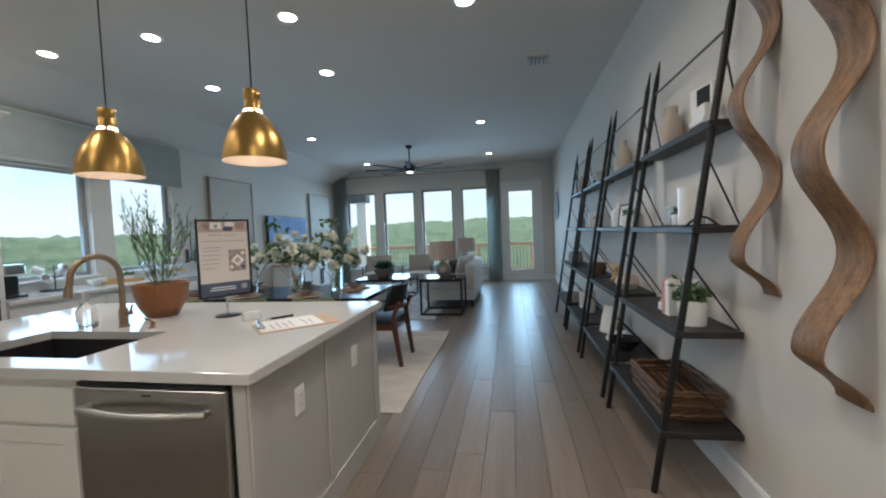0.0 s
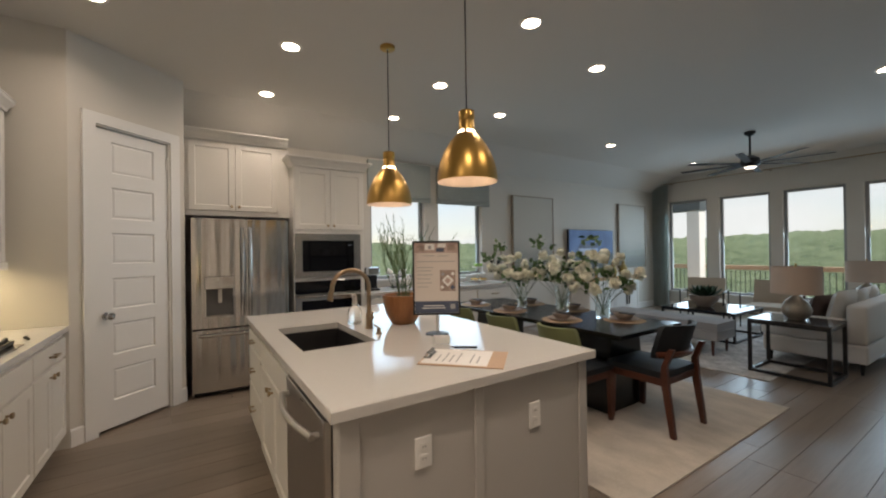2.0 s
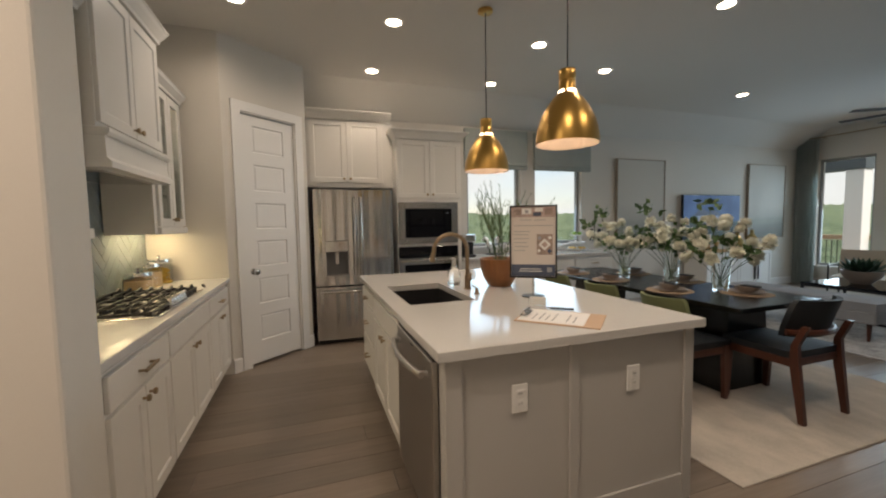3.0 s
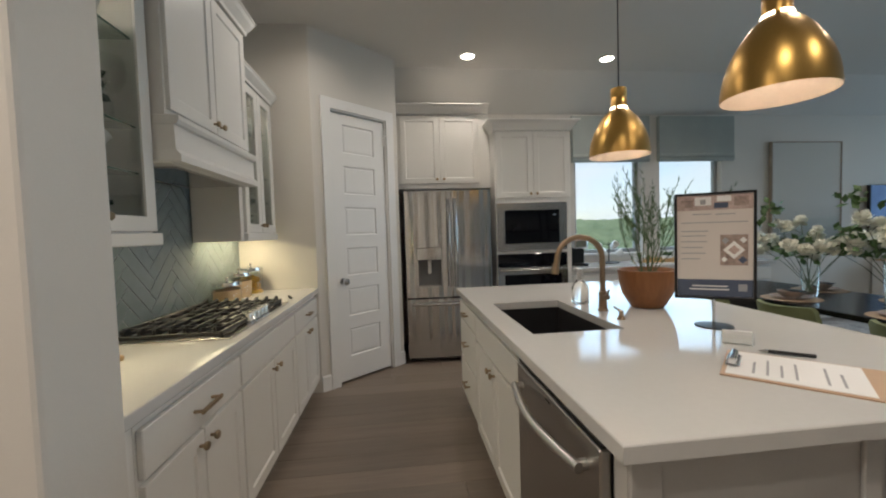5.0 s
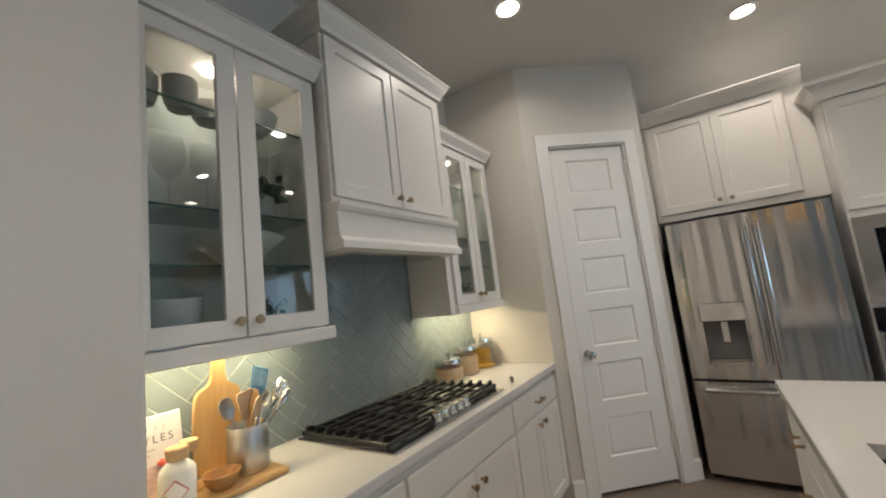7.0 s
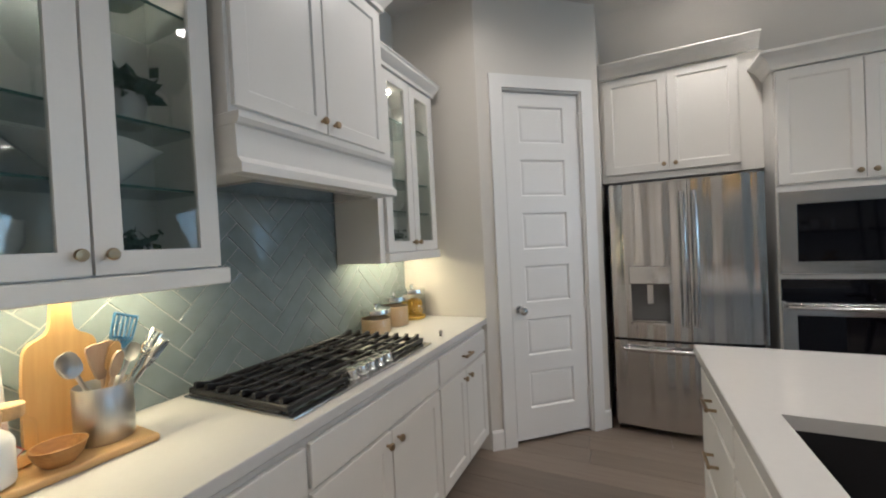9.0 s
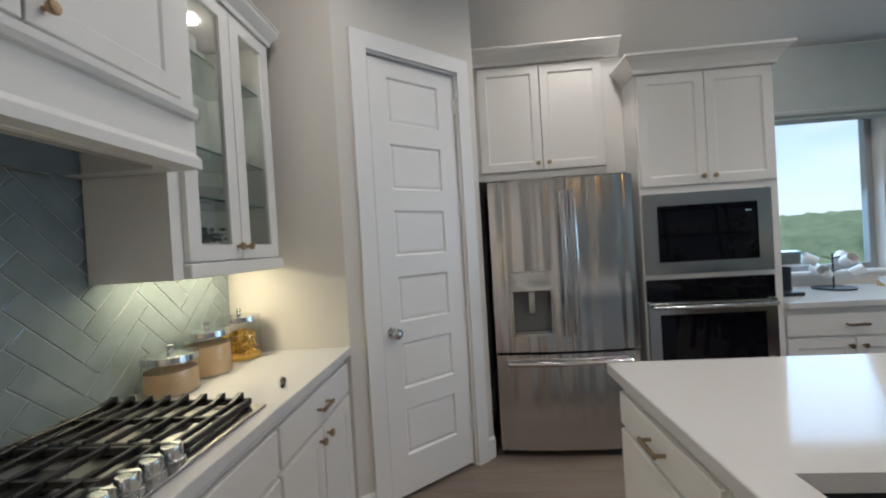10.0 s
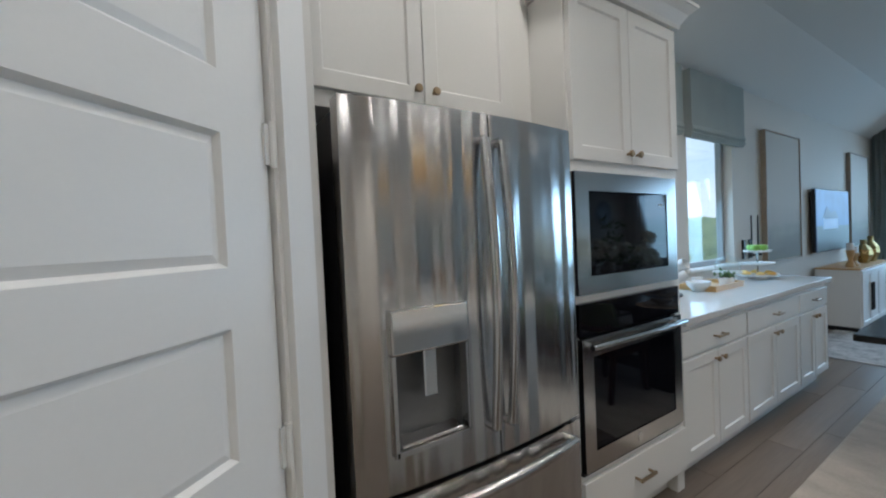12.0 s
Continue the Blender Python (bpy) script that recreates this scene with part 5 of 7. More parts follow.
# ---- on the island ----
fa = thing("faucet", pose(-1.925, 2.012, 0.915), "champagne bronze gooseneck kitchen faucet", "faucet")
part("base", lathe(B(), [(0.028, 0), (0.028, 0.006), (0.022, 0.010), (0.021, 0.10), (0.016, 0.105)], 24), BRONZE, fa, "", True)
pts = [(0, 0, 0.10), (0, 0, 0.28)] + [(0, -0.125 + 0.125 * math.cos(a), 0.28 + 0.115 * math.sin(a)) for a in [math.pi * i / 14 for i in range(1, 14)]] + [(0, -0.25, 0.275), (0, -0.256, 0.245)]
part("spout", tube(B(), pts, 0.0145, 14), BRONZE, fa, "", True)
part("spray_head", rod(B(), (0, -0.255, 0.262), (0, -0.264, 0.205), 0.0165, 0.019, 16), BRONZE, fa, "", True)
bm = B()
rod(bm, (0.018, 0, 0.075), (0.052, 0, 0.078), 0.014, 0.013, 14)
rod(bm, (0.045, 0, 0.078), (0.062, 0, 0.12), 0.006, 0.005, 10)
part("lever", bm, BRONZE, fa, "", True)
ag = thing("air_switch", pose(-1.715, 1.99, 0.915), "small bronze soap pump spout beside the faucet", "dispenser")
part("base", lathe(B(), [(0.02, 0), (0.02, 0.005), (0.012, 0.012), (0.010, 0.04), (0.001, 0.043)], 18), BRONZE, ag, "", True)
part("nozzle", rod(B(), (0, 0, 0.038), (-0.03, -0.02, 0.055), 0.006, 0.005, 10), BRONZE, ag, "", True)
so = thing("soap_bottle", pose(-2.14, 1.99, 0.915) @ Matrix.Scale(1.28, 4), "clear glass soap pump bottle with white pump", "soap bottle")
g = part("bottle", lathe(B(), [(0.001, 0), (0.036, 0), (0.038, 0.006), (0.036, 0.075), (0.020, 0.105), (0.014, 0.112), (0.001, 0.1125)], 24), CLEAR, so, "", True)
g.visible_shadow = False
part("pump", rod(B(), (0, 0, 0.108), (0, 0, 0.150), 0.013, 0.012, 14), CERAMIC, so, "", True)
part("pump_spout", box(B(), -0.035, 0.012, -0.008, 0.008, 0.150, 0.162, 0.003), CERAMIC, so)

pot = thing("pot_plant", pose(-1.955, 2.285, 0.915), "rounded reddish-brown wooden bowl pot with thin branching green plant", "plant")
part("pot", lathe(B(), [(0.001, 0), (0.075, 0), (0.085, 0.006), (0.125, 0.075), (0.142, 0.14), (0.150, 0.205), (0.144, 0.207), (0.135, 0.195), (0.13, 0.18)], 40), TERRACOTTA, pot, "", True)
part("soil", lathe(B(), [(0.131, 0.185), (0.001, 0.19)], 28), SOIL, pot)
bm = B()
lf = B()


def branch(p, d, length, r, depth):
    n = 5
    pts = [Vector(p)]
    dd = Vector(d)
    for i in range(n):
        dd = (dd + Vector((random.gauss(0, 0.09), random.gauss(0, 0.09), random.gauss(0.03, 0.05)))).normalized()
        pts.append(pts[-1] + dd * length / n)
    tube(bm, pts, r, 5, 0.45)
    if depth:
        for k in (2, 3, 4):
            branch(pts[k], (dd + Vector((random.gauss(0, 0.38), random.gauss(0, 0.38), 0.1))).normalized(), length * 0.45, r * 0.55, depth - 1)
    for k in range(1, n + 1):
        for _ in range(5 if k < 4 else 3):
            q = pts[k] + dd * random.uniform(-0.02, 0.02)
            e = (dd * 0.8 + Vector((random.gauss(0, 0.5), random.gauss(0, 0.5), 0.3))).normalized()
            s = e.orthogonal().normalized() * 0.0019
            l = random.uniform(0.018, 0.045)
            lf.faces.new([lf.verts.new(v) for v in (q - s, q + s, q + e * l)])


for k in range(17):
    a = k * 2.4 + random.uniform(-0.3, 0.3)
    lean = 0.08 + 0.72 * random.random() ** 1.4
    branch((0.03 * math.cos(a), 0.03 * math.sin(a), 0.185), Vector((math.cos(a) * lean, math.sin(a) * lean, 1)).normalized(), random.uniform(0.34, 0.50), 0.0026, 1)
tagged(part("stem_cluster", bm, STEM, pot, "thin green branching stems"), kind="stuff")
part("leaves", lf, SOFT_GREEN, pot)

# table sign
sg = thing("sign_stand", pose(-1.50, 2.287, 0.915, 0, 0, 57), "black framed information sign on a round metal stand", "sign")
part("base", lathe(B(), [(0.001, 0), (0.072, 0), (0.072, 0.004), (0.010, 0.008), (0.001, 0.008)], 30), BLACK_METAL, sg, "", True)
part("pole", rod(B(), (0, 0.004, 0.005), (0, 0.004, 0.13), 0.006, seg=10), CHROME, sg, "", True)
SWD, S0, S1 = 0.146, 0.118, 0.577
fb = B()
panel_wall(fb, "x", -0.010, 0.008, (-SWD, SWD), (S0, S1), [(-SWD + 0.010, SWD - 0.010, S0 + 0.010, S1 - 0.010)])
part("frame", fb, BLACK_METAL, sg)
part("sheet", box(B(), -SWD + 0.010, SWD - 0.010, -0.004, 0.004, S0 + 0.010, S1 - 0.010), surface("cream_card", (0.66, 0.60, 0.55), 0.6, vary=0.02), sg, "cream printed card")
part("photo_band", box(B(), -SWD + 0.011, SWD - 0.011, -0.0055, -0.0043, S1 - 0.075, S1 - 0.011), PRINT_ROSE, sg, "strip of house photographs")
for k, (x0, x1, z0, z1, mt) in enumerate(((-0.12, -0.075, 0.062, 0.030, PRINT_BROWN), (-0.07, -0.01, 0.055, 0.018, PAPER), (-0.05, -0.03, 0.050, 0.030, PRINT_GREY), (0.0, 0.05, 0.068, 0.045, PRINT_NAVY), (0.01, 0.06, 0.040, 0.016, PAPER), (0.07, 0.12, 0.060, 0.022, PRINT_BROWN), (0.085, 0.105, 0.050, 0.034, PAPER))):
    part("photo_tile", box(B(), x0, x1, -0.0064 - 0.0003 * (k % 3), -0.0056, S1 - z0, S1 - z1), mt, sg)
for k, (dx, dz, r, mt) in enumerate(((0.0, 0.0, 0.038, PAPER), (0.0, 0.0, 0.020, PRINT_ROSE), (-0.030, 0.040, 0.014, PRINT_GREY), (0.032, 0.042, 0.013, PAPER), (0.030, -0.042, 0.016, PRINT_NAVY), (-0.034, -0.040, 0.012, PAPER))):
    bm = B()
    prism(bm, [(0.070 + dx - r, 0.330 + dz), (0.070 + dx, 0.330 + dz - r), (0.070 + dx + r, 0.330 + dz), (0.070 + dx, 0.330 + dz + r)], "y", -0.0062 - 0.0005 * (k == 1), -0.0055)
    part("photo_tile", bm, mt, sg)
part("footer_band", box(B(), -SWD + 0.011, SWD - 0.011, -0.0055, -0.0043, S0 + 0.011, S0 + 0.085), PRINT_NAVY, sg, "dark blue footer")
part("photo_block", box(B(), 0.022, 0.118, -0.0055, -0.0043, 0.265, 0.395), PRINT_BROWN, sg, "interior photograph")
for x0, x1, z in ((-0.08, -0.01, 0.483), (0.005, 0.075, 0.481), (-0.12, 0.118, 0.447), (-0.12, -0.02, 0.41), (-0.12, -0.03, 0.39), (-0.12, -0.025, 0.365), (-0.12, -0.04, 0.34), (-0.12, -0.03, 0.315), (-0.12, -0.05, 0.29)):
    part("text_bar", box(B(), x0, x1, -0.0052, -0.0043, z, z + 0.004), PRINT_GREY, sg)
for z, w in ((0.172, 0.08), (0.158, 0.09)):
    part("text_bar", box(B(), -w, w * 0.6, -0.0062, -0.0056, z, z + 0.005), PAPER, sg)
part("code_block", box(B(), 0.085, 0.115, -0.0062, -0.0056, 0.155, 0.185), PRINT_GREY, sg)

cb = thing("clipboard", pose(-0.949, 2.097, 0.915, 0, 0, 43.5) @ Matrix.Scale(1.22, 4), "brown clipboard with white form and metal clip", "clipboard")
part("board", box(B(), -0.16, 0.16, -0.115, 0.115, 0, 0.004, 0.001), KRAFT, cb)
part("form", box(B(), -0.15, 0.10, -0.105, 0.105, 0.0045, 0.0055), PAPER, cb, "white paper form")
for k in range(7):
    x = -0.10 + 0.026 * k
    if k != 4:
        part("text_bar", box(B(), x, x + 0.005, -0.075, 0.02 + 0.03 * (k % 2), 0.0056, 0.006), PRINT_GREY, cb)
bm = B()
box(bm, -0.155, -0.125, -0.05, 0.05, 0.0056, 0.012, 0.003)
rod(bm, (-0.14, -0.045, 0.018), (-0.14, 0.045, 0.018), 0.009, seg=10)
part("clip", bm, CHROME, cb, "steel clip", True)
pn = thing("pen", pose(-1.097, 2.212, 0.9155, 0, 0, 51), "black pen lying on the worktop beside the clipboard", "pen")
part("barrel", rod(B(), (-0.06, 0, 0.007), (0.06, 0, 0.007), 0.006, 0.006, 10), BLACK_METAL, pn, "", True)
part("grip", rod(B(), (-0.085, 0, 0.006), (-0.06, 0, 0.007), 0.002, 0.006, 10), CHROME, pn, "", True)
ch = thing("card_holder", pose(-1.25, 2.16, 0.915, 0, 0, 50), "clear acrylic card holder with white cards", "card holder")
g = part("holder", box(B(), -0.05, 0.05, -0.018, 0.018, 0, 0.035, 0.002), JAR_GLASS, ch)
g.visible_shadow = False
part("cards", box(B(), -0.044, 0.044, -0.008, 0.010, 0.003, 0.048), PAPER, ch)

# ---- on the bar ----
cm = thing("coffee_maker", pose(-4.38, 3.05, 0.915, 0, 0, 90), "black and steel coffee maker on the bar", "coffee maker")
part("body", box(B(), -0.09, 0.09, 0.02, 0.16, 0, 0.30, 0.015, 2), BLACK_METAL, cm)
part("head", box(B(), -0.085, 0.085, -0.09, 0.02, 0.20, 0.31, 0.02, 2), STEEL_H, cm, "steel brewing head")
part("drip_tray", box(B(), -0.075, 0.075, -0.10, 0.02, 0, 0.025, 0.004), BLACK_METAL, cm)
mt = thing("mug_tree", pose(-4.53, 3.52, 0.915), "black wire mug stand on a tray hung with white mugs", "mug stand")
part("tray", lathe(B(), [(0.001, 0), (0.12, 0), (0.125, 0.012), (0.118, 0.006), (0.001, 0.005)], 28), BLACK_METAL, mt, "", True)
part("post", rod(B(), (0, 0, 0.004), (0, 0, 0.26), 0.006, seg=8), BLACK_METAL, mt)
for k in range(6):
    a = k * 1.047
    z = 0.13 if k % 2 else 0.22
    d = Vector((math.cos(a), math.sin(a), 0))
    bm = B()
    rod(bm, Vector((0, 0, z)), d * 0.06 + Vector((0, 0, z + 0.025)), 0.004, seg=6)
    part("arm", bm, BLACK_METAL, mt)
    bm = B()
    lathe(bm, [(0.001, 0.0), (0.034, 0.0), (0.040, 0.085), (0.036, 0.085), (0.030, 0.006), (0.001, 0.006)], 16)
    m = Matrix.Translation(d * 0.085 + Vector((0, 0, z - 0.02))) @ Matrix.Rotation(a, 4, "Z") @ Matrix.Rotation(radians(62), 4, "Y")
    bmesh.ops.transform(bm, matrix=m, verts=bm.verts[:])
    part("mug", bm, CERAMIC, mt, "white mug", True)
tr = thing("serving_tray", pose(-4.47, 4.12, 0.915, 0, 0, 90), "pale wooden tray with jars and small plant", "tray")
part("base", box(B(), -0.24, 0.24, -0.13, 0.13, 0, 0.012), BAMBOO, tr)
for a in ((-0.24, -0.225, -0.13, 0.13), (0.225, 0.24, -0.13, 0.13), (-0.225, 0.225, -0.13, -0.118), (-0.225, 0.225, 0.118, 0.13)):
    part("rim", box(B(), *a, 0.0122, 0.042), BAMBOO, tr)
potted("bar_plant", pose(-4.40, 4.20, 0.928), 0.055, 0.065, CERAMIC, "small green plant in a white bowl on the tray", 70, 0.035)
dish("cup", (-4.52, 4.0, 0.928), "white mug on the bar tray", 0.9)
dish("bowl", (-4.45, 3.86, 0.916), "white bowl on the bar", 1.0)
tt = thing("tiered_stand", pose(-4.44, 4.92, 0.915), "white three-tier stand with fruit and pastries", "cake stand")
for z, r in ((0.03, 0.15), (0.13, 0.125), (0.24, 0.10)):
    part("tier", lathe(B(), [(0.001, z), (r, z), (r + 0.006, z + 0.016), (r - 0.004, z + 0.008), (0.001, z + 0.008)], 28), CERAMIC, tt, "", True)
part("post", rod(B(), (0, 0, 0.0), (0, 0, 0.30), 0.008, seg=10), CHROME, tt)
part("foot", lathe(B(), [(0.08, 0), (0.075, 0.008), (0.012, 0.03)], 24), CERAMIC, tt, "", True)
FRUIT, LEMON = surface("green_apple", (0.25, 0.45, 0.08), 0.4, vary=0.15), surface("pastry", (0.65, 0.42, 0.12), 0.6, vary=0.25)
for k in range(4):
    a = k * 1.57
    part("apple", lathe(B(), [(0.001, 0.25), (0.026, 0.258), (0.032, 0.278), (0.024, 0.300), (0.001, 0.304)], 14, (0.05 * math.cos(a), 0.05 * math.sin(a))), FRUIT, tt, "green apple", True)
for k in range(6):
    a = k * 1.047
    part("pastry", lathe(B(), [(0.001, 0.04), (0.03, 0.04), (0.032, 0.055), (0.018, 0.068), (0.001, 0.070)], 12, (0.10 * math.cos(a), 0.10 * math.sin(a))), LEMON, tt, "golden pastry", True)
gd = thing("glass_dome", pose(-4.56, 4.63, 0.915), "glass cake dome on white foot by the window", "cake dome")
part("plate", lathe(B(), [(0.06, 0), (0.02, 0.02), (0.02, 0.06), (0.11, 0.075), (0.11, 0.082), (0.001, 0.08)], 26), CERAMIC, gd, "", True)
g = part("dome", lathe(B(), [(0.095, 0.083), (0.095, 0.15), (0.07, 0.20), (0.02, 0.222), (0.014, 0.23), (0.016, 0.25), (0.001, 0.256)], 26), JAR_GLASS, gd, "", True)
g.visible_shadow = False
for y in (5.44, 5.60):
    st = thing("tall_candlestick", pose(-4.66, y, 1.05), "tall slim black wall candle holder", "candle holder", "wall candle holders")
    part("plate", box(B(), -0.079, -0.06, -0.03, 0.03, 0, 0.20, 0.004), BLACK_METAL, st)
    part("cup", lathe(B(), [(0.001, 0.03), (0.03, 0.03), (0.03, 0.05), (0.008, 0.06), (0.006, 0.44), (0.001, 0.45)], 12), BLACK_METAL, st, "", True)

# roman shades over the kitchen windows
for ya, yb in ((3.14, 4.17), (4.31, 5.36)):
    rs = thing("roman_shade", pose(WEST, ya, 2.19, 0, 0, 90), "grey-green linen roman shade, half raised", "shade", "roman shades")
    w = yb - ya
    bm = B()
    prof = [(-0.005, 0.0), (-0.06, -0.012), (-0.075, 0.02), (-0.062, 0.035), (-0.080, 0.055), (-0.078, 0.08), (-0.070, 0.09), (-0.072, 0.32), (-0.070, 0.57), (-0.005, 0.57)]
    prism(bm, prof, "x", 0, w)
    part("cloth", bm, SHADE_CLOTH, rs)
    part("fold", box(B(), -0.002, w + 0.002, -0.083, -0.074, 0.012, 0.03, 0.003), SHADE_CLOTH, rs)

# ---- dining ----
WALNUT = wood("walnut", (0.04, 0.011, 0.006), (0.095, 0.028, 0.013), 0.38, "Z", 1.0)
BLACK_OAK = wood("black_stained_wood", (0.003, 0.003, 0.003), (0.008, 0.007, 0.007), 0.22, "X", 0.8)
LEATHER = surface("dark_leather", (0.005, 0.008, 0.012), 0.6, vary=0.2, fine=160, relief=0.15)
OLIVE = surface("olive_fabric", (0.17, 0.19, 0.085), 0.85, vary=0.12, fine=220, relief=0.4)
RUG = surface("dining_rug_wool", (0.47, 0.42, 0.36), 0.95, vary=0.26, scale=5, stretch=(0.7, 1.3, 1), fine=160, relief=0.6)
RUG2 = surface("living_rug_wool", (0.48, 0.47, 0.46), 0.95, vary=0.6, scale=7, fine=30, relief=0.6)
WHITE_FABRIC = surface("white_upholstery", (0.62, 0.60, 0.57), 0.9, vary=0.05, fine=240, relief=0.4)
BEIGE_FABRIC = surface("beige_upholstery", (0.43, 0.37, 0.30), 0.9, vary=0.08, fine=240, relief=0.4)
GREY_FABRIC = surface("grey_upholstery", (0.27, 0.27, 0.28), 0.9, vary=0.1, fine=240, relief=0.4)
BROWN_FABRIC = surface("brown_cushion", (0.10, 0.065, 0.055), 0.9, vary=0.15, fine=240, relief=0.4)
PETAL = surface("white_petal", (0.86, 0.85, 0.74), 0.6, vary=0.08, scale=20)
STONEWARE = surface("stoneware", (0.30, 0.24, 0.20), 0.5, vary=0.15, fine=60)
WOVEN = surface("woven_mat", (0.33, 0.24, 0.16), 0.9, vary=0.25, fine=200, relief=0.8)
LAMP_GLAZE = surface("mercury_glaze", (0.26, 0.23, 0.19), 0.32, 0.35, vary=0.3, scale=9)
GOLD = surface("gold_glaze", (0.45, 0.33, 0.14), 0.28, 0.9, vary=0.2, scale=8)
LAMP_CLOTH = surface("lampshade_linen", (0.50, 0.40, 0.33), 0.9, vary=0.06, fine=240, relief=0.3)

rug = single("dining_rug", box(B(), -1.53, 1.53, -1.205, 1.205, 0.0, 0.010, 0.004), RUG, pose(-2.20, 4.21, 0), "pale beige woven dining rug", "rug", smooth=False)
single("living_rug", box(B(), -1.75, 1.75, -1.75, 1.75, 0.0, 0.010, 0.004), RUG2, pose(-2.78, 7.85, 0), "grey and white abstract living room rug", "rug", smooth=False)

tb = thing("dining_table", pose(-2.42, 4.24, 0.010), "black wooden pedestal dining table set for a meal", "table")
bm = B()
box(bm, -1.20, 1.20, -0.46, 0.46, 0.705, 0.745, 0.006, 2)
part("tabletop", bm, BLACK_OAK, tb)
for s in (-1, 1):
    bm = B()
    lo, hi = [], []
    for x, y in ((-0.10, -0.20), (0.10, -0.20), (0.10, 0.26), (-0.10, 0.26)):
        lo.append(bm.verts.new((s * 0.80 + x * 1.3, y * 1.25, 0.0)))
        hi.append(bm.verts.new((s * 0.74 + x * 1.9, y * 0.9, 0.705)))
    bridge(bm, lo, hi)
    bm.faces.new(lo[::-1])
    bm.faces.new(hi)
    part("pedestal", bm, BLACK_OAK, tb)
part("stretcher", box(B(), -0.68, 0.68, -0.04, 0.04, 0.06, 0.16), BLACK_OAK, tb)


def cushion(bm, w, d, h, puff=0.25, n=8):
    """A rounded pad: a grid pushed out towards the middle, closed below."""
    def hgt(u, v):
        return h * (1 - puff + puff * (1 - abs(2 * u - 1) ** 3) * (1 - abs(2 * v - 1) ** 3))
    top = [[bm.verts.new((w * (i / n - 0.5), d * (j / n - 0.5), hgt(i / n, j / n))) for j in range(n + 1)] for i in range(n + 1)]
    bot = [[bm.verts.new((w * (i / n - 0.5) * 0.99, d * (j / n - 0.5) * 0.99, 0)) for j in range(n + 1)] for i in range(n + 1)]
    for i in range(n):
        for j in range(n):
            bm.faces.new((top[i][j], top[i + 1][j], top[i + 1][j + 1], top[i][j + 1]))
            bm.faces.new((bot[i][j], bot[i][j + 1], bot[i + 1][j + 1], bot[i + 1][j]))
    for i in range(n):
        bm.faces.new((top[i][0], bot[i][0], bot[i + 1][0], top[i + 1][0]))
        bm.faces.new((top[i][n], top[i + 1][n], bot[i + 1][n], bot[i][n]))
        bm.faces.new((top[0][i], top[0][i + 1], bot[0][i + 1], bot[0][i]))
        bm.faces.new((top[n][i], bot[n][i], bot[n][i + 1], top[n][i + 1]))
    return bm


def dining_chair(m, seat_mat, label, back_mat=None, back_w=0.47):
    """Front towards -y, back rest at +y."""
    t = thing("dining_chair", m, label, "chair", "chairs round the table")
    for x in (-1, 1):
        bm = B()
        prism(bm, [(-0.24, 0.0), (-0.205, 0.0), (-0.185, 0.43), (-0.245, 0.43)], "x", x * 0.235 - 0.018, x * 0.235 + 0.018)
        part("leg", bm, WALNUT, t)
        bm = B()
        prism(bm, [(0.265, 0.0), (0.30, 0.0), (0.255, 0.40), (0.245, 0.52), (0.30, 0.66), (0.262, 0.66), (0.205, 0.52), (0.20, 0.40)], "x", x * 0.235 - 0.018, x * 0.235 + 0.018)
        part("leg", bm, WALNUT, t)
        part("rail", box(B(), x * 0.235 - 0.014, x * 0.235 + 0.014, -0.20, 0.215, 0.37, 0.425), WALNUT, t)
    for y in (-0.215, 0.215):
        part("rail", box(B(), -0.217, 0.217, y - 0.014, y + 0.014, 0.375, 0.425), WALNUT, t)
    bm = cushion(B(), 0.50, 0.48, 0.075, 0.35)
    bmesh.ops.translate(bm, verts=bm.verts[:], vec=(0, -0.015, 0.426))
    part("seat", bm, seat_mat, t, "", True)
    bm = B()
    n = 12
    rows = []
    for k, (z, off, wd) in enumerate(((0.56, 0.0, 0.90), (0.62, 0.02, 1.0), (0.72, 0.05, 1.0), (0.80, 0.075, 0.98), (0.825, 0.085, 0.90))):
        for sgn in (0, 1):
            rows.append((z, off + 0.035 * sgn, wd))
    front, back = [], []
    for z, off, wd in rows[0::2]:
        front.append([bm.verts.new((back_w * wd * (i / n - 0.5), 0.205 + off - 0.10 * (2 * i / n - 1) ** 2, z)) for i in range(n + 1)])
    for z, off, wd in rows[1::2]:
        back.append([bm.verts.new((back_w * wd * (i / n - 0.5), 0.205 + off - 0.10 * (2 * i / n - 1) ** 2, z)) for i in range(n + 1)])
    for g in (front, back):
        for a, c in zip(g, g[1:]):
            for i in range(n):
                bm.faces.new((a[i], a[i + 1], c[i + 1], c[i]))
    for a, c in ((front[0], back[0]), (front[-1], back[-1])):
        for i in range(n):
            bm.faces.new((a[i], a[i + 1], c[i + 1], c[i]))
    for i in (0, n):
        for k in range(len(front) - 1):
            bm.faces.new((front[k][i], front[k + 1][i], back[k + 1][i], back[k][i]))
    part("backrest", bm, back_mat or seat_mat, t, "olive curved backrest" if back_mat else "", True)
    bm = B()
    tube(bm, [(back_w * 0.52 * (2 * i / 12 - 1), 0.272 - 0.10 * (2 * i / 12 - 1) ** 2, 0.60) for i in range(13)], 0.022, 8)
    part("back_rail", bm, WALNUT, t, "", True)
    return t


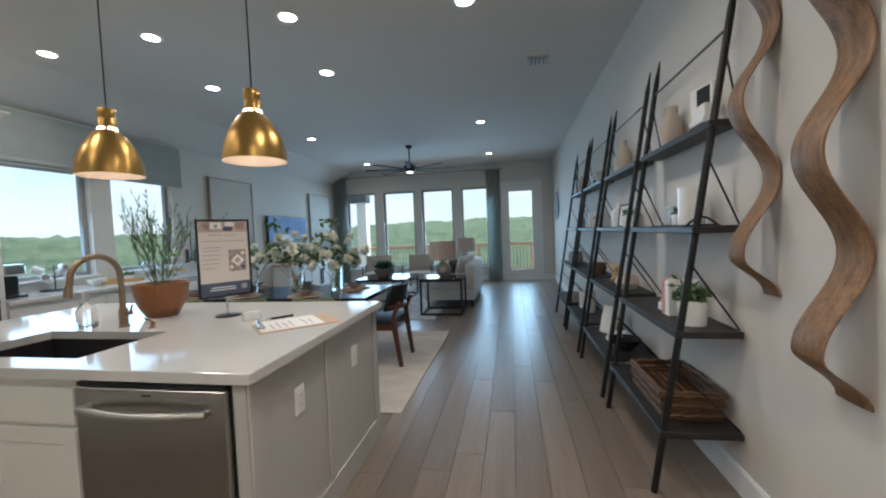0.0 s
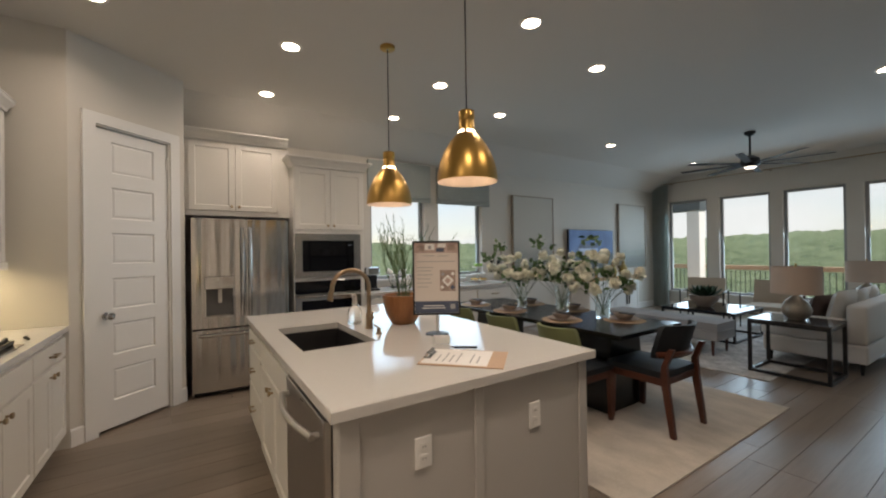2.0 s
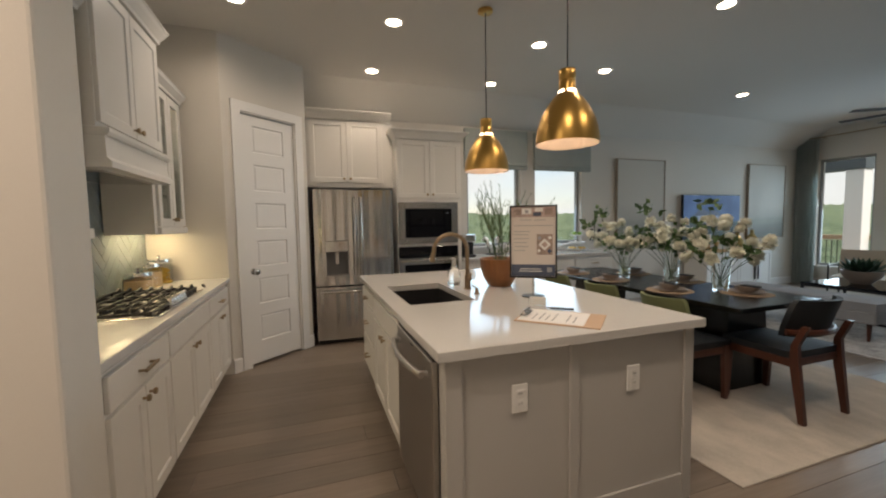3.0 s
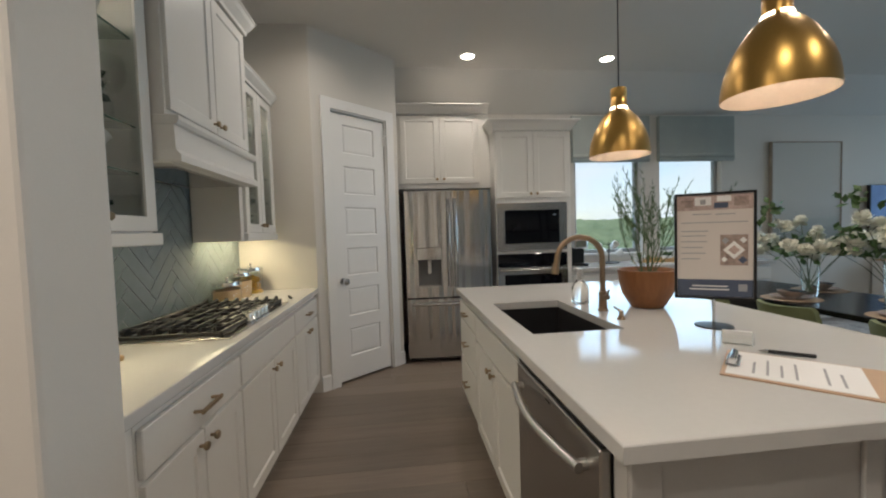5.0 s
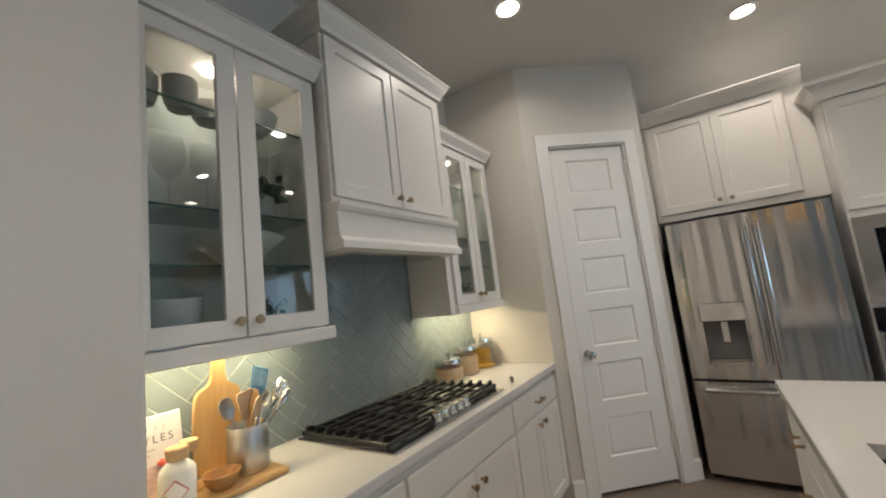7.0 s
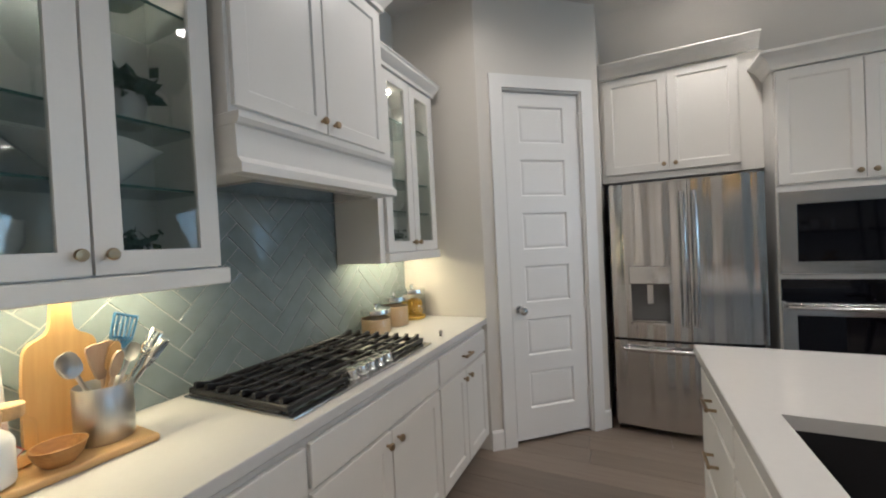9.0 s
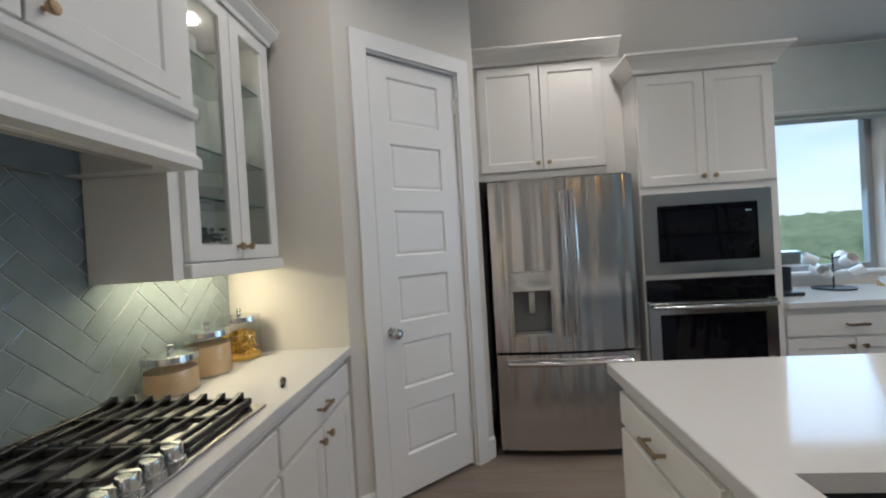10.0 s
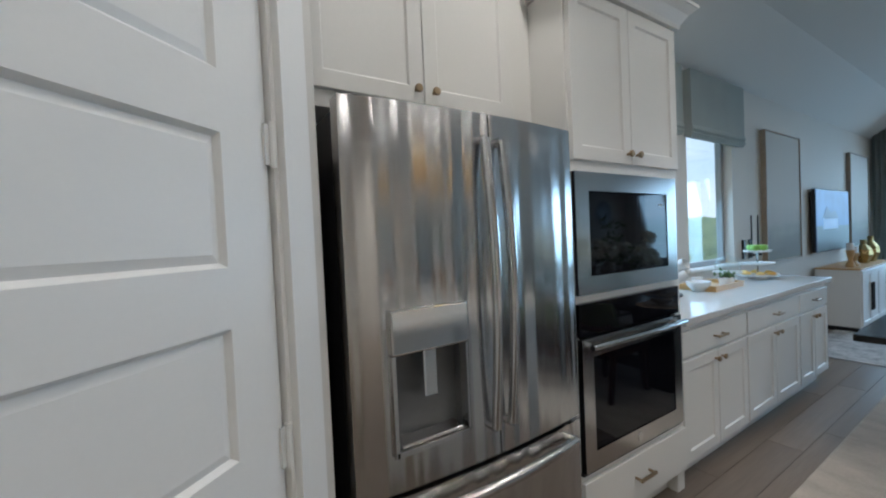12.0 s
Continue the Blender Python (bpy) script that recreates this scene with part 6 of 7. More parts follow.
dining_chair(pose(-1.235, 4.235, 0.010, 0, 0, -90), LEATHER, "walnut dining chair with dark leather seat at the table's end")
for cx in (-1.585, -2.262, -2.94):
    dining_chair(pose(cx - 0.03, 3.70, 0.010, 0, 0, 180) @ Matrix.Diagonal((0.86, 1.0, 0.97, 1.0)), LEATHER, "walnut dining chair with dark seat and olive back, tucked in", OLIVE)

TT = 0.755


def setting(x, y):
    t = thing("place_setting", pose(x, y, TT), "round woven placemat with stacked stoneware plate and bowl", "place setting", "place settings")
    part("placemat", lathe(B(), [(0.001, 0.004), (0.185, 0.004), (0.19, 0.002), (0.188, 0.0), (0.001, 0.0)], 32), WOVEN, t, "", True)
    part("plate", lathe(B(), [(0.001, 0.006), (0.09, 0.006), (0.135, 0.020), (0.132, 0.024), (0.09, 0.011), (0.001, 0.011)], 32), STONEWARE, t, "brown stoneware plate", True)
    part("bowl", lathe(B(), [(0.001, 0.013), (0.045, 0.012), (0.078, 0.035), (0.088, 0.062), (0.084, 0.062), (0.072, 0.036), (0.001, 0.020)], 28), STONEWARE, t, "", True)
    part("napkin", box(B(), -0.035, 0.10, -0.035, 0.03, 0.062, 0.072, 0.004), LEATHER, t, "folded dark napkin")


for x, y in ((-1.96, 3.98), (-2.68, 3.98), (-3.30, 3.98), (-1.60, 4.42), (-2.30, 4.56), (-2.95, 4.56)):
    setting(x, y)


def bouquet(x, y, seed, h=0.27, r=0.075, tilt=0.0):
    random.seed(seed)
    t = thing("flower_vase", pose(x, y, TT), "clear glass vase with loose bunch of white flowers", "flowers", "flower vases on the table")
    g = part("vase", lathe(B(), [(0.001, 0.006), (r * 0.8, 0.0), (r * 0.85, 0.01), (r, h), (r - 0.004, h), (r * 0.8, 0.014), (0.001, 0.014)], 28), CLEAR, t, "", True)
    g.visible_shadow = False
    w = part("water", lathe(B(), [(0.001, 0.016), (r * 0.78, 0.016), (r * 0.84, h * 0.45), (0.001, h * 0.45)], 20), JAR_GLASS, t, "", True)
    w.visible_shadow = False
    st_, lv, fl = B(), B(), B()
    heads = []
    for k in range(13):
        a = k * 2.4 + random.uniform(-0.3, 0.3)
        lean = 0.12 + 0.75 * math.sqrt((k + 0.5) / 13)
        d = Vector((math.cos(a) * lean + tilt, math.sin(a) * lean, 1)).normalized()
        base = Vector((-math.cos(a) * 0.03, -math.sin(a) * 0.03, 0.03))
        length = random.uniform(0.42, 0.66)
        tip = base + d * length - Vector((0, 0, 0.08 * lean * lean))
        mid = base + d * length * 0.55
        tube(st_, [base, mid, tip], 0.0028, 5)
        leafy(lv, mid + d * 0.08, 6, 0.045, 0.075)
        if k in (2, 7):
            top = tip + d * 0.12
            tube(st_, [tip, top], 0.002, 4)
            leafy(lv, top, 16, 0.05, 0.075)
        heads.append((tip, d))
        for _ in range(1):
            side = Vector((random.gauss(0, 0.05), random.gauss(0, 0.05), random.uniform(-0.05, 0.05)))
            tube(st_, [mid.lerp(tip, 0.6), tip + side], 0.0018, 4)
            heads.append((tip + side, (d + side * 6).normalized()))
    for c, d in heads:
        # a ruffled ball: petals set all over it, each cupped and pointing outwards
        rr = random.uniform(0.034, 0.052)
        n = 26
        for j in range(n):
            u = 1 - 1.75 * (j + 0.5) / n
            b2 = j * 2.39996 + random.uniform(-0.3, 0.3)
            q = math.sqrt(1 - u * u)
            e1 = d.orthogonal().normalized()
            out = d * u + (e1 * math.cos(b2) + d.cross(e1) * math.sin(b2)) * q
            out = (out + Vector((random.gauss(0, 0.15), random.gauss(0, 0.15), random.gauss(0, 0.15)))).normalized()
            sd = out.cross(d + Vector((0.01, 0.02, 0))).normalized()
            nn = out.cross(sd)
            w = rr * random.uniform(0.45, 0.7)
            p0, p1, p2 = c + out * rr * 0.15, c + out * rr * 0.8 + nn * rr * 0.15, c + out * rr * random.uniform(1.05, 1.35) - nn * rr * random.uniform(0.05, 0.3)
            v0, va, vb, vc, v2, v3 = (fl.verts.new(z) for z in (p0, p1 + sd * w - nn * rr * 0.15, p1, p1 - sd * w - nn * rr * 0.15, p2 + sd * w * 0.7, p2 - sd * w * 0.7))
            fl.faces.new((v0, va, vb))
            fl.faces.new((v0, vb, vc))
            fl.faces.new((va, v2, vb))
            fl.faces.new((vb, v2, v3))
            fl.faces.new((vb, v3, vc))
    tagged(part("stem_cluster", st_, STEM, t), kind="stuff")
    part("leaves", lv, SOFT_GREEN, t)
    part("blossoms", fl, PETAL, t, "white ruffled blossoms")
    random.seed(0)


bouquet(-1.79, 4.37, 3, tilt=0.1)
bouquet(-2.29, 4.38, 5)
bouquet(-2.76, 4.24, 9, 0.25, 0.06, -0.1)

# ---- living room ----


def leg4(t, xs, ys, z, r0, r1, mat):
    for x in xs:
        for y in ys:
            part("leg", rod(B(), (x, y, 0), (x, y, z), r1, r0, 10), mat, t, "", True)


so_ = thing("sofa", pose(-0.95, 8.05, 0.0), "white upholstered sofa with loose pillows", "sofa")
SL, SD = 0.96, 0.47
leg4(so_, (-SD + 0.08, SD - 0.06), (-SL + 0.08, SL - 0.08), 0.13, 0.022, 0.014, BLACK_METAL)
part("base", box(B(), -SD + 0.02, SD, -SL, SL, 0.13, 0.33, 0.02, 2), WHITE_FABRIC, so_)
part("backrest", box(B(), SD - 0.17, SD + 0.003, -SL - 0.002, SL + 0.002, 0.331, 0.77, 0.04, 3), WHITE_FABRIC, so_, "", True)
for s in (-1, 1):
    part("arm", box(B(), -SD, SD - 0.171, s * (SL - 0.075) - 0.078, s * (SL - 0.075) + 0.078, 0.331, 0.60, 0.03, 3), WHITE_FABRIC, so_, "", True)
for y in (-0.40, 0.40):
    bm = cushion(B(), 0.72, 0.78, 0.15, 0.2)
    bmesh.ops.translate(bm, verts=bm.verts[:], vec=(-0.08, y, 0.331))
    part("seat_cushion", bm, WHITE_FABRIC, so_, "", True)


def pillow(p, rz, tilt, s, mat, label):
    bm = B()
    n = 8
    for sg_ in (1, -1):
        g = [[bm.verts.new((s * (i / n - 0.5), sg_ * s * 0.16 * ((1 - (2 * i / n - 1) ** 4) * (1 - (2 * j / n - 1) ** 4)) ** 0.5, s * j / n)) for j in range(n + 1)] for i in range(n + 1)]
        for i in range(n):
            for j in range(n):
                bm.faces.new((g[i][j], g[i + 1][j], g[i + 1][j + 1], g[i][j + 1]))
    bmesh.ops.remove_doubles(bm, verts=bm.verts[:], dist=0.0005)
    single("throw_pillow", bm, mat, pose(*p, 0, 0, rz) @ pose(0, 0, 0, tilt), label, "pillow", "sofa pillows")


pillow((-0.80, 7.42, 0.48), 82, 14, 0.44, WHITE_FABRIC, "white square pillow on the sofa")
pillow((-0.98, 7.36, 0.48), 75, 18, 0.38, BROWN_FABRIC, "dark brown pillow on the sofa")
pillow((-0.76, 7.85, 0.48), 92, 14, 0.44, WHITE_FABRIC, "white square pillow on the sofa")
pillow((-0.76, 8.45, 0.48), 95, 14, 0.44, WHITE_FABRIC, "white square pillow on the sofa")
pillow((-0.92, 8.62, 0.48), 100, 18, 0.36, GREY_FABRIC, "grey pillow on the sofa")


def frame_table(name, m, w, d, h, bar, top_mat, label, low=True):
    t = thing(name, m, label, "table")
    for x in (-w / 2 + bar / 2, w / 2 - bar / 2):
        for y in (-d / 2 + bar / 2, d / 2 - bar / 2):
            part("leg", box(B(), x - bar / 2, x + bar / 2, y - bar / 2, y + bar / 2, 0, h - 0.022), BLACK_METAL, t)
    for z in ((0.0, h - 0.022 - bar) if low else (h - 0.022 - bar,)):
        for y in (-d / 2 + bar / 2, d / 2 - bar / 2):
            part("rail", box(B(), -w / 2 + bar, w / 2 - bar, y - bar / 2, y + bar / 2, z, z + bar), BLACK_METAL, t)
        for x in (-w / 2 + bar / 2, w / 2 - bar / 2):
            part("rail", box(B(), x - bar / 2, x + bar / 2, -d / 2 + bar, d / 2 - bar, z, z + bar), BLACK_METAL, t)
    part("tabletop", box(B(), -w / 2 - 0.004, w / 2 + 0.004, -d / 2 - 0.004, d / 2 + 0.004, h - 0.021, h, 0.003), top_mat, t)
    return t


DARK_MARBLE = surface("dark_marble", (0.05, 0.045, 0.045), 0.12, vary=0.5, scale=5, fine=20, relief=0.0)
frame_table("end_table", pose(-0.96, 6.66, 0.011), 0.70, 0.58, 0.60, 0.032, DARK_MARBLE, "black metal frame end table with dark stone top")
frame_table("coffee_table", pose(-2.42, 8.15, 0.011), 1.05, 1.05, 0.45, 0.03, BLACK_GLASS, "black metal coffee table with reflective glass top")
frame_table("end_table", pose(-0.90, 9.42, 0.0), 0.50, 0.50, 0.58, 0.028, DARK_MARBLE, "black metal end table between sofa and windows")


def table_lamp(m, s, label):
    t = thing("table_lamp", m, label, "lamp", "table lamps")
    part("base", lathe(B(), [(0.001, 0), (0.085 * s, 0), (0.15 * s, 0.07 * s), (0.165 * s, 0.14 * s), (0.13 * s, 0.235 * s), (0.06 * s, 0.305 * s), (0.03 * s, 0.33 * s), (0.028 * s, 0.36 * s)], 36), LAMP_GLAZE, t, "glazed round lamp base", True)
    part("stem", rod(B(), (0, 0, 0.35 * s), (0, 0, 0.74 * s), 0.006, seg=8), BRASS, t)
    part("shade", lathe(B(), [(0.272 * s, 0.355 * s), (0.262 * s, 0.72 * s), (0.259 * s, 0.72 * s), (0.269 * s, 0.355 * s)], 40), LAMP_CLOTH, t, "blush linen drum shade", True)
    part("finial", lathe(B(), [(0.008, 0.73 * s), (0.012, 0.75 * s), (0.001, 0.765 * s)], 10), BRASS, t, "", True)


table_lamp(pose(-0.95, 6.66, 0.611), 0.82, "table lamp with round glazed base and blush drum shade")
table_lamp(pose(-0.88, 9.42, 0.58), 0.85, "table lamp with round glazed base and blush drum shade")
bn = thing("bench", pose(-2.55, 6.92, 0.011), "long grey tufted upholstered bench with wooden legs", "bench")
leg4(bn, (-0.74, 0.74), (-0.20, 0.20), 0.20, 0.024, 0.014, WALNUT)
part("base", box(B(), -0.82, 0.82, -0.27, 0.27, 0.20, 0.33, 0.015, 2), GREY_FABRIC, bn)
for k in range(3):
    bm = cushion(B(), 0.545, 0.54, 0.12, 0.18)
    bmesh.ops.translate(bm, verts=bm.verts[:], vec=(-0.546 + 0.546 * k, 0, 0.331))
    part("seat_cushion", bm, GREY_FABRIC, bn, "", True)


def armchair(m):
    t = thing("armchair", m, "beige upholstered armchair with thin black metal frame", "armchair", "armchairs by the windows")
    for x in (-0.35, 0.35):
        bm = B()
        tube(bm, [(x, -0.34, 0), (x, -0.34, 0.58), (x, 0.30, 0.58), (x, 0.36, 0.0)], 0.013, 8)
        part("arm_frame", bm, BLACK_METAL, t)
    part("seat_rail", box(B(), -0.34, 0.34, -0.32, 0.30, 0.24, 0.265), BLACK_METAL, t)
    bm = cushion(B(), 0.64, 0.66, 0.17, 0.2)
    bmesh.ops.translate(bm, verts=bm.verts[:], vec=(0, -0.01, 0.266))
    part("seat", bm, BEIGE_FABRIC, t, "", True)
    bm = cushion(B(), 0.64, 0.50, 0.16, 0.3)
    bmesh.ops.transform(bm, matrix=pose(0, 0.28, 0.55, 78), verts=bm.verts[:])
    part("backrest", bm, BEIGE_FABRIC, t, "", True)
    return t


ac = armchair(pose(-2.05, 9.55, 0.0, 0, 0, 0))
copy_thing(ac, pose(-3.12, 9.55, 0.0, 0, 0, 14))

bo = thing("succulent_bowl", pose(-2.50, 8.10, 0.461) @ Matrix.Scale(1.3, 4), "stone bowl planted with a large green succulent", "plant")
part("bowl", lathe(B(), [(0.001, 0), (0.07, 0), (0.15, 0.08), (0.165, 0.14), (0.155, 0.14), (0.14, 0.10), (0.001, 0.09)], 30), STONEWARE, bo, "", True)
bm = B()
for k in range(30):
    a, u = k * 2.4, 0.25 + k / 30 * 1.3
    d = Vector((math.cos(a), math.sin(a), u)).normalized()
    s = Vector((-math.sin(a), math.cos(a), 0)) * 0.035
    p = Vector((0.02 * math.cos(a), 0.02 * math.sin(a), 0.11))
    l = 0.24 - 0.003 * k
    v = [bm.verts.new(q) for q in (p - s * 0.5, p + s * 0.5, p + d * l * 0.6 + s, p + d * l + Vector((0, 0, 0.03)), p + d * l * 0.6 - s)]
    bm.faces.new(v)
part("leaves", bm, DEEP_GREEN, bo)

# media console, television and art on the window wall
cs = thing("media_console", pose(-4.29, 7.52, 0, 0, 0, 90), "white sideboard with panelled doors and dark pulls", "sideboard")
CL = 1.72
part("body", box(B(), 0, CL, 0, 0.42, 0.06, 0.78, 0.006), TRIM, cs)
part("plinth", box(B(), 0.03, CL - 0.03, 0.03, 0.41, 0, 0.06), BLACK_METAL, cs)
part("top", box(B(), -0.012, CL + 0.012, -0.012, 0.42, 0.781, 0.80, 0.003), BAMBOO, cs, "wooden top")
for k in range(4):
    door = part("door", shaker(B(), 0.012 + k * 0.425, 0.425 * (k + 1), 0.085, 0.765, -0.018, 0.05), TRIM, cs)
    part("handle", box(B(), 0.425 * (k + 1) - 0.05 if k % 2 == 0 else 0.425 * k + 0.04, 0.425 * (k + 1) - 0.035 if k % 2 == 0 else 0.425 * k + 0.055, -0.040, -0.019, 0.25, 0.60, 0.003), BLACK_METAL, door, "long dark pull")
for y, h, label in ((8.54, 0.32, "gold faceted vase"), (8.93, 0.36, "gold faceted vase")):
    single("gold_vase", lathe(B(), [(0.001, 0), (0.05, 0), (0.10, h * 0.35), (0.085, h * 0.6), (0.03, h * 0.82), (0.035, h)], 8), GOLD, pose(-4.45, y, 0.80), label + " on the sideboard", "vase", "gold vases", smooth=False)
for y, h in ((7.75, 0.22), (7.95, 0.17)):
    cd = thing("candle_holder", pose(-4.42, y, 0.80), "turned pale wooden candle holder with candle", "candle holder", "wooden candle holders")
    part("holder", lathe(B(), [(0.001, 0), (0.05, 0), (0.045, 0.03), (0.02, h * 0.4), (0.035, h * 0.7), (0.045, h), (0.001, h)], 20), BAMBOO, cd, "", True)
    part("candle", rod(B(), (0, 0, h), (0, 0, h + 0.09), 0.036, seg=18), CERAMIC, cd, "", True)

SCREEN = bpy.data.materials.new("screen_picture")
SCREEN.use_nodes = True
nt = SCREEN.node_tree
p = nt.nodes["Principled BSDF"]
v = coords(nt, (1, 1, 1))
c = ramp(nt, noise_tex(nt, v, 2.2, 5), (0.05, 0.12, 0.32), (0.18, 0.36, 0.75), 0.3, 0.75)
p.inputs["Base Color"].default_value = (0.01, 0.01, 0.012, 1)
p.inputs["Roughness"].default_value = 0.4
p.inputs["Specular IOR Level"].default_value = 0.15
nt.links.new(c, p.inputs["Emission Color"])
p.inputs["Emission Strength"].default_value = 0.22
tv = thing("television", pose(-4.66, 7.41, 1.0, 0, 0, 90), "wall-mounted flat television showing a blue picture", "television")
part("bezel", box(B(), 0, 1.48, 0, 0.045, 0, 0.83, 0.004), BLACK_METAL, tv)
part("screen", box(B(), 0.012, 1.468, -0.003, -0.0005, 0.012, 0.818), SCREEN, tv, "lit screen")
part("picture_ground", box(B(), 0.013, 1.467, -0.0042, -0.0031, 0.013, 0.34), glow("screen_ground", (0.02, 0.03, 0.03), 0.2), tv, "dark ground in the picture")
SCREEN_HOUSE = glow("screen_house", (0.25, 0.33, 0.48), 0.15)
SCREEN_ROOF = glow("screen_roof", (0.03, 0.04, 0.07), 0.3)
part("picture_wall", prism(B(), [(0.30, 0.30), (0.92, 0.30), (0.92, 0.44), (0.30, 0.44)], "y", -0.0047, -0.0032), SCREEN_HOUSE, tv, "pale house in the picture")
part("picture_roof", prism(B(), [(0.25, 0.44), (0.98, 0.44), (0.80, 0.55), (0.62, 0.51), (0.45, 0.60)], "y", -0.0052, -0.0032), SCREEN_ROOF, tv, "dark roof in the picture")
part("mount", box(B(), 0.55, 0.93, 0.0455, 0.078, 0.15, 0.45), BLACK_METAL, tv)


def framed_art(y0, y1, z0, z1, label):
    t = thing("framed_art", pose(-4.685, y0, z0, 0, 0, 90), label, "painting", "large abstract paintings")
    w, h = y1 - y0, z1 - z0
    part("frame", panel_wall(B(), "x", 0, 0.052, (0, w), (0, h), [(0.014, w - 0.014, 0.014, h - 0.014)]), wood("art_frame_wood", (0.24, 0.19, 0.14), (0.36, 0.29, 0.22), 0.5), t)
    cv = bpy.data.materials.new("painted_canvas")
    cv.use_nodes = True
    nt = cv.node_tree
    p = nt.nodes["Principled BSDF"]
    tc, sx = nt.nodes.new("ShaderNodeTexCoord"), nt.nodes.new("ShaderNodeSeparateXYZ")
    nt.links.new(tc.outputs["Object"], sx.inputs[0])
    wob = noise_tex(nt, coords(nt, (1, 1, 3)), 1.4, 5)
    add = nt.nodes.new("ShaderNodeMath")
    add.operation = "MULTIPLY_ADD"
    add.inputs[1].default_value = 0.35
    nt.links.new(wob, add.inputs[0])
    nt.links.new(sx.outputs[2], add.inputs[2])
    mr = nt.nodes.new("ShaderNodeMapRange")
    mr.inputs["From Max"].default_value = h + 0.2
    nt.links.new(add.outputs[0], mr.inputs["Value"])
    r = nt.nodes.new("ShaderNodeValToRGB")
    cr_ = r.color_ramp
    cr_.elements[0].color, cr_.elements[0].position = (0.22, 0.235, 0.22, 1), 0.16
    cr_.elements[1].color, cr_.elements[1].position = (0.52, 0.51, 0.47, 1), 0.52
    e1 = cr_.elements.new(0.26)
    e1.color = (0.29, 0.305, 0.285, 1)
    e2 = cr_.elements.new(0.36)
    e2.color = (0.43, 0.43, 0.40, 1)
    nt.links.new(mr.outputs[0], r.inputs["Fac"])
    nt.links.new(r.outputs[0], p.inputs["Base Color"])
    p.inputs["Roughness"].default_value = 0.8
    bump(nt, p, noise_tex(nt, coords(nt), 60, 4), 0.2, 0.004)
    part("canvas", box(B(), 0.0142, w - 0.0142, 0.012, 0.05, 0.0142, h - 0.0142), cv, t)


framed_art(5.93, 7.0, 0.98, 2.43, "tall abstract landscape painting in pale greys with a thin frame")
framed_art(9.17, 10.25, 0.98, 2.44, "tall abstract landscape painting in pale greys with a thin frame")

# curtains and rod
def curtain(x0, x1, label, folds=6):
    bm = B()
    n, m_ = folds * 8, 10
    g = []
    for k in range(m_ + 1):
        z = 0.012 + 2.92 * k / m_
        g.append([bm.verts.new((x0 + (x1 - x0) * i / n, 10.60 + 0.032 * math.sin(2 * math.pi * folds * i / n + 0.25 * math.sin(k * 0.8)) + 0.006 * math.sin(3.1 * i / folds), z)) for i in range(n + 1)])
    for a, c in zip(g, g[1:]):
        for i in range(n):
            bm.faces.new((a[i], a[i + 1], c[i + 1], c[i]))
    bmesh.ops.solidify(bm, geom=bm.faces[:], thickness=0.003)
    return single("curtain", bm, CURTAIN_CLOTH, pose(0, 0, 0), label, "curtain", "curtains")


curtain(-4.71, -4.33, "long grey-green linen curtain hanging to the floor")
curtain(-0.43, -0.06, "long grey-green linen curtain hanging to the floor")
cr2 = thing("curtain_rod", pose(-2.38, 10.60, 2.955), "thin bronze curtain rod with round ends", "curtain rod")
part("rod", rod(B(), (-2.34, 0, 0), (2.36, 0, 0), 0.011, seg=12), HARDWARE, cr2, "", True)
for x in (-2.345, 2.365):
    part("finial", lathe(B(), [(0.001, -0.022), (0.018, -0.012), (0.022, 0), (0.018, 0.012), (0.001, 0.022)], 14, (x, 0)), HARDWARE, cr2, "", True)
for x in (-1.9, 0.0, 1.9):
    part("bracket", box(B(), x - 0.008, x + 0.008, 0.0, 0.139, -0.022, -0.008), HARDWARE, cr2)

# ceiling fan
fn = thing("ceiling_fan", pose(-1.80, 7.98, CEIL), "black ceiling fan with eight slim blades and a lit centre", "ceiling fan")
part("canopy", lathe(B(), [(0.001, 0), (0.07, 0), (0.068, -0.03), (0.03, -0.06), (0.014, -0.065)], 24), BLACK_METAL, fn, "", True)
part("downrod", rod(B(), (0, 0, -0.05), (0, 0, -0.36), 0.014, seg=10), BLACK_METAL, fn)
part("motor", lathe(B(), [(0.014, -0.34), (0.06, -0.36), (0.115, -0.40), (0.12, -0.47), (0.10, -0.51), (0.085, -0.52)], 30), BLACK_METAL, fn, "", True)
part("light", lathe(B(), [(0.075, -0.521), (0.06, -0.54), (0.001, -0.545)], 24), FAN_LIGHT, fn, "lit round diffuser", True)
for k in range(8):
    a = k * math.pi / 4 + 0.2
    bm = B()
    box(bm, 0.10, 0.90, -0.045, 0.045, -0.003, 0.003, 0.001)
    bmesh.ops.transform(bm, matrix=Matrix.Translation((0, 0, -0.47)) @ Matrix.Rotation(a, 4, "Z") @ Matrix.Rotation(radians(6), 4, "X"), verts=bm.verts[:])
    part("blade", bm, MATTE_BLACK, fn, "slim black blade")

# ---- etagere wall ----
SHELF_WOOD = wood("charcoal_shelf", (0.012, 0.011, 0.011), (0.026, 0.024, 0.023), 0.5, "Y", 1.0)
SZ = (0.327, 0.83, 1.343, 1.845)
FOOT, SLOPE = 0.868, 0.157
UNITS = (2.30, 3.44, 4.58, 5.72)
UWID = 0.95


def front_x(z):
    return FOOT + SLOPE * z


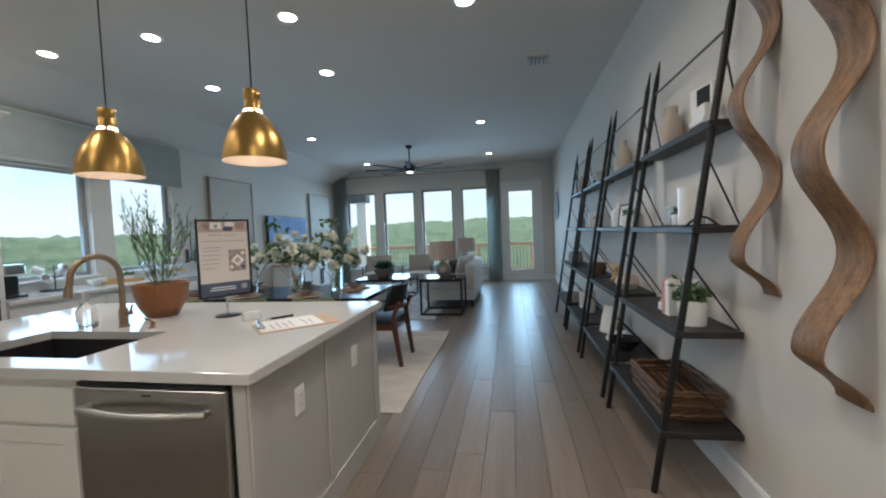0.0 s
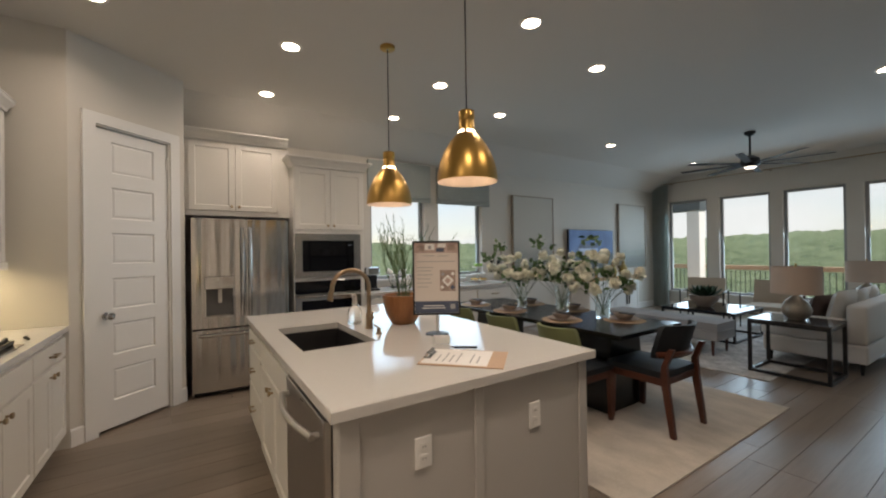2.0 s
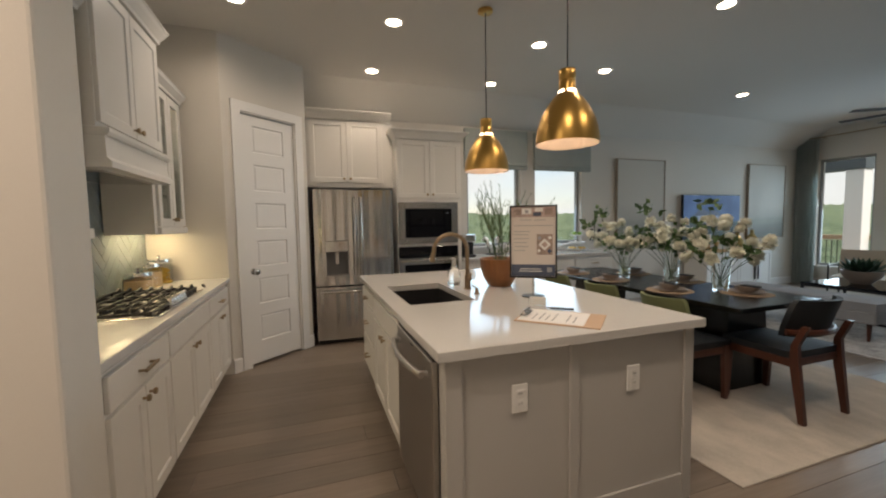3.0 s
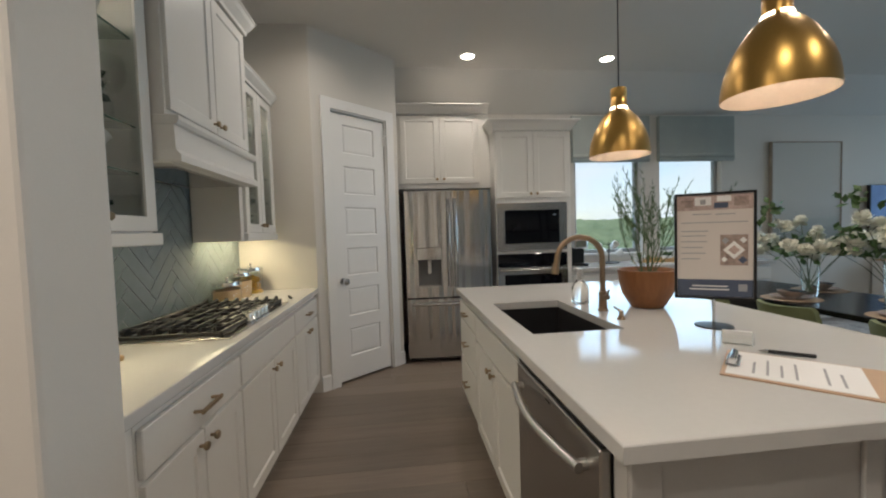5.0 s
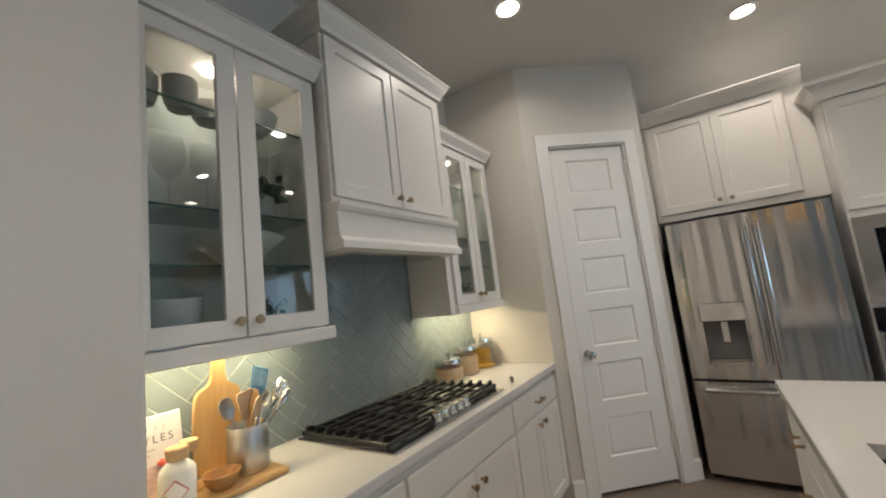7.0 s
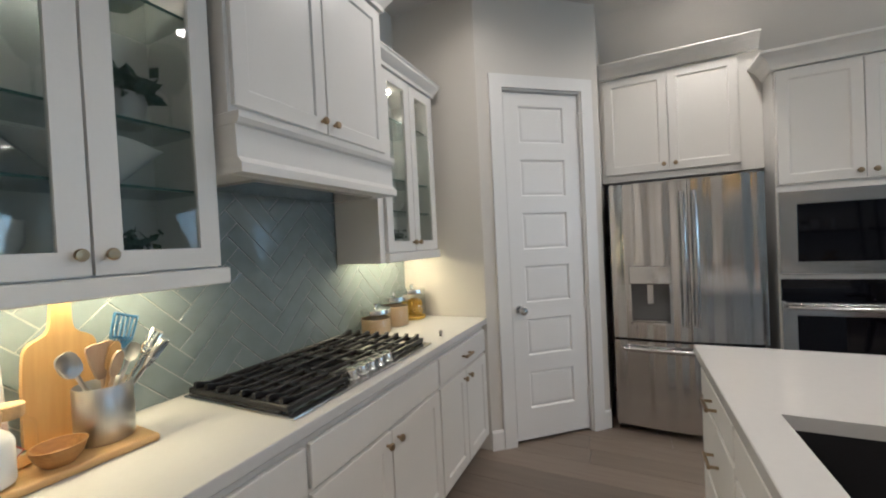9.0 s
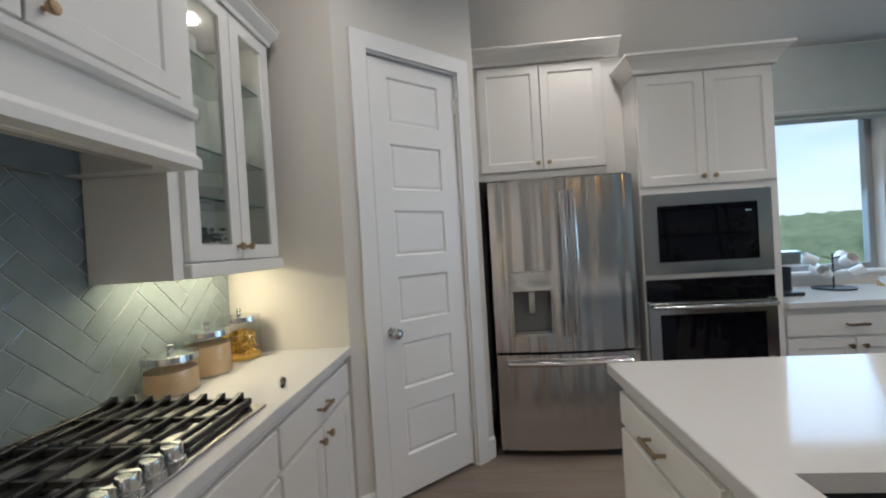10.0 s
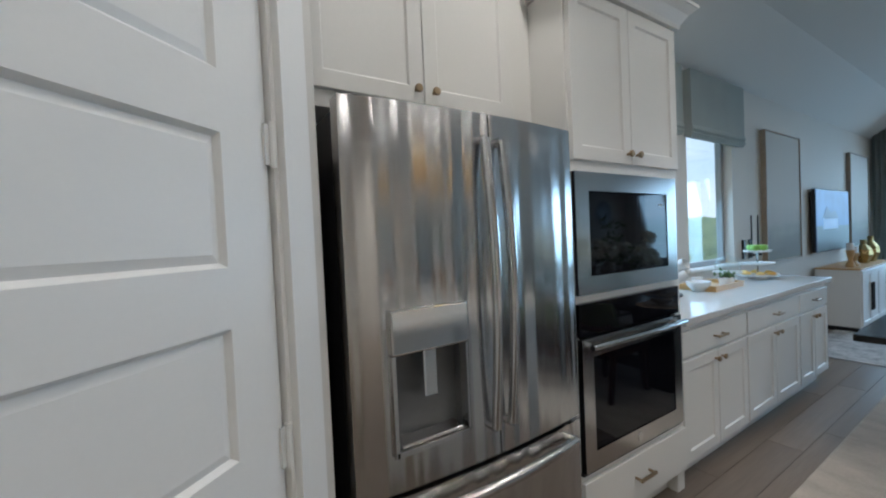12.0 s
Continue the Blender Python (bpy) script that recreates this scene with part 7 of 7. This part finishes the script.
def etagere(y0):
    t = thing("ladder_shelf", pose(EAST - 0.2, y0 + UWID / 2, 0), "black metal leaning ladder shelf with charcoal wooden boards", "shelf", "ladder shelves along the wall")
    h = UWID / 2
    ox = -(EAST - 0.2)
    for s in (-1, 1):
        part("post", rod(B(), (ox + FOOT, s * h, 0), (ox + front_x(2.36), s * h, 2.36), 0.017, 0.017, 12), BLACK_METAL, t, "", True)
        part("spike", rod(B(), (ox + front_x(2.36), s * h, 2.36), (ox + front_x(2.50), s * h, 2.50), 0.017, 0.003, 12), BLACK_METAL, t, "", True)
        for z in SZ:
            part("strut", rod(B(), (ox + front_x(z + 0.33), s * h, z + 0.33), (ox + EAST - 0.02, s * h, z + 0.004), 0.005, seg=8), BLACK_METAL, t)
    for z in SZ:
        part("board", box(B(), ox + front_x(z) - 0.028, ox + EAST - 0.012, -h - 0.022, h + 0.022, z - 0.034, z, 0.003), SHELF_WOOD, t)
    part("top_rail", rod(B(), (ox + front_x(2.27), -h, 2.27), (ox + front_x(2.27), h, 2.27), 0.007, seg=8), BLACK_METAL, t)
    return t


e0 = etagere(UNITS[0])
for y0 in UNITS[1:]:
    copy_thing(e0, pose(EAST - 0.2, y0 + UWID / 2, 0))

CREAM = surface("cream_ceramic", (0.50, 0.42, 0.34), 0.5, vary=0.12, fine=50, relief=0.1)
BASKET = wood("woven_rattan", (0.045, 0.022, 0.010), (0.15, 0.075, 0.034), 0.6, "Y", 3.0, 0.0, 0.5)


def shelf_x(z, back=0.0):
    return (front_x(z) + EAST - 0.012) / 2 + back


def vase(y, k, prof, mat, label, s=1.0, seg=30):
    single("vase", lathe(B(), [(r * s, z * s) for r, z in prof], seg), mat, pose(shelf_x(SZ[k]), y, SZ[k]), label, "vase", "shelf vases")


TALL = [(0.001, 0), (0.050, 0), (0.066, 0.06), (0.068, 0.12), (0.045, 0.19), (0.027, 0.215), (0.032, 0.265), (0.028, 0.265), (0.022, 0.215), (0.001, 0.20)]
BOTTLE = [(0.001, 0), (0.055, 0), (0.062, 0.08), (0.06, 0.15), (0.02, 0.18), (0.016, 0.24), (0.012, 0.24), (0.001, 0.22)]
CYL = [(0.001, 0), (0.060, 0), (0.062, 0.01), (0.062, 0.20), (0.058, 0.203), (0.001, 0.19)]
RIB = [(0.001, 0)] + [(0.05 + 0.018 * math.sin(math.pi * i / 12) + (0.0025 if i % 2 else 0), 0.015 * i) for i in range(13)] + [(0.034, 0.205), (0.038, 0.25), (0.033, 0.25), (0.001, 0.2)]
vase(2.945, 3, RIB, CREAM, "ribbed beige ceramic vase on the top shelf")
vase(2.587, 2, CYL, CERAMIC, "white ceramic cylinder vase on the shelf", 1.05)
vase(4.014, 3, TALL, CREAM, "beige bottle-shaped vase on the top shelf", 1.05)
vase(4.076, 2, BOTTLE, CERAMIC, "white long-necked bottle vase on the shelf")
vase(4.965, 3, CYL, GREY_CERAMIC, "grey ceramic jar on the top shelf", 0.7)
vase(6.096, 3, RIB, CREAM, "beige ceramic vase on the top shelf", 0.9)
vase(3.682, 1, [(0.001, 0), (0.07, 0), (0.095, 0.05), (0.08, 0.10), (0.06, 0.12), (0.001, 0.11)], CREAM, "low round beige pot on the shelf")
vase(4.831, 1, [(0.001, 0), (0.08, 0), (0.10, 0.06), (0.085, 0.12), (0.001, 0.11)], BASKET, "low round brown basket pot on the shelf")
vase(5.145, 0, CYL, CERAMIC, "white cylinder vase on the bottom shelf", 1.2)
vase(6.320, 1, [(0.001, 0), (0.09, 0), (0.11, 0.08), (0.09, 0.16), (0.001, 0.14)], STONEWARE, "dark brown round pot on the shelf")
vase(6.007, 2, TALL, STONEWARE, "dark brown vase on the shelf", 0.8)


def books(y, k, specs, label, lie=False):
    t = thing("book_row" if not lie else "book_stack", pose(shelf_x(SZ[k], 0.01), y, SZ[k]), label, "books", "books on the shelves")
    o = 0.0
    for w, h, d, mat in specs:
        if lie:
            part("book", box(B(), -d / 2, d / 2, -h / 2, h / 2, o, o + w - 0.001, 0.003), mat, t)
        else:
            part("book", box(B(), -d / 2, d / 2, o, o + w - 0.001, 0, h, 0.003), mat, t)
        o += w
    return t


RED_COVER = surface("red_white_cover", (0.62, 0.30, 0.25), 0.5, vary=0.5, scale=14, fine=40)
books(2.623, 1, ((0.03, 0.21, 0.16, PAPER), (0.025, 0.20, 0.16, PAPER), (0.045, 0.21, 0.165, RED_COVER)), "white and red books standing on the shelf")
books(2.775, 1, ((0.025, 0.15, 0.12, PAPER), (0.022, 0.14, 0.12, PAPER), (0.02, 0.12, 0.10, PAPER)), "small stack of white books lying on the shelf", True)
books(2.524, 3, ((0.03, 0.15, 0.10, BROWN_FABRIC), (0.03, 0.16, 0.10, PAPER), (0.07, 0.15, 0.08, PAPER)), "white books and boxes on the top shelf", True)
books(5.118, 2, ((0.03, 0.17, 0.14, PAPER), (0.035, 0.18, 0.14, PAPER), (0.03, 0.165, 0.14, CREAM)), "white books standing on the shelf")
books(3.834, 0, ((0.03, 0.24, 0.18, PAPER), (0.028, 0.22, 0.17, CREAM), (0.03, 0.20, 0.16, PAPER)), "stack of pale books lying on the bottom shelf", True)
books(5.369, 0, ((0.04, 0.21, 0.16, PAPER), (0.03, 0.20, 0.16, CREAM)), "pale books standing on the bottom shelf")
books(4.193, 3, ((0.02, 0.17, 0.09, PAPER), (0.02, 0.18, 0.09, BLACK_METAL)), "thin books standing on the top shelf")
books(5.917, 0, ((0.10, 0.3, 0.2, STONEWARE),), "brown box on the bottom shelf", True)
books(5.207, 3, ((0.06, 0.18, 0.10, BLACK_METAL), (0.05, 0.12, 0.09, GREY_CERAMIC)), "dark decorative boxes on the top shelf", True)
fpic = thing("photo_frame", pose(shelf_x(SZ[3]) + 0.02, 2.587, SZ[3] + 0.131, 0, 0, -80), "black framed picture leaning on the top shelf", "picture frame")
part("frame", box(B(), -0.09, 0.09, -0.008, 0.008, 0, 0.12, 0.002), PAPER, fpic)
part("picture", box(B(), -0.03, 0.075, -0.0095, -0.0083, 0.012, 0.108), BLACK_METAL, fpic, "dark picture")
fp2 = thing("photo_frame", pose(shelf_x(SZ[0]) - 0.03, 4.130, SZ[0] + 0.002, 0, 0, -62) @ pose(0, 0, 0, -14), "white framed blank panel leaning on the bottom shelf", "picture frame")
part("frame", panel_wall(B(), "x", -0.008, 0.008, (-0.10, 0.10), (0, 0.27), [(-0.088, 0.088, 0.012, 0.258)]), CERAMIC, fp2)
part("panel", box(B(), -0.088, 0.088, -0.004, 0.004, 0.012, 0.258), PLATE, fp2)
fp3 = thing("photo_frame", pose(shelf_x(SZ[2]) - 0.02, 3.861, SZ[2], 0, 0, -75) @ pose(0, 0, 0, -8), "black picture frame standing on the shelf", "picture frame")
part("frame", panel_wall(B(), "x", -0.008, 0.008, (-0.075, 0.075), (0, 0.20), [(-0.062, 0.062, 0.013, 0.187)]), BLACK_METAL, fp3)
part("picture", box(B(), -0.062, 0.062, -0.003, 0.003, 0.013, 0.187), PAPER, fp3)
potted("shelf_plant", pose(shelf_x(SZ[1]) - 0.02, 2.443, SZ[1]), 0.075, 0.13, CERAMIC, "bushy green plant in white ceramic pot on the shelf", 150, 0.05)
potted("shelf_plant", pose(shelf_x(SZ[2]), 2.748, SZ[2]), 0.04, 0.07, CERAMIC, "tiny succulent in white pot on the shelf", 50, 0.028, DEEP_GREEN)
potted("shelf_plant", pose(shelf_x(SZ[2]), 3.754, SZ[2]), 0.055, 0.10, CERAMIC, "small green plant in white pot on the shelf", 80, 0.045)
potted("shelf_plant", pose(shelf_x(SZ[2]), 4.876, SZ[2]), 0.045, 0.09, CERAMIC, "small green plant in white pot on the shelf", 60, 0.035, DEEP_GREEN)
trb = thing("black_tray", pose(shelf_x(SZ[2]), 2.658, SZ[2]), "black metal tray with hoop handle on the shelf", "tray")
part("tray", box(B(), -0.085, 0.085, -0.20, 0.30, 0.0002, 0.008, 0.003), BLACK_METAL, trb)
bm = B()
tube(bm, [(-0.07 + 0.014 * i, -0.19, 0.008 + 0.04 * math.sin(math.pi * i / 10)) for i in range(11)], 0.006, 8)
part("handle", bm, BLACK_METAL, trb)
for y in (2.80, 2.88):
    gj = single("glass_tumbler", lathe(B(), [(0.001, 0.004), (0.036, 0), (0.038, 0.04), (0.036, 0.115), (0.033, 0.115), (0.034, 0.04), (0.001, 0.008)], 22), JAR_GLASS, pose(shelf_x(SZ[2]), y, SZ[2] + 0.0085), "clear glass tumbler on the black tray", "glass", "glass tumblers")
    gj.visible_shadow = False
# woven basket with slats
bsk = thing("woven_basket", pose(shelf_x(SZ[0]), 2.658, SZ[0]), "brown woven rattan basket holding wooden slats", "basket")
bw_, bl_ = 0.135, 0.24
for k in range(9):
    z = 0.004 + k * 0.018
    o = 0.006 * math.sin(k * 2.0) + 0.02 * k / 9
    pts = [(-bw_ - o, -bl_ - o, z), (bw_ + o, -bl_ - o, z), (bw_ + o, bl_ + o, z), (-bw_ - o, bl_ + o, z), (-bw_ - o, -bl_ - o, z)]
    dense = []
    for a, c in zip(pts, pts[1:]):
        for i in range(10):
            q = Vector(a).lerp(Vector(c), i / 10)
            dense.append(q + Vector((0, 0, 0.005 * math.sin((i + k) * 2.1))))
    dense.append(dense[0])
    part("strand", tube(B(), dense, 0.0118, 6), BASKET, bsk)
part("bottom", box(B(), -bw_, bw_, -bl_, bl_, 0, 0.008), BASKET, bsk)
for k in range(6):
    part("slat", box(B(), -0.10 + 0.04 * k, -0.085 + 0.04 * k, -0.20, 0.20, 0.01, 0.10), BASKET, bsk)
single("dark_bowl", lathe(B(), [(0.001, 0.0), (0.05, 0), (0.11, 0.06), (0.12, 0.10), (0.112, 0.10), (0.10, 0.06), (0.001, 0.02)], 28), CAST_IRON, pose(shelf_x(SZ[0]), 3.628, SZ[0]), "dark metal bowl on the bottom shelf", "bowl")
# knotted tan sculpture
kn = B()
for a, c in (((-0.05, -0.09, 0.03), (0.05, 0.07, 0.16)), ((0.05, -0.07, 0.02), (-0.04, 0.06, 0.17)), ((0, 0.10, 0.02), (0, -0.05, 0.15)), ((-0.03, 0.0, 0.02), (0.03, 0.01, 0.12))):
    rod(kn, a, c, 0.022, 0.018, 10)
single("knot_sculpture", kn, surface("tan_wood", (0.50, 0.33, 0.16), 0.6, vary=0.2), pose(shelf_x(SZ[1]), 4.032, SZ[1] - 0.001), "tan wooden jack-shaped sculpture on the shelf", "sculpture")
# ring sculpture on the far unit
rg = thing("ring_sculpture", pose(shelf_x(SZ[3]), 6.500, SZ[3]), "dark metal sculpture of two stacked rings", "sculpture")
part("base", box(B(), -0.04, 0.04, -0.05, 0.05, 0, 0.015), BLACK_METAL, rg)
for z, y in ((0.145, 0.0), (0.385, 0.02)):
    part("ring", tube(B(), [(0.0, y + 0.10 * math.cos(2 * math.pi * i / 24), z + 0.125 * math.sin(2 * math.pi * i / 24)) for i in range(25)], 0.010, 8), BLACK_METAL, rg, "", True)

# wavy wooden wall pieces
WAVE_WOOD = wood("steam_bent_oak", (0.075, 0.034, 0.013), (0.36, 0.21, 0.10), 0.5, "Z", 3.0)


def wave_piece(y0, y1, z0, z1, z_out, period, label):
    """A broad band bent in waves away from the wall; z_out: a height at which it stands farthest out."""
    bm = B()
    n, w, th = 90, 7, 0.012
    amp = 0.068
    rows = []
    for i in range(n + 1):
        z = z0 + (z1 - z0) * i / n
        u = min(1.0, (z - z0) / 0.16)
        x = EAST - 0.017 - (amp + amp * math.cos(2 * math.pi * (z - z_out) / period)) * u * u * (3 - 2 * u)
        rows.append((x, z))
    front = [[bm.verts.new((x + 0.006 * (2 * j / w - 1) ** 2, y0 + (y1 - y0) * j / w, z)) for j in range(w + 1)] for x, z in rows]
    back = [[bm.verts.new((x + th, y0 + (y1 - y0) * j / w, z)) for j in range(w + 1)] for x, z in rows]
    for g in (front, back):
        for a, c in zip(g, g[1:]):
            for j in range(w):
                bm.faces.new((a[j], a[j + 1], c[j + 1], c[j]))
    for j in (0, w):
        for i in range(n):
            bm.faces.new((front[i][j], front[i + 1][j], back[i + 1][j], back[i][j]))
    for i in (0, n):
        for j in range(w):
            bm.faces.new((front[i][j], front[i][j + 1], back[i][j + 1], back[i][j]))
    return single("wave_sculpture", bm, WAVE_WOOD, pose(0, 0, 0), label, "wall sculpture", "wavy wall sculptures")


wave_piece(2.03, 2.14, 1.04, 2.62, 1.854, 0.631, "wavy bent oak ribbon mounted upright on the wall")
wave_piece(1.61, 1.75, 0.755, 2.55, 1.572, 0.655, "broad wavy bent oak ribbon mounted upright on the wall")

# round blue-grey wall plate ornament by the far door
wd = thing("wall_flower", pose(EAST, 9.72, 1.88, 0, 0, -90), "grey-blue metal petal wall ornament", "wall decor")
for k in range(12):
    a = k * math.pi / 6
    bm = B()
    prism(bm, [(0.05, -0.03), (0.30, -0.075), (0.34, 0.0), (0.30, 0.075), (0.05, 0.03)], "z", -0.003, 0.003)
    bmesh.ops.transform(bm, matrix=Matrix.Translation((0, -0.03 - 0.015 * (k % 2), 0)) @ Matrix.Rotation(a, 4, "Y") @ Matrix.Rotation(radians(90), 4, "X"), verts=bm.verts[:])
    part("petal", bm, surface("blue_grey_metal", (0.15, 0.18, 0.20), 0.45, 0.6, vary=0.3) if k == 0 else bpy.data.materials["blue_grey_metal"], wd)
bm = B()
rod(bm, (0, 0, 0), (0, -0.055, 0), 0.06, 0.05, 20)
part("hub", bm, bpy.data.materials["blue_grey_metal"], wd)

# ---- outdoors: deck, railing, porch post, hills ----
DECK = wood("deck_board", (0.24, 0.15, 0.09), (0.40, 0.27, 0.17), 0.6, "X", 0.6, 0.15)
CEDAR = wood("cedar_rail", (0.42, 0.30, 0.20), (0.58, 0.45, 0.33), 0.6, "X", 0.6)
WHITE_POST = surface("white_post_paint", (0.70, 0.70, 0.69), 0.6, vary=0.04)
structure("deck", box(B(), -6.2, 2.6, NORTH + 0.16, 13.7, -0.20, -0.06), DECK, "wooden deck outside the tall windows", "deck")
rl = thing("deck_railing", pose(-1.8, 13.5, -0.06), "deck railing with cedar top rail and thin black balusters", "railing")
part("top_rail", box(B(), -4.4, 4.4, -0.07, 0.07, 0.95, 0.99, 0.004), CEDAR, rl, "cedar top rail")
part("sub_rail", box(B(), -4.4, 4.4, -0.02, 0.02, 0.87, 0.949), CEDAR, rl)
part("bottom_rail", box(B(), -4.4, 4.4, -0.02, 0.02, 0.08, 0.13), CEDAR, rl)
for k in range(6):
    part("post", box(B(), -4.4 + k * 1.76 - 0.045, -4.4 + k * 1.76 + 0.045, -0.045, 0.045, 0, 0.948), CEDAR, rl)
base = None
for k in range(80):
    x = -4.33 + k * 0.11
    if base is None:
        base = part("baluster", rod(B(), (0, 0, 0.13), (0, 0, 0.87), 0.009, seg=6), BLACK_METAL, rl)
        base.location.x = x
        me_b = base.data
    else:
        ob = new("baluster", me_b)
        ob.parent = rl
        ob.location.x = x
pp = thing("porch_post", pose(-4.93, 13.3, -0.06), "square white porch post under a dark roof beam", "post")
part("shaft", box(B(), -0.17, 0.17, -0.17, 0.17, 0, 2.55, 0.01), WHITE_POST, pp)
part("beam", box(B(), -2.2, 0.20, -0.2, 0.2, 2.551, 2.95), surface("dark_beam_paint", (0.06, 0.075, 0.085), 0.6), pp, "dark roof beam")


def hills():
    bm = B()
    na, radii = 620, [6 + 1.05 ** k * 7 for k in range(82)]
    rows = []
    for r in radii:
        row = []
        for i in range(na):
            a = 2 * math.pi * i / na
            x, y = -2 + r * math.cos(a), 6 + r * math.sin(a)
            rise = max(0.0, min(1.0, (r - 45) / 260))
            z = -3.2 - 3.0 * math.exp(-((r - 50) / 30) ** 2) + rise * 14 * (0.75 + 0.45 * noise.noise(Vector((x * 0.006, y * 0.006, 0))))
            tree = max(0.0, noise.noise(Vector((x * 0.2, y * 0.2, 3)))) * 2.0 + noise.noise(Vector((x * 0.55, y * 0.55, 5))) * 1.2
            z += tree * min(1.0, max(0.0, (r - 22) / 30)) * (1.0 if r < 160 else 1.5)
            row.append(bm.verts.new((x, y, z)))
        rows.append(row)
    for a, c in zip(rows, rows[1:]):
        for i in range(na):
            bm.faces.new((a[i], a[(i + 1) % na], c[(i + 1) % na], c[i]))
    bm.faces.new(rows[0][::-1])
    return bm


HILL = bpy.data.materials.new("wooded_hills")
HILL.use_nodes = True
nt = HILL.node_tree
p = nt.nodes["Principled BSDF"]
v = coords(nt)
c1 = ramp(nt, noise_tex(nt, v, 0.09, 6, 0.6), (0.12, 0.175, 0.105), (0.25, 0.315, 0.19), 0.35, 0.65)
c2 = ramp(nt, noise_tex(nt, v, 0.45, 6, 0.75), (0.06, 0.10, 0.065), (0.30, 0.37, 0.22), 0.36, 0.62)
nt.links.new(mixc(nt, 0.5, c1, c2), p.inputs["Base Color"])
p.inputs["Roughness"].default_value = 1.0
p.inputs["Specular IOR Level"].default_value = 0.1
bump(nt, p, noise_tex(nt, v, 0.8, 6, 0.75), 1.0, 1.6)
ground = structure("ground", hills(), HILL, "green wooded hills rolling away beyond the house", "ground")
for f in ground.data.polygons:
    f.use_smooth = True

# ---- tiles of the backsplash ----
TW, TL, JOINT = 0.0755, 0.302, 0.0042
splash = structure("backsplash", box(B(), -3.398, -1.012, SOUTH, SOUTH + 0.004, 0.916, 1.72), GROUT, "herringbone backsplash of glossy grey-green tiles", "backsplash")


def clip(poly, f):
    out = []
    for a, c in zip(poly, poly[1:] + poly[:1]):
        fa, fc = f(a), f(c)
        if fa >= 0:
            out.append(a)
        if (fa >= 0) != (fc >= 0):
            t = fa / (fa - fc)
            out.append((a[0] + (c[0] - a[0]) * t, a[1] + (c[1] - a[1]) * t))
    return out


C45 = math.sqrt(0.5)
for i in range(-40, 40):
    for k in range(-12, 12):
        for horiz in (True, False):
            u0, v0 = (i + 8 * k) * TW, (i if horiz else i + 1) * TW
            w, h = (TL, TW) if horiz else (TW, TL)
            q = [(u0 + JOINT / 2, v0 + JOINT / 2), (u0 + w - JOINT / 2, v0 + JOINT / 2), (u0 + w - JOINT / 2, v0 + h - JOINT / 2), (u0 + JOINT / 2, v0 + h - JOINT / 2)]
            q = [(-2.2 + (u - vv) * C45, 1.3 + (u + vv) * C45) for u, vv in q]
            for f in (lambda p_: p_[0] + 3.396, lambda p_: -1.014 - p_[0], lambda p_: p_[1] - 0.918, lambda p_: 1.718 - p_[1]):
                q = clip(q, f) if len(q) > 2 else q
            if len(q) < 3:
                continue
            cx, cz = sum(a[0] for a in q) / len(q), sum(a[1] for a in q) / len(q)
            area = abs(sum(a[0] * c[1] - c[0] * a[1] for a, c in zip(q, q[1:] + q[:1]))) / 2
            if area < 0.0004 or (cz > 1.50 and not -2.78 < cx < -1.70):
                continue
            bm = B()
            tw_ = random.uniform(-0.004, 0.004), random.uniform(-0.004, 0.004)
            lo = [bm.verts.new((a, SOUTH + 0.0042, z)) for a, z in q]
            md = [bm.verts.new((a, SOUTH + 0.0062, z)) for a, z in q]
            hi = [bm.verts.new((a + (cx - a) * 0.04, SOUTH + 0.0072 + (a - cx) * tw_[0] + (z - cz) * tw_[1], z + (cz - z) * 0.04)) for a, z in q]
            bridge(bm, lo, md)
            bridge(bm, md, hi)
            bm.faces.new(hi)
            part("tile", bm, TILE, splash)

# ---- floor planks ----
PWID, PGAP = 0.182, 0.0016
meshes = {}
random.seed(11)
x = WEST
col = 0
while x < EAST:
    w = min(PWID, EAST - x)
    y = HALL_END - random.uniform(0.0, 1.4)
    while y < NORTH + 0.1:
        ln = random.choice((1.2, 1.5, 1.8, 2.1))
        y0, y1 = max(y, HALL_END), min(y + ln, NORTH + 0.11)
        y += ln
        if y1 - y0 < 0.05 or (x + w < -3.5 and y1 < -0.4):
            continue
        if x + w / 2 < -1.0:
            y0 = max(y0, SOUTH - 0.09)
        if y1 - y0 < 0.05:
            continue
        key = (round(w, 3), round(y1 - y0, 2))
        if key not in meshes:
            bm = B()
            hw_, hl_ = w / 2 - PGAP / 2, (y1 - y0) / 2 - PGAP / 2
            lo = [bm.verts.new((a, c, -0.012)) for a, c in ((-hw_, -hl_), (hw_, -hl_), (hw_, hl_), (-hw_, hl_))]
            md = [bm.verts.new((a, c, -0.002)) for a, c in ((-hw_, -hl_), (hw_, -hl_), (hw_, hl_), (-hw_, hl_))]
            hi = [bm.verts.new((a * (1 - 0.001 / hw_), c * (1 - 0.001 / hl_), 0.0)) for a, c in ((-hw_, -hl_), (hw_, -hl_), (hw_, hl_), (-hw_, hl_))]
            bridge(bm, lo, md)
            bridge(bm, md, hi)
            bm.faces.new(hi)
            bmesh.ops.recalc_face_normals(bm, faces=bm.faces[:])
            me = bpy.data.meshes.new("plank")
            bm.to_mesh(me)
            bm.free()
            me.materials.append(PLANK)
            meshes[key] = me
        ob = new("plank", meshes[key])
        ob.parent = floor
        ob.location = (x + w / 2, (y0 + y1) / 2, 0)
    x += PWID
    col += 1
